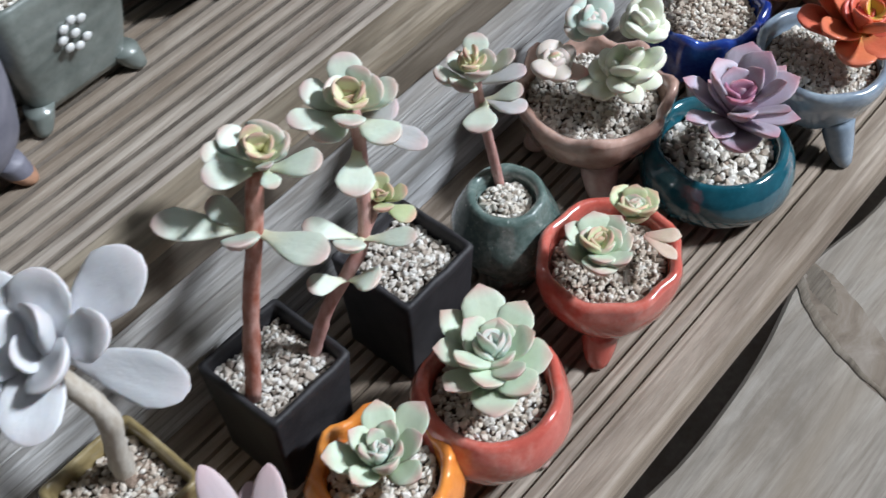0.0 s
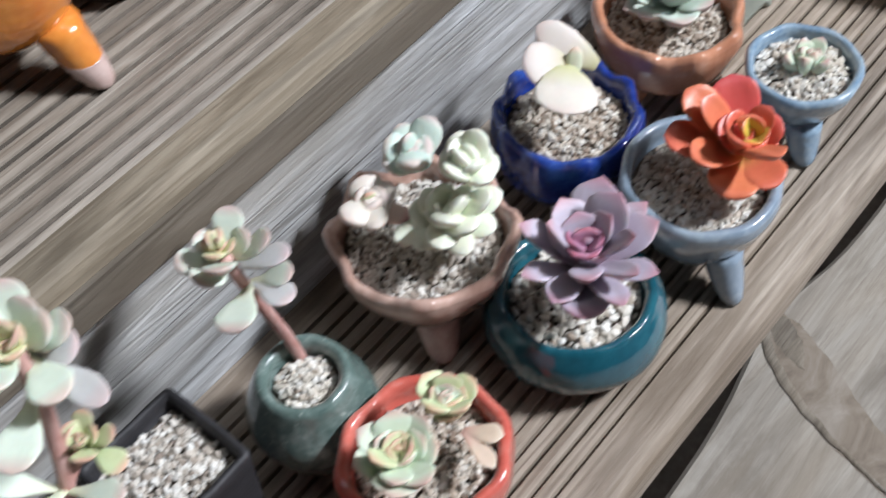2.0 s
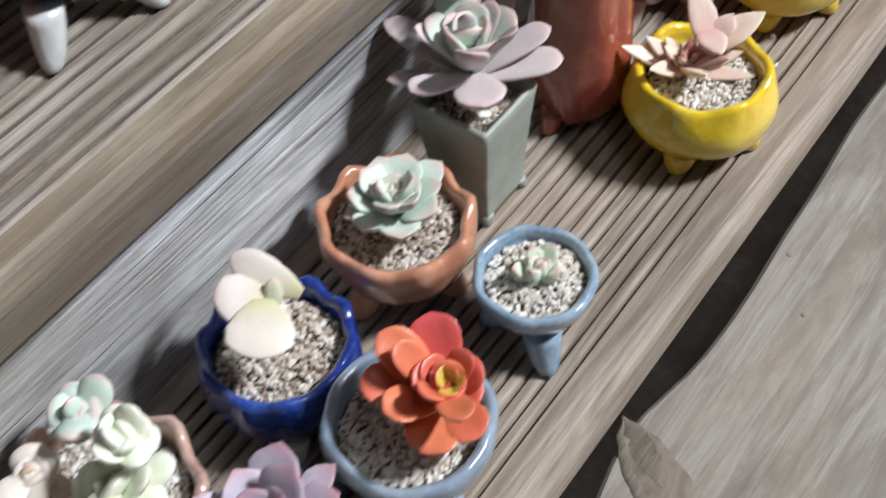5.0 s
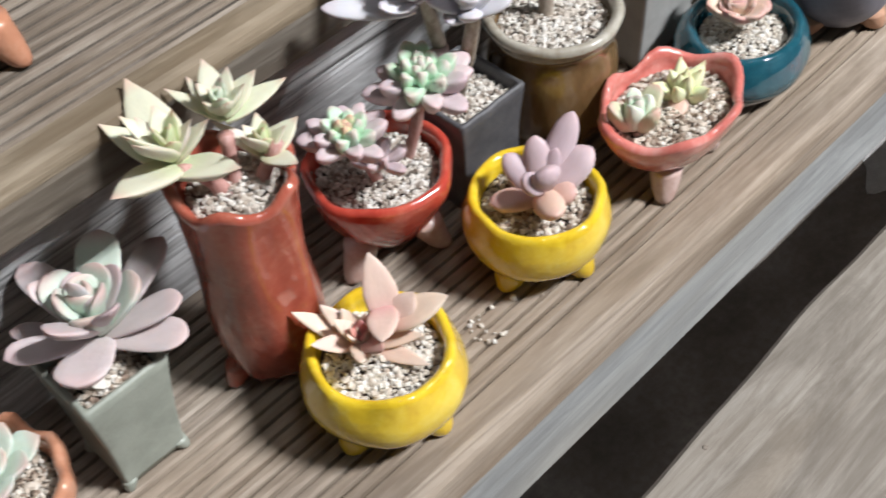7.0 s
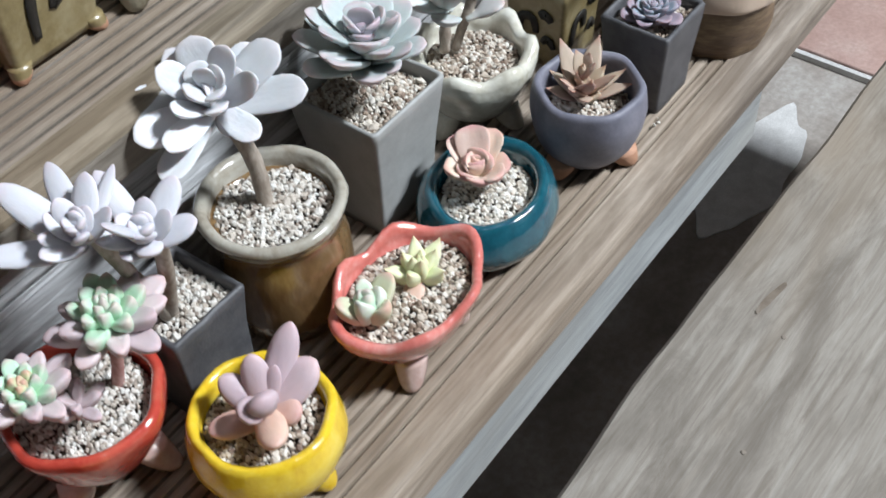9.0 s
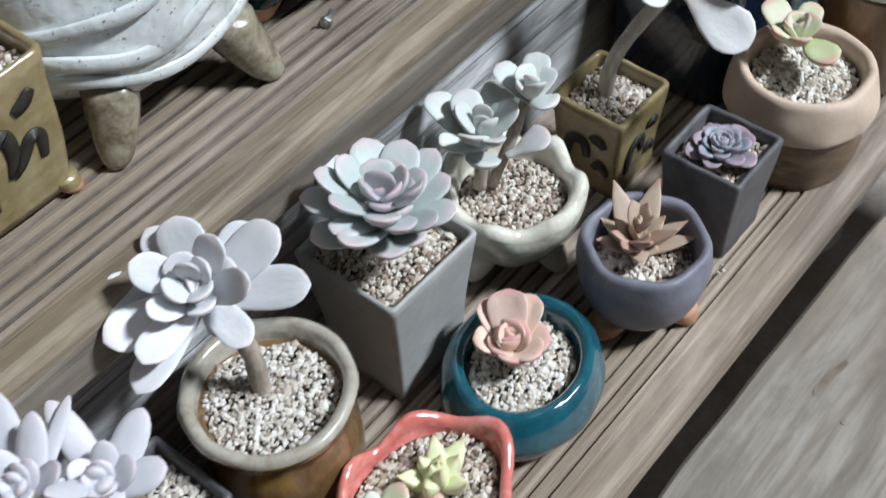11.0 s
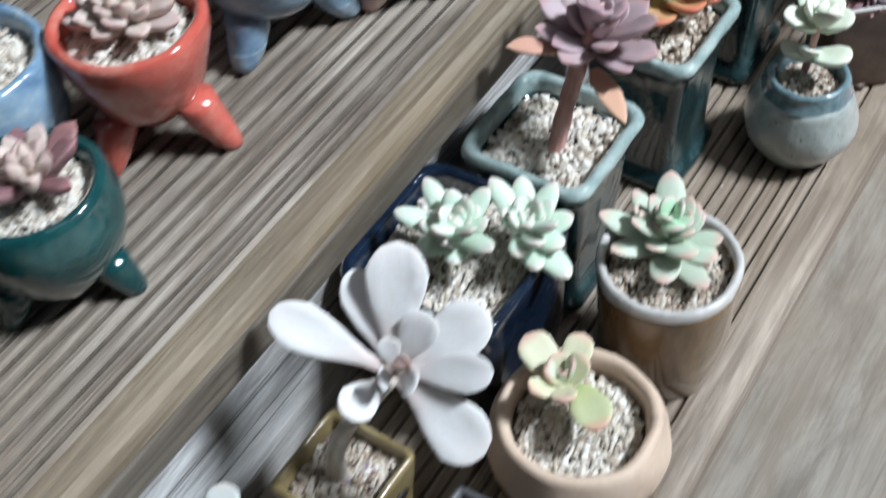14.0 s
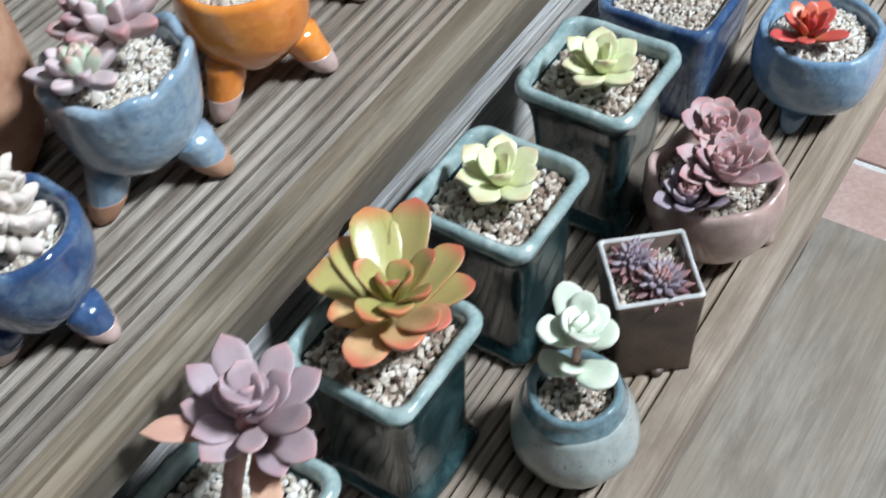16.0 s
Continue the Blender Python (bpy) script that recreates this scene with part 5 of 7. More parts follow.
def fold(parent, z, swing, phase, r, rx, ry):
    """A raised, wandering fold of clay round the pot's wall."""
    bm = bmesh.new()
    rings, n = [], 8
    for i in range(61):
        a = radians(150 + 240 * i / 60)
        zz = z + swing * math.sin(2.2 * a + phase) + 0.3 * swing * math.sin(5.3 * a)
        k = 0.0375 + 0.0075 * math.sin(math.pi * min(1.0, max(0.0, (zz - 0.018) / 0.07)))
        fat = r * math.sin(math.pi * (i + 0.5) / 61) ** 0.4 * (1 + 0.4 * noise.noise((a * 2, phase, 0)))
        ring = []
        for j in range(n):
            b = 2 * math.pi * j / n
            q = k + fat * 0.55 * math.cos(b)
            ring.append(bm.verts.new((rx * q * math.cos(a), ry * q * math.sin(a), zz + 1.6 * fat * math.sin(b))))
        rings.append(ring)
    for a, b in zip(rings, rings[1:]):
        for j in range(n):
            bm.faces.new((a[j], a[(j + 1) % n], b[(j + 1) % n], b[j]))
    bm.faces.new(rings[0][::-1]), bm.faces.new(rings[-1])
    part("fold", bm, G["white"], parent, "raised clay fold")


fold(stoneware, 0.036, 0.004, 0.4, 0.0022, 1.25, 0.95)
fold(stoneware, 0.052, 0.006, 1.9, 0.0026, 1.25, 0.95)
fold(stoneware, 0.066, 0.005, 3.1, 0.0022, 1.25, 0.95)
pot(1.004, 0.318, UP, RD, [(0.018, 0.012), (0.029, 0.024), (0.034, 0.042), (0.031, 0.058)], G["petrol"], "shiny dark green teal pot with orange clay feet", GRAVEL_PALE, 0, (3, 0.019, 0.0100, 0.0200, -60), G["terra"])
pot(1.088, 0.318, UP, RD, [(0.018, 0.010), (0.026, 0.022), (0.030, 0.038), (0.028, 0.052)], G["petrol"], "shiny dark teal pot with glassy feet", GRAVEL_PALE, 0, (3, 0.018, 0.008, 0.018, -70))
pot(1.120, 0.382, UP, RD, [(0.020, 0.010), (0.030, 0.022), (0.034, 0.042), (0.032, 0.058)], G["skyblue"], "sky blue glazed round pot", GRAVEL_PALE, 0, (3, 0.016, 0.008, 0.022, -90))
pot(1.164, 0.337, UP, RD, [(0.012, 0.018), (0.022, 0.030), (0.030, 0.052), (0.031, 0.062)], G["coral"], "coral orange glazed pot with cone feet", GRAVEL_PALE, 0, (3, 0.026, 0.0090, 0.017, -70), None)
pot(1.245, 0.340, UP, RD, [(0.018, 0.016), (0.029, 0.028), (0.033, 0.046), (0.031, 0.060)], G["skyblue"], "sky blue glazed pot with pale feet", GRAVEL_PALE, 0, (3, 0.023, 0.0105, 0.0205, -50), G["mistblue"], 6, 0.03, 0.002)
pot(1.296, 0.303, UP, RD, [(0.014, 0.012), (0.022, 0.024), (0.0262, 0.040), (0.0255, 0.054)], G["cobalt_mix"], "small mottled cobalt pot with pinkish feet", GRAVEL_PALE, 0, (3, 0.018, 0.0090, 0.0145, -75), G["pinkfoot"], 6, 0.025, 0.001)
pot(1.340, 0.400, UP, RD, [(0.030, 0.0), (0.040, 0.02), (0.042, 0.06), (0.038, 0.085)], G["terra"], "large rough terracotta pot at the back", GRAVEL_BROWN)
pot(1.376, 0.324, UP, round_shape(44, 1.05, 0.95), [(0.018, 0.016), (0.027, 0.028), (0.030, 0.046), (0.0305, 0.060)], G["mistblue"], "misty blue pot with scalloped rim and clay feet", GRAVEL_PALE, 0, (3, 0.023, 0.0100, 0.0185, -60), G["terra"], 9, 0.03, 0.002)
pot(1.447, 0.322, UP, RD, [(0.018, 0.018), (0.026, 0.030), (0.029, 0.046), (0.028, 0.056)], G["orange"], "bright orange glazed pot with pale cone feet", GRAVEL_PALE, 0, (3, 0.025, 0.0095, 0.0185, -55), G["pinkfoot"])
pot(1.525, 0.345, UP, RD, [(0.018, 0.012), (0.028, 0.024), (0.031, 0.044), (0.029, 0.058)], G["terra"], "terracotta pot with clay feet", GRAVEL_PALE, 0, (3, 0.018, 0.009, 0.024, -110), G["pinkfoot"])

# ---- plants on the lower step ----
p = plant(0.085, 0.240, 0.985, "large frosted white rosette leaning on a bare stem")
stem(p, [(0.0775, 0.242, 0.982), (0.0779, 0.2379, 1.012), (0.0782, 0.2338, 1.042), (0.0700, 0.2420, 1.074), (0.0718, 0.2400, 1.081)], 0.0046, 0.0036, "pale")


def facing(p, at, angle, lift, length, width, thick, kind, mat, curl=0.4, cup=0.3):
    """A leaf of a rosette that leans out over the aisle: angle runs round the rosette, lift raises the leaf off it."""
    d = (math.cos(radians(angle)) * RIGHT + math.sin(radians(angle)) * UPWARD + lift * TOWARD).normalized()
    single(p, at, math.degrees(math.atan2(d.y, d.x)), math.degrees(math.asin(d.z)), length, width, thick, kind, mat, 38 * math.cos(radians(angle)), curl, cup)


for angle, lift, L, w, kind in ((76, 0.35, 0.029, 0.62, "round"), (38, 0.2, 0.046, 0.40, "spoon"), (13, 0.5, 0.032, 0.46, "spoon"), (-16, 0.05, 0.048, 0.32, "spoon"), (170, 0.35, 0.024, 0.78, "round"), (-95, 0.25, 0.030, 0.58, "round"), (-145, 0.15, 0.034, 0.46, "spoon"), (125, 0.2, 0.030, 0.5, "spoon"), (62, 0.9, 0.021, 0.66, "round"), (-42, 0.9, 0.021, 0.78, "round"), (200, 1.1, 0.014, 0.8, "round"), (90, 2.0, 0.011, 0.7, "bean")):
    facing(p, (0.0718, 0.2382, 1.084), angle, lift, L * 1.03, L * w * 1.20, 0.0075, kind, "ghost", 0.7, 0.5)

p = plant(0.080, 0.168, 0.966, "pale pink thick-leaved succulent")
for az, el, L in ((73, 38, 0.0579), (38, 43, 0.0532), (52, 35, 0.0456), (200, 40, 0.034), (150, 30, 0.030), (-60, 35, 0.030), (250, 30, 0.028)):
    single(p, (0.080, 0.168, 0.972), az, el, L, 0.015, 0.007, "bean", "pinkleaf")

p = plant(0.144, 0.170, 0.975, "pale green rosette with pointed leaves")
head(p, (0.144, 0.169, 0.986), 0.027, 18, "pointed", ["palegreen", "palegreen", "bluishgreen"], 28, 84, 0.60, 0.17, 0.38, 0, 0, 0, 0.5, 0.45)

p = plant(0.141, 0.233, 0.992, "tall stemmed mint succulent with red-edged leaves")
rosette(p, (0.1595, 0.2244, 1.1005), "spoon", ["mintred", "butter"], [(62, 45, 15.0, 14.3), (126, 65, 15.1, 7.6), (146, 25, 19.1, 9.2), (174, 20, 21.7, 9.2), (-154, 20, 22.6, 10.4), (4, 45, 16.3, 9.2), (-12, 18, 22.2, 10.9), (-72, 52, 28.5, 5.4), (-70, 25, 15.4, 6.1)], 0.3, 0.0086, core=4)
rosette(p, (0.1577, 0.2218, 1.1123), "spoon", ["butter"], [(-172, 51, 8.5, 6.0), (96, 72, 8.3, 6.7), (-4, 48, 8.5, 6.0), (-112, 42, 8.5, 6.0), (-62, 36, 8.5, 6.0), (-90, 86, 4.7, 4.7)], 0.3, 0.0024)
rosette(p, (0.1491, 0.2236, 1.0801), "spoon", ["mintred"], [(-176, 15, 34.6, 12.1), (154, 22, 18.8, 8.6), (-34, 15, 33.1, 12.8), (-90, 51, 36.5, 11.1)], 0.3, 0.0000)
stem(p, [(0.131, 0.225, 0.992), (0.1409, 0.2252, 1.0429), (0.1471, 0.222, 1.0782), (0.1561, 0.2254, 1.1036)], 0.0034, 0.003, "redbrown")

p = plant(0.172, 0.228, 0.992, "branching mint succulent with a yellow-hearted rosette")
rosette(p, (0.2009, 0.2241, 1.0915), "spoon", ["mintred", "butter"], [(100, 38, 21.2, 11.1), (62, 42, 16.7, 10.4), (164, 25, 21.0, 11.1), (-152, 25, 26.7, 10.4), (-124, 25, 23.6, 12.6), (10, 30, 20.7, 10.4), (-50, 20, 26.0, 11.8), (-88, 45, 31.5, 9.9)], 0.3, 0.0098, core=4)
rosette(p, (0.2009, 0.2241, 1.0915), "spoon", ["lavender"], [(-2, 14, 17.6, 10.4), (-34, 10, 32.0, 8.6)], 0.3, 0.0098)
rosette(p, (0.1983, 0.2209, 1.1034), "spoon", ["butter"], [(176, 51, 10.6, 7.5), (84, 72, 10.7, 7.1), (-18, 54, 10.7, 7.1), (-118, 42, 10.6, 7.5), (-60, 36, 10.4, 7.1), (-88, 86, 5.3, 5.3)], 0.3, 0.0030, core=4)
rosette(p, (0.1960, 0.2185, 1.0853), "spoon", ["mintred"], [(-90, 20, 29.3, 12.2)], 0.3, 0.0000)
rosette(p, (0.1982, 0.2120, 1.0570), "spoon", ["applegreen", "butter"], [(82, 35, 11.0, 6.2), (6, 25, 12.1, 6.5), (136, 40, 8.8, 5.8), (-76, 30, 9.1, 7.3), (-34, 3, 15.1, 7.7), (-176, 15, 9.3, 7.3), (-178, 75, 4.3, 4.2), (-60, 63, 11.8, 4.2)], 0.3, 0.0042, core=4)
rosette(p, (0.1857, 0.2106, 1.0497), "spoon", ["mintred"], [(176, 20, 23.3, 8.2), (-104, 51, 30.0, 10.7), (-14, 18, 22.6, 8.2)], 0.3, 0.0000)
rosette(p, (0.1762, 0.2105, 1.0347), "spoon", ["mintred"], [(-158, 18, 17.2, 8.3), (-24, 22, 14.7, 10.9)], 0.3, 0.0000)
stem(p, [(0.162, 0.222, 0.99), (0.169, 0.2178, 1.016), (0.1777, 0.2114, 1.0375), (0.1869, 0.2109, 1.0499), (0.1957, 0.2166, 1.0842), (0.1977, 0.22, 1.1033)], 0.0028, 0.0024, "rosy")
stem(p, [(0.1872, 0.2112, 1.0502), (0.1967, 0.2122, 1.0596)], 0.0022, 0.002, "rosy")

p = plant(0.281, 0.221, 0.982, "slender stemmed succulent with a small red-edged rosette")
rosette(p, (0.2706, 0.2269, 1.0521), "spoon", ["mintred", "butter"], [(82, 38, 18.6, 9.3), (140, 28, 14.7, 8.8), (-164, 22, 18.0, 11.8), (-114, 28, 18.9, 11.0), (-8, 38, 22.6, 9.3), (-84, 43, 26.5, 10.1)], 0.0, 0.0087, core=3)
rosette(p, (0.2706, 0.2269, 1.0521), "spoon", ["lavender"], [(-4, 15, 22.7, 9.7)], 0.0, 0.0087)
rosette(p, (0.2691, 0.2259, 1.0640), "spoon", ["butter"], [(-166, 60, 8.4, 6.7), (2, 72, 8.7, 6.7), (-24, 36, 7.9, 5.9), (-100, 33, 8.7, 6.7), (-78, 86, 4.6, 4.6)], 0.0, 0.0026)
rosette(p, (0.2752, 0.2248, 1.0423), "spoon", ["mintred"], [(-10, 20, 17.6, 8.8), (-98, 9, 25.1, 12.7)], 0.0, 0.0000)
rosette(p, (0.2752, 0.2248, 1.0423), "spoon", ["lavender"], [(-42, 14, 21.9, 9.7)], 0.0, 0.0000)
stem(p, [(0.286, 0.224, 0.975), (0.2825, 0.2264, 1.0009), (0.2741, 0.2259, 1.0376), (0.269, 0.2248, 1.0625)], 0.0024, 0.0022, "rosy")

p = plant(0.200, 0.163, 0.975, "pale green rosette with brown-flecked leaves")
rosette(p, (0.2031, 0.1624, 0.9839), "pointed", ["palegreen", "bluishgreen"], [(100, 32, 33.0, 16.1), (54, 32, 28.8, 13.7), (-8, 22, 26.4, 14.9), (138, 25, 30.9, 12.0), (178, 25, 27.5, 12.8), (-132, 28, 33.7, 12.4), (-92, 22, 36.2, 16.1), (-62, 28, 32.0, 14.9), (6, 42, 24.1, 12.4), (140, 45, 22.7, 12.4), (-130, 48, 35.2, 11.6), (-102, 39, 34.4, 12.8), (-70, 42, 32.0, 12.0), (76, 50, 18.8, 12.4), (-142, 70, 20.7, 9.1), (-28, 70, 15.6, 9.1), (-92, 55, 9.5, 9.5), (-86, 86, 7.2, 5.8)], 0.0, 0.0122, core=10)

p = plant(0.285, 0.165, 0.972, "pair of small apple green rosettes with pink tips")
rosette(p, (0.2715, 0.1608, 0.9899), "pointed", ["palegreen", "applegreen"], [(96, 38, 18.2, 13.7), (44, 38, 19.0, 10.6), (0, 32, 18.0, 11.5), (-60, 33, 23.2, 11.5), (-98, 28, 22.9, 13.7), (-160, 28, 19.7, 11.5), (152, 32, 19.7, 10.6), (-130, 54, 23.2, 9.3), (-94, 39, 22.4, 10.2), (-28, 59, 13.3, 9.3), (84, 75, 7.5, 7.5), (136, 62, 12.1, 8.4)], 0.0, 0.0076, core=8)
rosette(p, (0.2973, 0.1612, 0.9918), "pointed", ["applegreen", "palegreen"], [(132, 32, 15.1, 10.5), (80, 50, 13.1, 9.5), (28, 28, 14.9, 10.5), (-60, 45, 18.3, 9.5), (-118, 49, 18.1, 10.5), (-80, 36, 14.4, 10.5), (-88, 75, 7.5, 5.9)], 0.0, 0.0060, core=8)
rosette(p, (0.2958, 0.1527, 0.9886), "pointed", ["salmonleaf"], [(-24, 18, 16.5, 7.3), (-62, 15, 22.1, 6.0)], 0.0, 0.0000)

p = plant(0.358, 0.222, 0.98, "crowded cream green succulent clusters")
rosette(p, (0.3718, 0.2107, 1.0175), "bean", ["creamgreen"], [(104, 45, 15.2, 10.6), (52, 58, 18.2, 9.8), (20, 38, 13.3, 9.3), (-16, 28, 14.3, 10.2), (162, 32, 12.7, 11.0), (-60, 39, 18.6, 9.3), (144, 55, 14.0, 10.2), (-130, 73, 16.1, 9.8), (-68, 61, 16.5, 8.9), (40, 76, 12.2, 8.5), (-128, 51, 17.8, 10.2)], 0.4, 0.0049, thick=0.55, curl=0.12, cup=0.02, wide=1.24, core=6)
rosette(p, (0.3618, 0.2142, 0.9949), "bean", ["creamgreen"], [(178, 22, 16.2, 11.3), (14, 18, 24.2, 11.3), (-16, 52, 29.9, 10.9), (-26, 18, 22.0, 10.4), (-62, 49, 30.8, 11.7), (-134, 15, 20.2, 10.4), (-96, 42, 30.8, 11.3), (-70, 18, 21.4, 9.6), (-154, 13, 23.9, 10.4), (126, 65, 14.6, 11.7), (-42, 68, 24.1, 11.7), (168, 48, 13.0, 10.4), (-88, 59, 30.8, 10.9)], 0.4, 0.0081, thick=0.5, curl=0.12, cup=0.02, wide=1.24, core=6)
rosette(p, (0.3730, 0.2396, 1.0033), "bean", ["bluishgreen"], [(56, 28, 17.7, 11.6), (114, 22, 14.9, 9.8), (162, 28, 14.3, 12.0), (-158, 18, 14.2, 10.7), (-90, 50, 20.4, 12.0), (0, 46, 9.9, 9.8), (132, 70, 11.9, 6.7)], 0.4, 0.0053, thick=0.6, curl=0.12, cup=0.02, wide=1.24, core=6)
rosette(p, (0.3475, 0.2414, 0.9964), "bean", ["creampink"], [(102, 22, 12.8, 11.9), (-18, 20, 9.6, 8.4), (-130, 37, 18.3, 11.5), (-78, 33, 17.8, 9.3), (28, 30, 13.1, 7.9)], 0.4, 0.0048, thick=0.6, curl=0.12, cup=0.02, wide=1.24, core=6)
rosette(p, (0.3475, 0.2414, 0.9964), "bean", ["pinkcup"], [(-28, 15, 18.3, 7.5)], 0.4, 0.0048, thick=0.6, curl=0.12, cup=0.02, wide=1.24)
rosette(p, (0.3475, 0.2414, 0.9964), "bean", ["applegreen"], [(106, 80, 7.3, 5.3)], 0.4, 0.0048, thick=0.6, curl=0.12, cup=0.02, wide=1.24)

p = plant(0.378, 0.160, 0.964, "dusty purple rosette with a magenta heart")
rosette(p, (0.3792, 0.1609, 0.9824), "pointed", ["purple"], [(68, 38, 34.9, 17.9), (116, 43, 27.6, 14.9), (38, 52, 32.3, 16.6), (160, 32, 31.7, 11.5), (-174, 58, 30.4, 9.4), (8, 32, 35.0, 14.9), (36, 22, 35.9, 11.1), (-36, 53, 36.2, 9.4), (-158, 22, 29.5, 10.2), (-120, 25, 33.2, 11.5), (-74, 30, 41.9, 10.6), (-28, 22, 32.7, 10.2), (-96, 18, 34.1, 17.9), (-94, 41, 33.7, 11.5), (-60, 41, 42.8, 9.4), (110, 65, 21.6, 14.5), (12, 62, 25.1, 12.3)], 0.0, 0.0140, cup=0.5, core=8)
rosette(p, (0.3782, 0.1599, 0.9998), "pointed", ["purplecore"], [(-156, 45, 12.1, 9.3), (88, 74, 10.1, 10.1), (-24, 47, 12.1, 9.3), (-80, 32, 12.1, 9.3), (-124, 32, 12.1, 9.3), (-88, 71, 5.9, 5.9)], 0.0, 0.0038, cup=0.5)

p = plant(0.452, 0.141, 0.98, "scarlet rosette with a yellow-green heart")
rosette(p, (0.4585, 0.1413, 0.9918), "broad", ["red"], [(136, 28, 34.9, 14.3), (94, 28, 31.6, 17.0), (40, 48, 21.4, 9.8), (142, 42, 29.9, 10.7), (170, 14, 33.0, 15.2), (-158, 28, 29.1, 13.4), (-112, 15, 27.8, 17.9), (-64, 19, 25.2, 14.3), (-10, 22, 16.0, 10.7), (-80, 52, 40.1, 11.6), (-134, 58, 24.9, 9.8), (132, 52, 18.4, 10.7)], 0.3, 0.0111, cup=0.5, core=6)
rosette(p, (0.4566, 0.1372, 1.0077), "broad", ["redcore"], [(160, 54, 9.6, 6.6), (44, 66, 9.6, 6.6), (-100, 36, 9.6, 6.6), (-36, 42, 9.6, 6.2), (-88, 86, 4.4, 4.4)], 0.3, 0.0027, cup=0.5)

p = plant(0.448, 0.222, 0.975, "four thick cream-pink leaves like split pebbles")
rosette(p, (0.4528, 0.2219, 1.0019), "round", ["creampink"], [(178, 22, 21.9, 19.2)], 1.0, 0.0000, thick=0.3, wide=1.0, cup=0.1, curl=0.2)
rosette(p, (0.4616, 0.2135, 0.9991), "round", ["creampink"], [(144, 8, 31.1, 15.0)], 1.0, 0.0000, thick=0.35, wide=1.0, cup=0.1, curl=0.2)
rosette(p, (0.4489, 0.2205, 1.0042), "round", ["creampink"], [(-98, 35, 26.7, 26.7)], 1.0, 0.0000, thick=0.26, wide=1.0, cup=0.1, curl=0.2)
rosette(p, (0.4508, 0.2186, 0.9976), "bean", ["ivory"], [(82, 25, 14.1, 7.2)], 1.0, 0.0000, thick=0.7, curl=0.2, cup=0.1, wide=1.0)

p = plant(0.526, 0.218, 0.975, "frosty green rosette with fine pointed tips")
rosette(p, (0.5270, 0.2185, 0.9769), "pointed", ["frostgreen"], [(108, 35, 24.1, 16.1), (66, 35, 24.6, 15.7), (32, 24, 29.1, 13.5), (2, 28, 24.5, 13.5), (-46, 28, 26.7, 15.7), (-88, 24, 30.6, 16.1), (-130, 24, 27.6, 14.4), (-166, 15, 24.3, 11.3), (174, 28, 23.9, 14.4), (140, 38, 23.2, 13.5), (-158, 60, 17.7, 10.9), (84, 62, 14.8, 13.1), (-22, 59, 21.9, 12.2), (-68, 46, 31.8, 11.8), (-100, 46, 32.2, 11.8), (-90, 78, 7.0, 7.0), (-26, 71, 11.1, 7.0)], 0.0, 0.0105, cup=0.5, core=10)

p = plant(0.535, 0.151, 0.971, "tiny pale green rosette sunk in the gravel")
head(p, (0.535, 0.151, 0.974), 0.016, 11, "pointed", ["palegreen"], 35, 80, 0.62, 0.34, 0.6)

p = plant(0.592, 0.223, 0.995, "grey lavender rosette spilling over its tall pot")
rosette(p, (0.5943, 0.2260, 0.9984), "broad", ["frostgreen"], [(96, 25, 43.7, 19.1)], 0.0, 0.0174, core=9, wide=1.02)
rosette(p, (0.5943, 0.2260, 0.9984), "broad", ["lavpink", "lavender"], [(60, 18, 47.7, 16.9), (146, 18, 46.1, 16.9), (170, 42, 32.6, 11.3), (40, 52, 29.3, 12.6), (126, 52, 23.7, 12.6), (8, 22, 40.7, 15.6), (-44, 49, 40.8, 12.6), (-138, 22, 40.8, 14.8), (-86, 18, 38.3, 22.6), (-94, 46, 44.2, 15.6), (-152, 59, 24.5, 8.7), (-98, 78, 26.6, 8.7), (-32, 67, 19.7, 8.7), (-102, 61, 10.5, 8.7)], 0.0, 0.0174, wide=1.02)
rosette(p, (0.5943, 0.2260, 0.9984), "broad", ["lavpink"], [(-12, 14, 42.7, 16.9), (-180, 7, 37.8, 10.4)], 0.0, 0.0174, wide=1.02)

p = plant(0.660, 0.212, 1.045, "ivory green rosettes leaning over the pot rim")
rosette(p, (0.6478, 0.2248, 1.0561), "tri", ["ivory", "applegreen"], [(126, 24, 41.2, 20.5), (162, 22, 33.7, 13.4), (-110, 23, 42.3, 18.4), (-20, 14, 32.1, 18.4), (-118, 52, 35.3, 9.2), (172, 46, 26.4, 10.9), (-94, 48, 44.6, 11.3), (122, 52, 20.7, 12.5), (64, 76, 10.0, 7.9), (-164, 61, 7.9, 7.9), (-28, 58, 8.0, 7.9)], 0.0, 0.0146, core=6, wide=1.02)
rosette(p, (0.6478, 0.2248, 1.0561), "tri", ["creampink"], [(22, 52, 18.8, 9.2)], 0.0, 0.0146, wide=1.02)
rosette(p, (0.6739, 0.2259, 1.0646), "tri", ["ivory", "palegreen"], [(116, 28, 24.5, 12.8), (80, 38, 18.2, 9.4), (46, 28, 22.1, 11.5), (30, 14, 29.7, 11.5), (158, 14, 27.2, 8.1), (138, 20, 22.9, 9.4), (-134, 45, 11.3, 9.4), (-48, 45, 11.8, 9.4), (112, 70, 8.5, 7.3)], 0.0, 0.0101, core=6, wide=1.02)
rosette(p, (0.6782, 0.2082, 1.0520), "tri", ["ivory", "applegreen"], [(44, 22, 19.7, 13.0), (-38, 16, 20.6, 10.8), (108, 22, 19.0, 8.6), (-96, 50, 29.9, 8.2), (40, 72, 7.6, 6.5)], 0.0, 0.0098, core=6, wide=1.02)
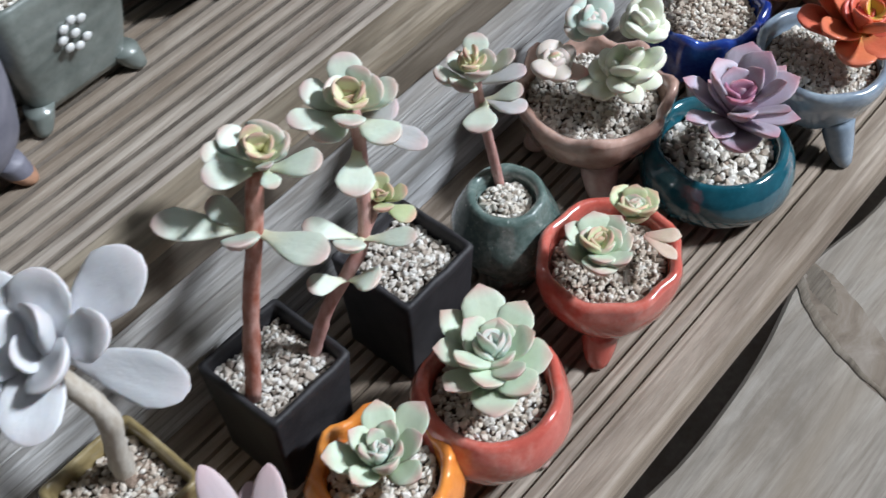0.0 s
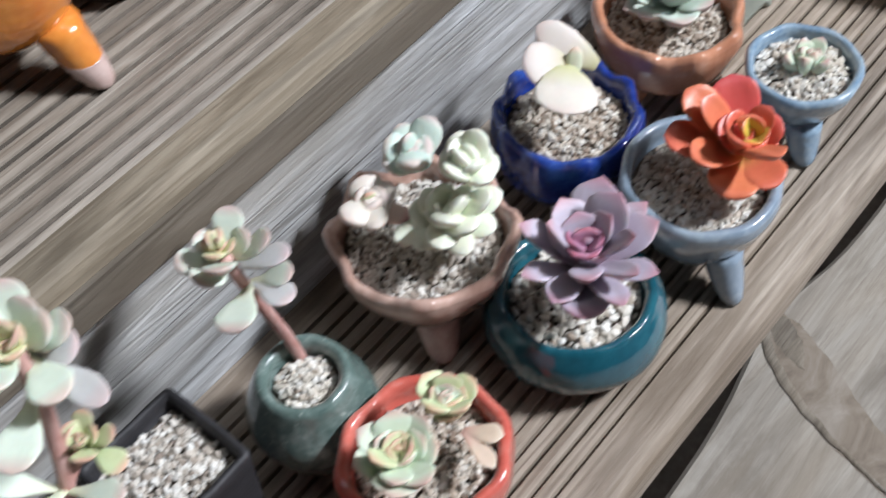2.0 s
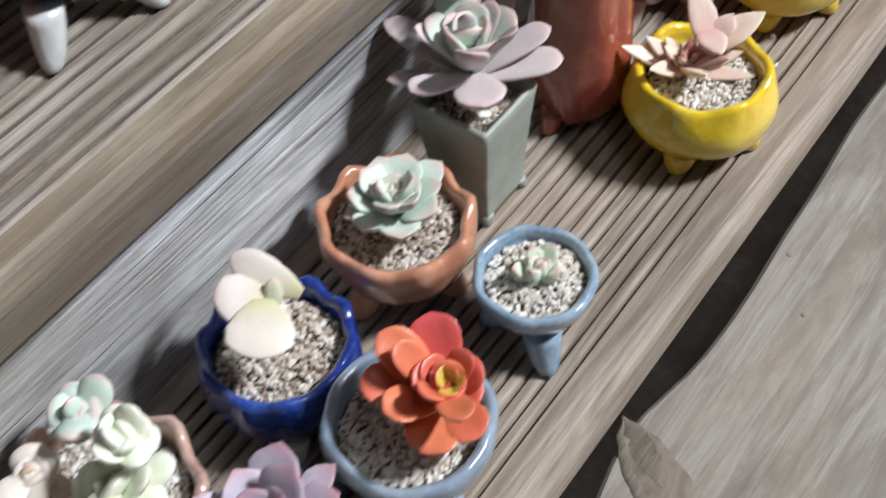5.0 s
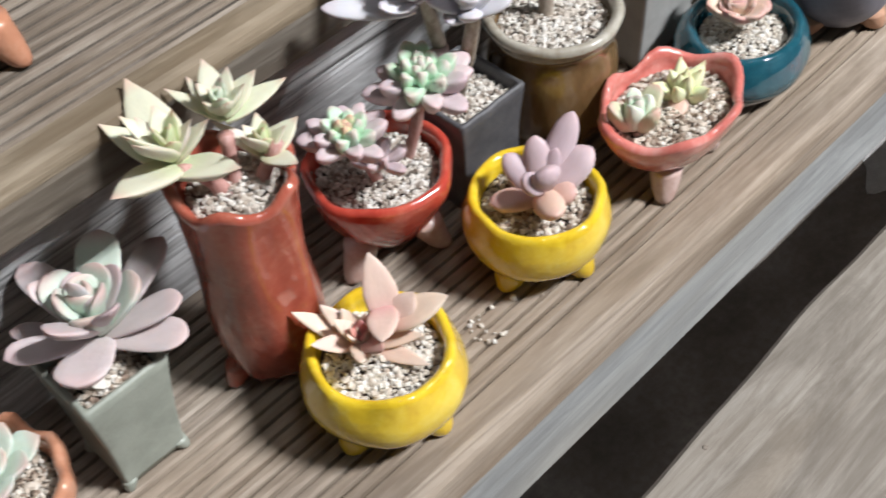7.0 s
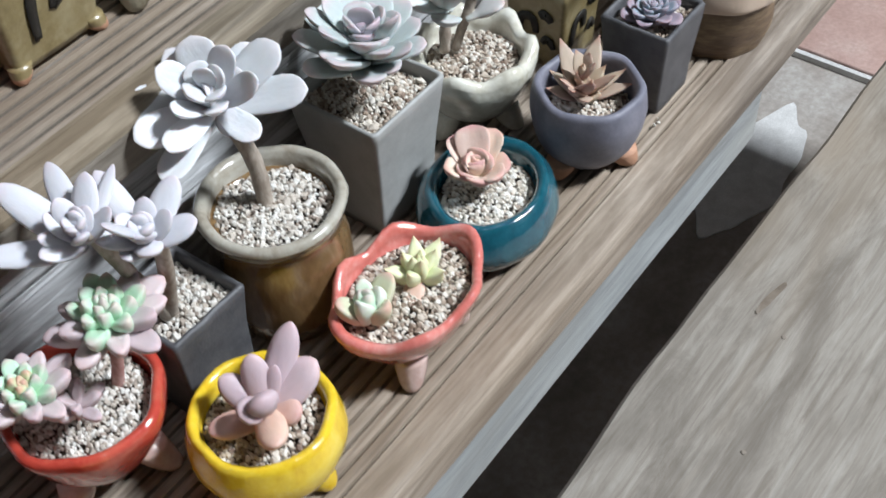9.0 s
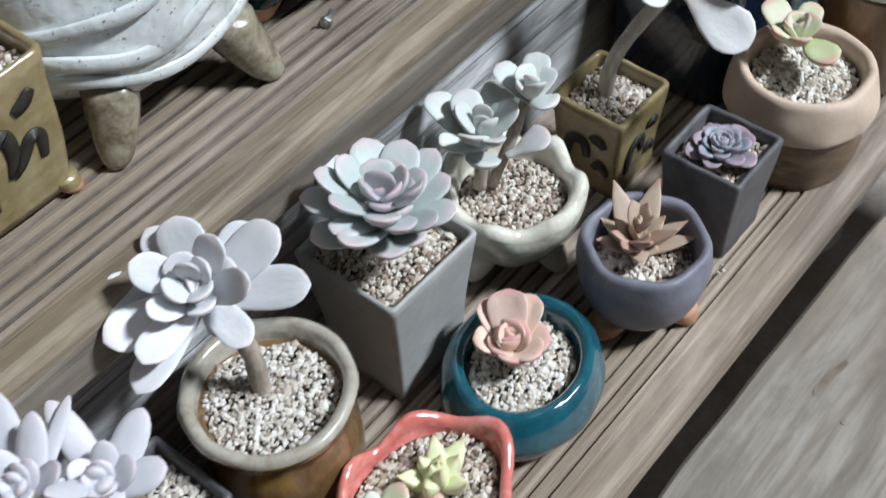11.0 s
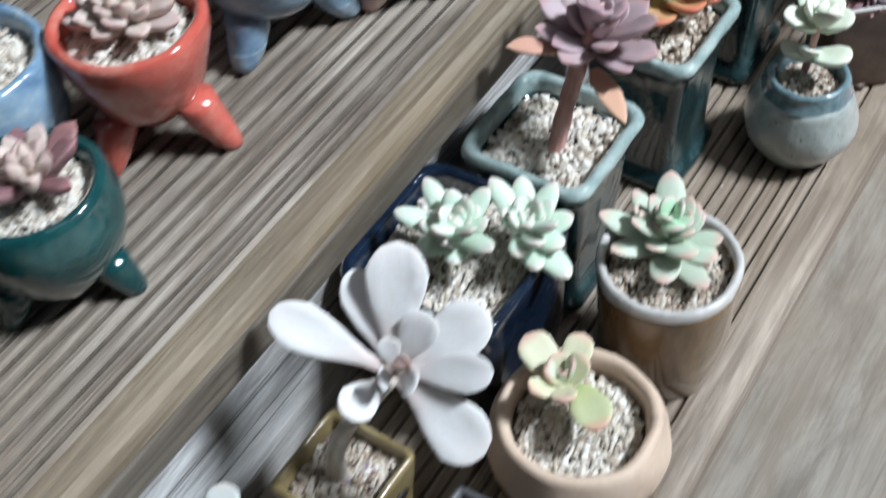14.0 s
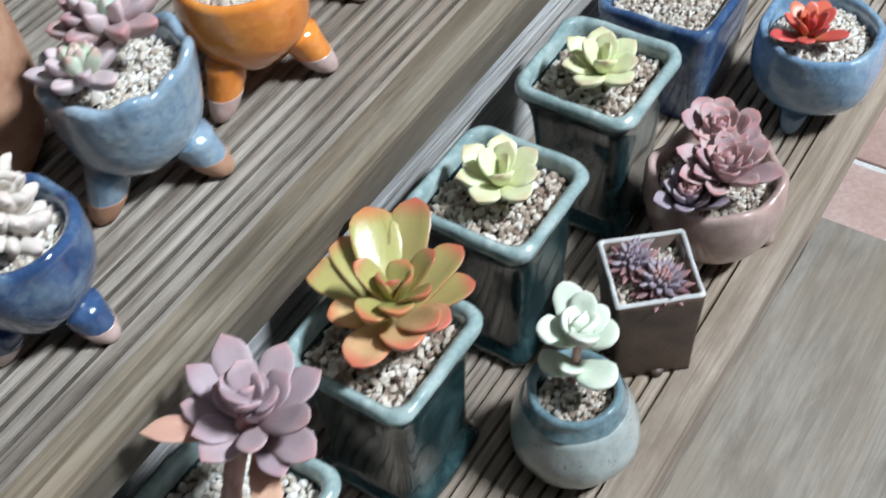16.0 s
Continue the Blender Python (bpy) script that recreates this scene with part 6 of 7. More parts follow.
rosette(p, (0.6782, 0.2082, 1.0520), "tri", ["creampink"], [(154, 18, 26.0, 8.2)], 0.0, 0.0098, wide=1.02)
stem(p, [(0.664, 0.213, 1.03), (0.655, 0.216, 1.055), (0.645, 0.218, 1.064)], 0.004, 0.003, "rosy")
stem(p, [(0.664, 0.213, 1.03), (0.668, 0.217, 1.068)], 0.003, 0.003, "rosy")
stem(p, [(0.666, 0.211, 1.03), (0.682, 0.204, 1.062)], 0.003, 0.003, "rosy")

p = plant(0.678, 0.155, 0.967, "salmon pink succulent with long leaves")
rosette(p, (0.6857, 0.1543, 0.9834), "lance", ["salmonleaf"], [(108, 34, 33.2, 13.3), (46, 28, 18.7, 11.9), (18, 20, 29.3, 13.3)], 0.5, 0.0000, thick=0.45)
rosette(p, (0.6876, 0.1588, 0.9895), "lance", ["salmonleaf"], [(-86, 29, 23.8, 12.3)], 0.5, 0.0000, thick=0.5)
rosette(p, (0.6774, 0.1625, 0.9695), "lance", ["salmonleaf"], [(162, 20, 34.3, 9.0), (144, 28, 25.9, 8.0), (128, 36, 18.9, 8.0), (-164, 34, 26.5, 8.0), (-82, 50, 28.6, 9.5), (-24, 18, 33.9, 7.6), (0, 22, 28.8, 8.0)], 0.5, 0.0097, thick=0.5, core=7)
rosette(p, (0.6774, 0.1625, 0.9695), "lance", ["salmoncore"], [(90, 72, 16.3, 6.6), (-176, 70, 14.0, 6.1), (-18, 72, 12.2, 6.1)], 0.5, 0.0097, thick=0.5)
rosette(p, (0.6774, 0.1625, 0.9695), "lance", ["peachbean"], [(-48, 55, 34.4, 8.5)], 0.5, 0.0097, thick=0.5)

p = plant(0.748, 0.214, 0.985, "green and pink rosettes on short stems")
stem(p, [(0.742, 0.220, 0.98), (0.732, 0.214, 1.01), (0.724, 0.211, 1.026)], 0.003, 0.0025, "rosy")
stem(p, [(0.760, 0.220, 0.98), (0.762, 0.212, 1.01), (0.762, 0.206, 1.035)], 0.003, 0.0025, "rosy")
head(p, (0.720, 0.210, 1.030), 0.021, 30, "bean", ["pinkleaf", "mint", "applegreen"], 0, 84, 0.5, 0.34, 0.42)
head(p, (0.734, 0.205, 1.010), 0.014, 10, "bean", ["pinkleaf"], 0, 40, 0.5, 0.34, 0.7)
head(p, (0.761, 0.204, 1.038), 0.026, 34, "bean", ["pinkleaf", "mint", "mint"], -8, 84, 0.5, 0.32, 0.42)

p = plant(0.790, 0.161, 0.967, "mauve and peach bean-leaved succulent")
rosette(p, (0.7906, 0.1614, 0.9736), "bean", ["mauvebean"], [(66, 24, 41.2, 12.9), (98, 38, 28.2, 11.9), (36, 21, 32.4, 16.1), (140, 29, 26.1, 11.9), (66, 40, 23.4, 7.3)], 0.6, 0.0094, thick=0.75, curl=0.12, cup=0.02, wide=1.12)
rosette(p, (0.7906, 0.1614, 0.9736), "bean", ["peachbean"], [(-160, 22, 26.9, 11.9), (-72, 45, 30.5, 12.9), (-12, 28, 19.1, 11.9)], 0.6, 0.0094, thick=0.75, curl=0.12, cup=0.02, wide=1.12)
rosette(p, (0.7860, 0.1560, 0.9916), "bean", ["mauvebean"], [(-62, 76, 17.0, 13.3), (-144, 37, 14.7, 11.3)], 0.6, 0.0000, thick=0.75, curl=0.12, cup=0.02, wide=1.12)

p = plant(0.790, 0.228, 0.99, "frosted lilac finger-leaved succulent")
rosette(p, (0.7666, 0.2106, 1.0711), "bean", ["lilacghost"], [(144, 18, 40.5, 11.9), (112, 12, 37.8, 9.4), (-174, 10, 39.3, 10.8), (82, 28, 27.0, 10.1), (-170, 36, 17.6, 7.6), (-142, 32, 19.5, 8.7), (122, 52, 18.6, 8.7), (56, 52, 14.6, 7.2), (70, 12, 33.7, 5.4)], 0.4, 0.0136, thick=0.5, curl=0.12, cup=0.02, wide=1.12, core=5)
rosette(p, (0.7632, 0.2052, 1.0905), "bean", ["lilacghost"], [(80, 72, 7.0, 5.4), (-166, 48, 7.0, 5.4), (-106, 39, 7.0, 5.4), (-34, 48, 7.0, 5.4), (-90, 86, 3.9, 3.9)], 0.4, 0.0018, thick=0.7, curl=0.12, cup=0.02, wide=1.12)
rosette(p, (0.7854, 0.1994, 1.0636), "bean", ["lilacghost"], [(124, 22, 34.1, 9.8), (62, 18, 27.7, 10.9), (10, 18, 21.8, 11.6), (80, 46, 16.9, 8.3), (-160, 40, 23.2, 9.4), (-74, 34, 14.4, 10.1), (-132, 24, 14.0, 8.3), (-130, 65, 31.9, 7.1)], 0.4, 0.0089, thick=0.5, curl=0.12, cup=0.02, wide=1.12, core=5)
rosette(p, (0.7824, 0.1959, 1.0760), "bean", ["lilacghost"], [(90, 72, 8.2, 6.3), (-42, 48, 8.7, 6.7), (-104, 39, 8.7, 6.7), (-172, 57, 7.8, 5.6), (-44, 86, 4.5, 4.5)], 0.4, 0.0020, thick=0.7, curl=0.12, cup=0.02, wide=1.12)
stem(p, [(0.8, 0.226, 0.985), (0.785, 0.215, 1.03), (0.767, 0.206, 1.084)], 0.004, 0.003, "grey")
stem(p, [(0.8, 0.226, 0.985), (0.795, 0.21, 1.03), (0.788, 0.196, 1.07)], 0.004, 0.003, "grey")

p = plant(0.876, 0.153, 0.967, "three little variegated rosettes")
head(p, (0.856, 0.157, 0.977), 0.022, 10, "bean", ["celadon", "pearl", "mint"], 32, 80, 0.62, 0.34, 0.6)
head(p, (0.888, 0.153, 0.976), 0.021, 12, "tri", ["lime"], 26, 76, 0.56, 0.34, 0.6)
single(p, (0.873, 0.147, 0.972), 20, 14, 0.014, 0.010, 0.008, "bean", "peachbean")

p = plant(0.864, 0.222, 1.003, "big frosted white rosette leaning from its jar")
rosette(p, (0.8617, 0.2383, 1.0574), "broad", ["ghost"], [(126, 18, 31.7, 13.6), (100, 28, 31.8, 18.7), (32, 18, 40.0, 18.7), (52, 13, 32.5, 13.1), (54, 48, 31.6, 13.6), (-2, 18, 45.1, 16.5), (-50, 22, 22.4, 13.1), (-4, 48, 37.2, 13.1), (-180, 19, 37.1, 17.8), (-152, 22, 39.9, 16.5), (156, 52, 34.5, 14.0), (-138, 52, 29.0, 12.3), (-120, 36, 39.7, 14.4), (-48, 26, 33.4, 13.1), (-120, 18, 44.4, 14.4)], 0.8, 0.0110, core=6, wide=1.02)
rosette(p, (0.8570, 0.2332, 1.0713), "broad", ["ghost"], [(120, 43, 16.7, 12.2), (38, 51, 16.3, 10.9), (-146, 52, 16.5, 12.2), (-48, 52, 16.2, 11.3), (88, 65, 16.7, 9.7), (18, 86, 7.9, 7.6)], 0.8, 0.0033, wide=1.02)
stem(p, [(0.864, 0.222, 0.998), (0.866, 0.226, 1.03), (0.859, 0.233, 1.064)], 0.0042, 0.0036, "grey")

p = plant(0.940, 0.222, 1.008, "dense blue green rosette with pink edges")
rosette(p, (0.9430, 0.2215, 1.0293), "broad", ["bluegreen"], [(142, 28, 41.0, 15.1), (104, 24, 38.9, 17.4), (74, 24, 37.2, 17.4), (50, 22, 38.0, 15.1), (24, 21, 33.0, 16.0), (-14, 22, 33.0, 14.6), (-44, 32, 35.1, 13.6), (-178, 28, 39.0, 16.0), (-152, 18, 36.2, 15.1), (-112, 33, 45.6, 16.0), (-88, 18, 28.4, 17.4), (-54, 20, 26.0, 13.6)], 0.0, 0.0160, core=18, wide=1.0)
rosette(p, (0.9406, 0.2195, 1.0385), "broad", ["bluegreen"], [(154, 48, 30.6, 13.5), (104, 48, 22.2, 15.9), (-140, 43, 35.8, 12.1), (-128, 28, 35.0, 14.5), (-70, 31, 31.4, 14.5), (-38, 49, 31.7, 13.1), (176, 40, 35.5, 14.5), (18, 54, 21.8, 12.6), (-90, 39, 32.9, 15.4), (-158, 62, 20.7, 10.3)], 0.0, 0.0117, wide=1.0)
rosette(p, (0.9390, 0.2183, 1.0518), "broad", ["bluecore"], [(72, 70, 13.9, 13.9), (-150, 52, 12.9, 10.2), (-40, 48, 15.1, 11.6), (-86, 33, 15.0, 11.6), (-86, 75, 7.4, 7.4), (-74, 47, 10.9, 7.0)], 0.0, 0.0038, wide=1.0)

p = plant(0.959, 0.167, 0.970, "blush pink cup-shaped rosette")
rosette(p, (0.9577, 0.1697, 0.9700), "broad", ["pinkcup"], [(88, 32, 26.7, 15.8), (54, 32, 26.3, 13.4), (114, 22, 26.1, 13.4), (-4, 22, 19.8, 14.3), (176, 22, 18.6, 13.4), (-144, 32, 13.6, 12.4), (-84, 26, 15.4, 13.4), (-40, 26, 18.5, 12.9), (146, 55, 11.9, 11.9), (46, 58, 13.1, 11.9), (-80, 59, 10.9, 10.9), (76, 82, 6.9, 5.9)], 0.0, 0.0094, cup=0.6, core=5)

p = plant(1.024, 0.226, 0.978, "glaucous grey rosettes on short stems")
rosette(p, (1.0197, 0.2325, 1.0086), "broad", ["glaucous"], [(136, 18, 35.8, 15.8), (114, 34, 26.5, 13.5), (68, 21, 34.2, 14.4), (-152, 26, 25.7, 11.6), (-106, 43, 35.5, 12.1), (-80, 40, 34.2, 11.6), (62, 72, 10.5, 8.4), (34, 40, 21.1, 10.2)], 0.0, 0.0117, core=4)
rosette(p, (1.0434, 0.2222, 1.0262), "broad", ["glaucous"], [(136, 22, 23.1, 11.1), (122, 50, 14.9, 10.1), (76, 22, 23.6, 11.5), (44, 24, 17.5, 10.1), (-48, 18, 15.9, 11.1), (-86, 50, 22.6, 9.2), (-166, 45, 11.9, 9.2), (-120, 78, 9.8, 6.9)], 0.0, 0.0080)
rosette(p, (1.0171, 0.2292, 1.0109), "round", ["glaucous"], [(-100, 20, 18.4, 14.2)], 0.0, 0.0000)
rosette(p, (1.0271, 0.2246, 1.0046), "spoon", ["lavender"], [(10, 14, 22.5, 15.8)], 0.0, 0.0000)
stem(p, [(1.018, 0.2333, 0.9859), (1.0197, 0.2334, 1.0035), (1.0217, 0.2355, 1.0185)], 0.0032, 0.003, "grey")
stem(p, [(1.0233, 0.2306, 0.9846), (1.0339, 0.2267, 1.0098), (1.0447, 0.2246, 1.0317)], 0.0028, 0.0026, "grey")

p = plant(1.037, 0.154, 0.972, "tan and rust pointed rosette sunk in its pot")
rosette(p, (1.0405, 0.1596, 0.9666), "tri", ["agave"], [(108, 36, 33.0, 10.5), (60, 36, 33.9, 11.4), (-10, 20, 29.8, 10.0), (6, 28, 27.9, 9.0), (-178, 24, 21.8, 10.0), (152, 32, 22.5, 9.0), (-96, 32, 28.3, 9.0), (-52, 28, 17.0, 10.0)], 0.0, 0.0125, thick=0.4, core=6)
rosette(p, (1.0405, 0.1596, 0.9666), "tri", ["agavered"], [(-122, 40, 24.9, 10.0), (-88, 47, 32.3, 9.5), (-28, 42, 26.6, 9.0), (-160, 45, 21.5, 8.6)], 0.0, 0.0125, thick=0.4)
rosette(p, (1.0408, 0.1592, 0.9821), "tri", ["agave"], [(124, 60, 15.4, 9.0), (44, 62, 13.7, 9.0), (-146, 66, 8.0, 7.5), (-46, 56, 15.2, 8.0), (6, 83, 7.7, 5.7)], 0.0, 0.0050, thick=0.4)

p = plant(1.102, 0.153, 0.985, "small steel blue rosette with plum outer leaves")
head(p, (1.102, 0.153, 0.989), 0.0185, 34, "broad", ["plum", "steel", "steel", "steel"], 8, 84, 0.68, 0.2, 0.4, 0, 0, 0, 0.5, 0.5)

p = plant(1.174, 0.150, 0.986, "small celadon rosette with blushing tips")
rosette(p, (1.1819, 0.1594, 0.9952), "broad", ["celadon", "palegreen"], [(118, 22, 27.0, 14.1), (54, 22, 24.4, 11.2), (106, 52, 14.2, 9.8), (-148, 36, 24.0, 10.3), (-102, 36, 22.9, 10.3), (-6, 65, 13.9, 8.0), (-122, 73, 7.0, 7.0), (-172, 50, 14.6, 8.9)], 0.0, 0.0088, thick=0.45, core=3)
rosette(p, (1.1836, 0.1523, 1.0017), "round", ["applegreen"], [(-86, 10, 27.2, 14.6)], 0.0, 0.0000, thick=0.5)

p = plant(1.113, 0.226, 0.984, "tall powder white plant with broad spreading leaves")
rosette(p, (1.1253, 0.1999, 1.0527), "spoon", ["whitebroad"], [(144, 4, 49.8, 16.0), (102, 8, 41.2, 13.6), (78, 14, 50.5, 20.2), (48, 18, 28.7, 13.2), (22, 8, 42.6, 18.1), (-10, 16, 39.0, 13.2), (-50, 4, 45.0, 20.2), (-148, 22, 26.2, 13.2)], 1.0, 0.0115, cup=0.5, curl=0.9)
rosette(p, (1.1188, 0.1924, 1.0657), "spoon", ["whitebroad"], [(94, 21, 15.6, 7.8), (-34, 30, 12.0, 9.8), (-176, 30, 9.2, 8.2)], 1.0, 0.0026, cup=0.5, curl=0.9)
rosette(p, (1.1188, 0.1924, 1.0657), "spoon", ["beige"], [(40, 55, 15.6, 6.5), (66, 66, 15.4, 5.3)], 1.0, 0.0026, cup=0.5, curl=0.9)
stem(p, [(1.106, 0.221, 0.98), (1.1072, 0.2216, 1.0009), (1.1134, 0.2152, 1.0225), (1.1185, 0.1952, 1.0606)], 0.004, 0.0036, "pale")

p = plant(1.222, 0.222, 0.994, "two frosted mint rosettes side by side")
rosette(p, (1.2095, 0.2263, 1.0280), "bean", ["mintfrost"], [(112, 22, 27.9, 10.1), (90, 46, 18.4, 10.1), (32, 36, 23.4, 10.1), (152, 13, 29.1, 10.1), (-156, 14, 22.1, 11.1), (156, 58, 14.6, 10.1), (-132, 52, 26.6, 10.6), (-62, 31, 28.0, 11.1), (-118, 40, 20.7, 11.1), (-102, 16, 19.7, 11.1), (-24, 38, 17.7, 10.1), (32, 60, 16.4, 10.1), (168, 26, 17.9, 9.6), (-78, 53, 28.9, 9.6), (-86, 78, 9.1, 9.1), (34, 74, 11.7, 8.2)], 0.25, 0.0083, thick=0.6, curl=0.12, cup=0.02, wide=1.02, core=12)
rosette(p, (1.2259, 0.2013, 1.0260), "bean", ["mintfrost"], [(118, 26, 28.2, 10.6), (86, 26, 24.2, 11.0), (42, 30, 23.6, 10.6), (-4, 22, 21.4, 11.5), (-66, 8, 30.0, 12.5), (-56, 26, 22.4, 12.5), (-114, 30, 24.0, 11.0), (-92, 16, 23.9, 10.6), (-176, 56, 15.4, 10.1), (18, 66, 15.7, 10.1), (-102, 58, 14.7, 10.1), (-64, 53, 29.7, 10.1), (110, 56, 15.4, 9.6), (-90, 42, 26.3, 10.6), (-54, 79, 8.4, 8.2)], 0.25, 0.0086, thick=0.6, curl=0.12, cup=0.02, wide=1.02, core=12)
stem(p, [(1.216, 0.23, 0.985), (1.209, 0.221, 1.028)], 0.0035, 0.003, "pale")
stem(p, [(1.232, 0.214, 0.985), (1.227, 0.201, 1.03)], 0.0035, 0.003, "pale")

p = plant(1.259, 0.152, 1.003, "sage green rosette with pink-tipped lower leaves")
rosette(p, (1.2664, 0.1533, 1.0022), "bean", ["sagepink"], [(74, 32, 31.4, 14.3), (114, 26, 28.3, 10.3), (150, 18, 33.8, 12.8), (-164, 22, 32.2, 12.8), (-166, 46, 29.0, 10.3), (-112, 18, 32.4, 13.8), (-80, 14, 35.0, 12.8), (-52, 18, 26.0, 13.8), (-24, 20, 24.7, 11.8), (14, 32, 20.3, 11.3), (122, 52, 20.6, 10.3), (34, 46, 20.5, 10.3), (-88, 34, 30.4, 13.8), (-134, 34, 22.3, 11.3), (142, 38, 21.9, 10.3)], 0.0, 0.0140, thick=0.42, curl=0.12, cup=0.02, wide=1.02, core=12)
rosette(p, (1.2639, 0.1525, 1.0211), "bean", ["mint"], [(114, 68, 12.1, 9.7), (-14, 65, 12.7, 9.7), (-96, 36, 13.9, 10.7), (-52, 32, 12.7, 10.2), (-134, 52, 12.7, 9.7), (-78, 68, 6.8, 6.8)], 0.0, 0.0040, thick=0.45, curl=0.12, cup=0.02, wide=1.02)

p = plant(1.286, 0.221, 1.022, "mauve layered succulent on a rosy stem")
rosette(p, (1.3017, 0.2097, 1.0663), "pointed", ["mauve"], [(106, 32, 33.6, 12.5), (56, 28, 29.8, 11.7), (18, 22, 29.7, 13.4), (140, 28, 32.4, 10.5), (164, 18, 28.7, 12.5), (-46, 36, 37.8, 12.5), (-52, 18, 34.6, 12.5), (-76, 14, 30.4, 10.5), (-138, 18, 28.0, 12.5), (-160, 24, 26.0, 10.5)], 0.0, 0.0142, thick=0.4, core=8)
rosette(p, (1.3017, 0.2097, 1.0663), "pointed", ["mauve"], [(-92, 32, 29.4, 9.7)], 0.0, 0.0142, thick=0.4)
rosette(p, (1.3017, 0.2097, 1.0663), "pointed", ["mauveorange"], [(-178, 13, 41.6, 10.9)], 0.0, 0.0142, thick=0.4)
rosette(p, (1.3014, 0.2088, 1.0823), "pointed", ["mauve"], [(110, 60, 16.3, 10.4), (28, 54, 11.5, 10.8), (-100, 42, 15.4, 10.4), (-132, 48, 16.4, 11.2), (-42, 35, 16.9, 10.4), (162, 48, 15.6, 10.0), (-74, 75, 6.8, 6.8)], 0.0, 0.0059, thick=0.4)
rosette(p, (1.2965, 0.2072, 1.0613), "lance", ["mauveorange"], [(-86, 5, 40.4, 10.1)], 0.0, 0.0000)
stem(p, [(1.277, 0.218, 1.015), (1.2877, 0.2148, 1.0521), (1.2997, 0.21, 1.0836)], 0.0042, 0.0034, "rosy")

p = plant(1.378, 0.216, 1.022, "olive green and orange rosette with red rims")
rosette(p, (1.3861, 0.2126, 1.0316), "broad", ["fire"], [(96, 24, 50.4, 23.9), (68, 24, 53.2, 21.0), (118, 18, 44.9, 17.7), (32, 18, 41.5, 18.6), (6, 14, 36.9, 17.2), (140, 14, 44.8, 18.6)], 0.0, 0.0042, cup=0.6, wide=0.92)
rosette(p, (1.3861, 0.2126, 1.0316), "broad", ["fireout"], [(-56, 32, 33.4, 17.7), (-122, 20, 40.7, 20.5), (-36, 20, 29.0, 17.2), (-178, 20, 30.0, 16.7), (-86, 26, 33.6, 20.5)], 0.0, 0.0042, cup=0.6, wide=0.92)
rosette(p, (1.3866, 0.2122, 1.0405), "broad", ["fire"], [(150, 50, 26.1, 13.2), (52, 46, 19.3, 14.1), (20, 41, 29.3, 12.7), (-128, 34, 28.7, 17.4), (-48, 44, 29.1, 13.2), (-172, 70, 19.0, 10.8), (-84, 78, 16.1, 9.4), (-24, 61, 20.9, 10.8), (-90, 40, 29.3, 16.5)], 0.0, 0.0042, cup=0.6, wide=0.92)

for cx, cy in ((1.476, 0.216), (1.565, 0.211)):
    p = plant(cx, cy, 1.02, "lime yellow rosette with dark specks")
    rosette(p, (cx, cy, 1.026), "pointed", ["lime"], [(20, 28, 24, 13), (75, 34, 24, 13), (130, 30, 25, 13), (180, 26, 23, 12), (232, 24, 25, 14), (290, 24, 26, 14), (335, 30, 22, 12), (50, 56, 20, 11), (150, 58, 20, 11), (270, 52, 18, 11), (5, 70, 16, 8)], 0.0, 0.007, 0.42, 0.3, 0.4, 1.1)

p = plant(1.428, 0.151, 0.98, "small pearl green rosettes on a stem")
rosette(p, (1.4296, 0.1495, 1.0073), "round", ["pearl"], [(96, 28, 25.3, 12.1), (64, 40, 19.8, 10.7), (26, 26, 17.9, 10.7), (-22, 18, 18.5, 13.1), (168, 18, 20.6, 13.1), (146, 46, 14.2, 11.6), (-100, 43, 27.7, 11.6), (-46, 52, 13.7, 10.2), (-64, 76, 10.4, 8.7)], 0.0, 0.0091, thick=0.5, core=3)
rosette(p, (1.4267, 0.1501, 0.9933), "round", ["pearl"], [(-176, 18, 18.1, 13.6), (-58, 18, 25.1, 14.6), (-120, 40, 19.6, 10.1)], 0.0, 0.0000, thick=0.45)
stem(p, [(1.424, 0.151, 0.975), (1.427, 0.15, 0.998), (1.428, 0.149, 1.014)], 0.002, 0.002, "rosy")

p = plant(1.489, 0.147, 0.986, "two tight burgundy rosettes of tiny leaves")
head(p, (1.494, 0.156, 0.990), 0.0150, 60, "lance", ["burgundy", "plum", "plum"], -5, 84, 0.34, 0.24, 0.55)
head(p, (1.488, 0.138, 0.991), 0.0165, 60, "lance", ["burgundy", "plum", "dustyrose"], -5, 84, 0.34, 0.24, 0.55)

p = plant(1.562, 0.144, 0.978, "dusty rose rosettes crowding their pot")
head(p, (1.560, 0.140, 0.997), 0.031, 34, "pointed", ["dustyrose"], 22, 84, 0.50, 0.11, 0.40, 0, 0, 0, 0.8, 0.8)
head(p, (1.541, 0.149, 0.991), 0.023, 26, "pointed", ["plum", "dustyrose"], 28, 86, 0.54, 0.12, 0.42, 0, 0, 0, 0.8, 0.7)
head(p, (1.580, 0.152, 0.997), 0.027, 22, "broad", ["dustyrose"], 28, 86, 0.62, 0.12, 0.42, 0, 0, 50, 0.8, 0.7)

p = plant(1.690, 0.145, 0.98, "small scarlet rosette in a blue pot")
head(p, (1.685, 0.146, 0.992), 0.026, 16, "round", ["red"], 12, 78, 0.5, 0.14, 0.4)

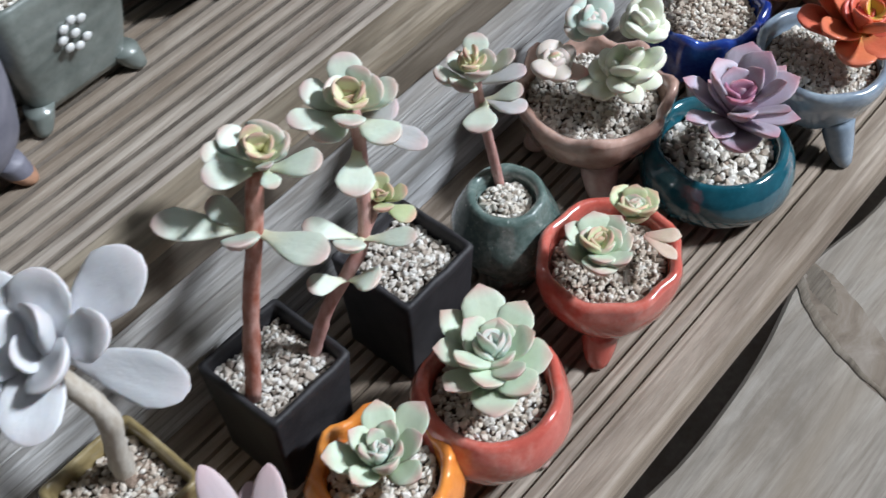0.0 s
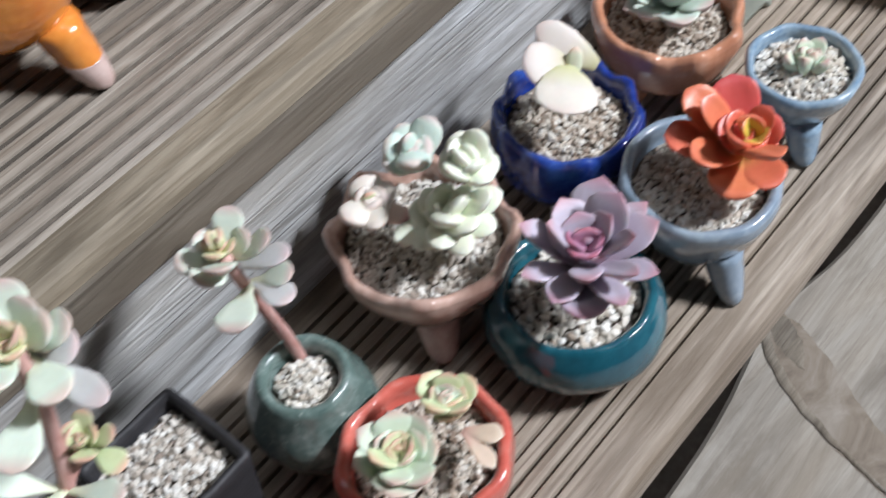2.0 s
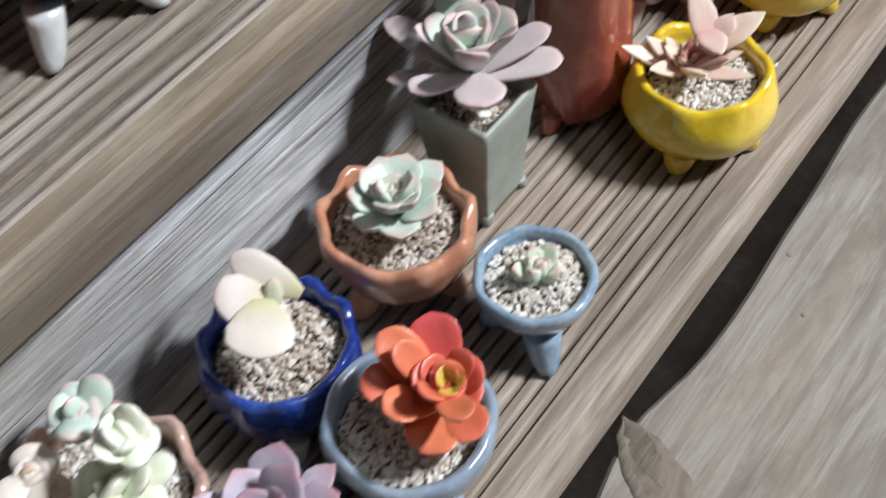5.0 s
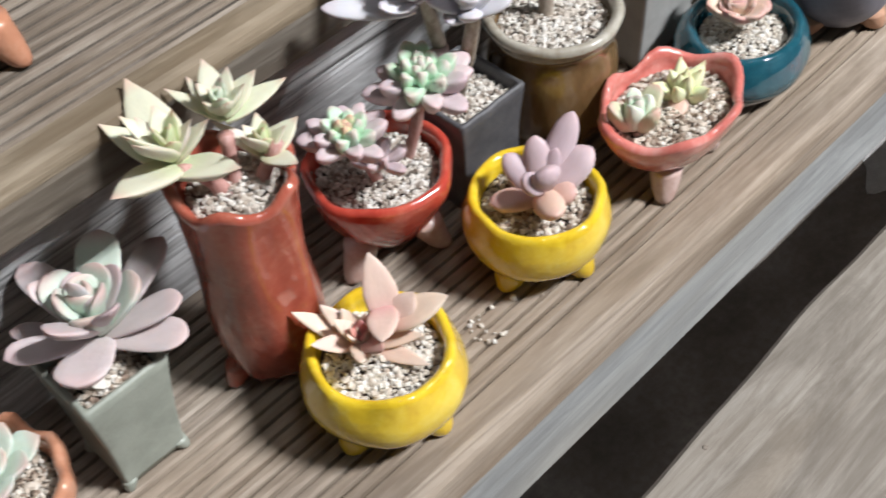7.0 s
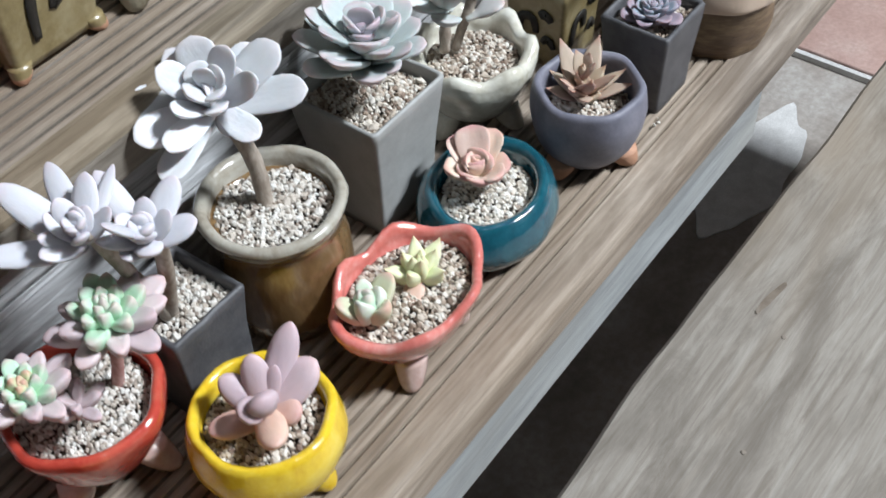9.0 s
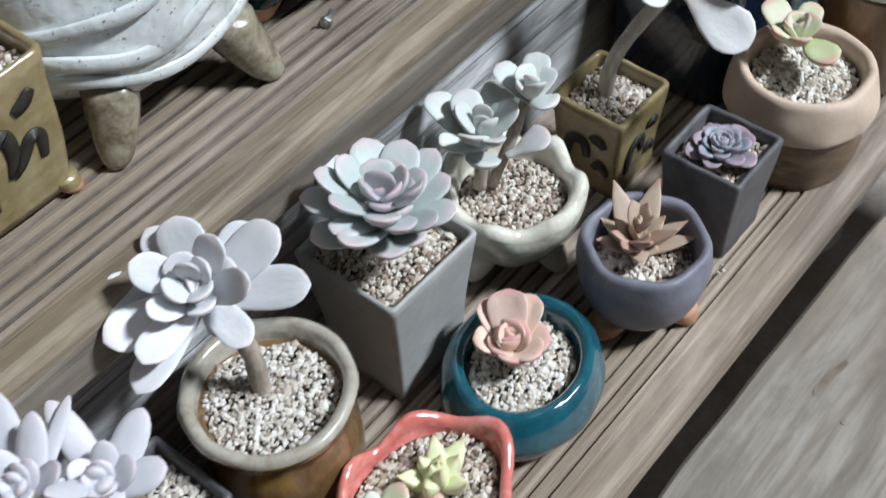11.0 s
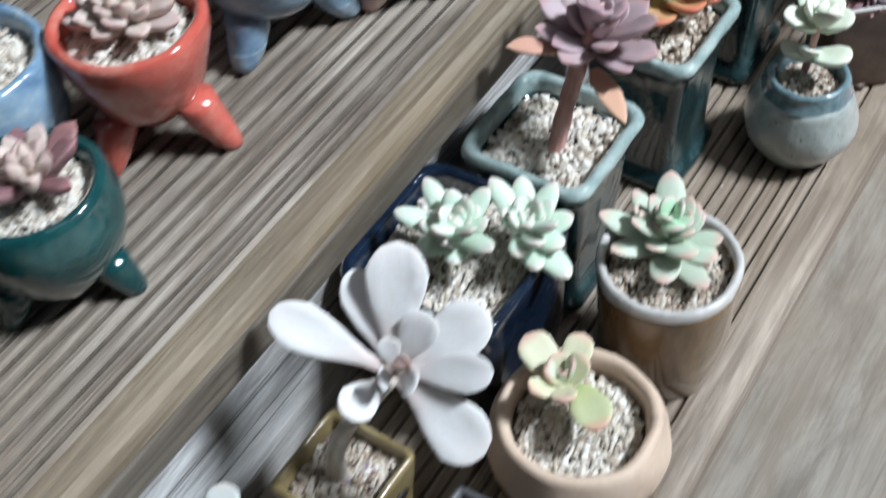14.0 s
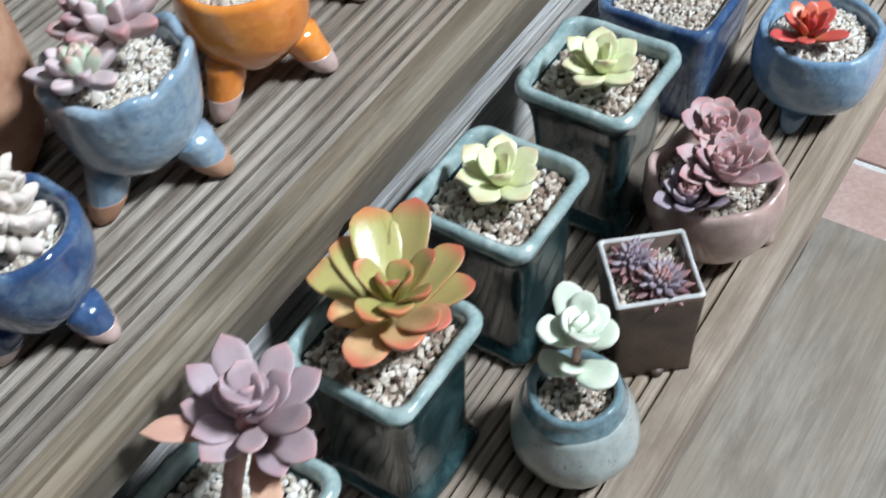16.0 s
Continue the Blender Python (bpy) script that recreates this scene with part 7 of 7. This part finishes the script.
# ---- plants on the upper step ----
p = plant(0.104, 0.322, 1.128, "white narrow-leaved succulent rosette")
head(p, (0.104, 0.322, 1.142), 0.034, 10, "lance", ["ghost"], 0, 60, 0.35, 0.15, 0.5)
p = plant(0.838, 0.324, 1.134, "soft pink rosette in ochre pot")
head(p, (0.834, 0.324, 1.150), 0.030, 22, "bean", ["pinkleaf", "lilacghost"], 5, 78, 0.45, 0.24, 0.45)
p = plant(0.995, 0.318, 1.124, "grey mauve bean-leaved succulent")
stem(p, [(1.004, 0.318, 1.122), (0.992, 0.316, 1.14)], 0.0025, 0.0025, "redbrown")
head(p, (0.984, 0.316, 1.146), 0.023, 26, "bean", ["mauvebean", "lavender"], 0, 80, 0.45, 0.32, 0.5)
p = plant(1.090, 0.318, 1.12, "wine red rosette with pale heart")
head(p, (1.090, 0.317, 1.130), 0.024, 20, "pointed", ["burgundy", "beige", "beige"], 8, 75, 0.42, 0.24, 0.5)
p = plant(1.166, 0.337, 1.128, "beige pink closed rosette like a pine cone")
head(p, (1.166, 0.337, 1.138), 0.024, 42, "pointed", ["beige"], 8, 84, 0.5, 0.2, 0.55)
p = plant(1.245, 0.337, 1.126, "pale pink round-leaved succulent")
stem(p, [(1.245, 0.337, 1.122), (1.243, 0.332, 1.16)], 0.0025, 0.002, "redbrown")
head(p, (1.243, 0.330, 1.164), 0.022, 9, "round", ["pinkleaf"], 0, 60, 0.7, 0.22, 0.7)
single(p, (1.250, 0.322, 1.130), -60, 6, 0.022, 0.018, 0.006, "round", "pinkleaf")
p = plant(1.293, 0.308, 1.12, "upright cluster of cream bean leaves")
for k in range(6):
    head(p, (1.295 + 0.001 * k, 0.304, 1.127 + 0.0052 * k), 0.0185 - 0.0016 * k, 15, "bean", ["whitebean"], 4, 44 if k < 5 else 82, 0.42, 0.36, 0.8, 0, 0, 31 * k, 0.1, 0.0)
p = plant(1.370, 0.327, 1.128, "green and plum rosettes in blue pot")
head(p, (1.382, 0.326, 1.150), 0.025, 30, "bean", ["dustyrose", "pinkleaf", "mint"], 5, 80, 0.46, 0.3, 0.45)
head(p, (1.359, 0.321, 1.144), 0.020, 20, "bean", ["pinkleaf", "palegreen"], 5, 78, 0.5, 0.3, 0.5)

for az, off in ((0, (0, -0.0206, 0.030)), (-90, (-0.0206, 0, 0.030))):
    face = Matrix.Translation(off) @ pose(0, 0, 0, 93.9, 0, 0) if az == 0 else Matrix.Translation(off) @ pose(0, 0, 0, 93.9, 0, -90)
    stroke(ochre, [(-0.012, -0.014), (-0.009, 0.002), (-0.001, 0.004), (0.001, -0.006)], 0.0030, face)
    stroke(ochre, [(0.004, 0.008), (0.008, 0.010), (0.012, 0.006)], 0.0034, face)
    stroke(ochre, [(0.005, -0.012), (0.009, -0.008), (0.013, -0.014)], 0.0026, face)

bolt = tagged(new("bolt"), "small dark metal bolt lying on the upper board", "bolt")
bolt.scale = (0.75, 0.75, 0.75)
bolt.location = (0.990, 0.291, UP + 0.0028)
bolt.rotation_euler.z = radians(25)
part("shank", lathe(round_shape(10), [(0.0018, -0.005), (0.0019, 0.0), (0.0018, 0.007)]), METAL, bolt, "", True, pose(0, 0, 0, 0, 90, 0))
part("nut", lathe(round_shape(6), [(0.0036, -0.0015), (0.0038, 0.0), (0.0036, 0.0015)]), METAL, bolt, "", False, pose(-0.003, 0, 0, 0, 90, 0))

husk = plant(1.112, 0.214, 0.984, "dry purplish husk leaf on the gravel", "dead leaf")
single(husk, (1.118, 0.212, 0.9845), 150, 4, 0.020, 0.008, 0.004, "lance", "plum", 0, 0.2, 0.2)

# ---- loose stones on the boards ----
spots = [(0.735 + 0.012 * math.sin(3.1 * k), 0.148 + 0.008 * math.cos(1.7 * k), 0.001) for k in range(14)] + [(0.759, 0.151, 0.001), (0.748, 0.155, 0.001), (0.77, 0.142, 0.001), (1.081, 0.132, 0.001), (1.084, 0.134, 0.001), (1.078, 0.133, 0.001), (0.27, 0.198, 0.001), (1.372, 0.168, 0.001)]
gravel(spots, 0.0011, GRAVEL_PALE, "few spilled gravel crumbs on the deck board", (0, 0, LOW))
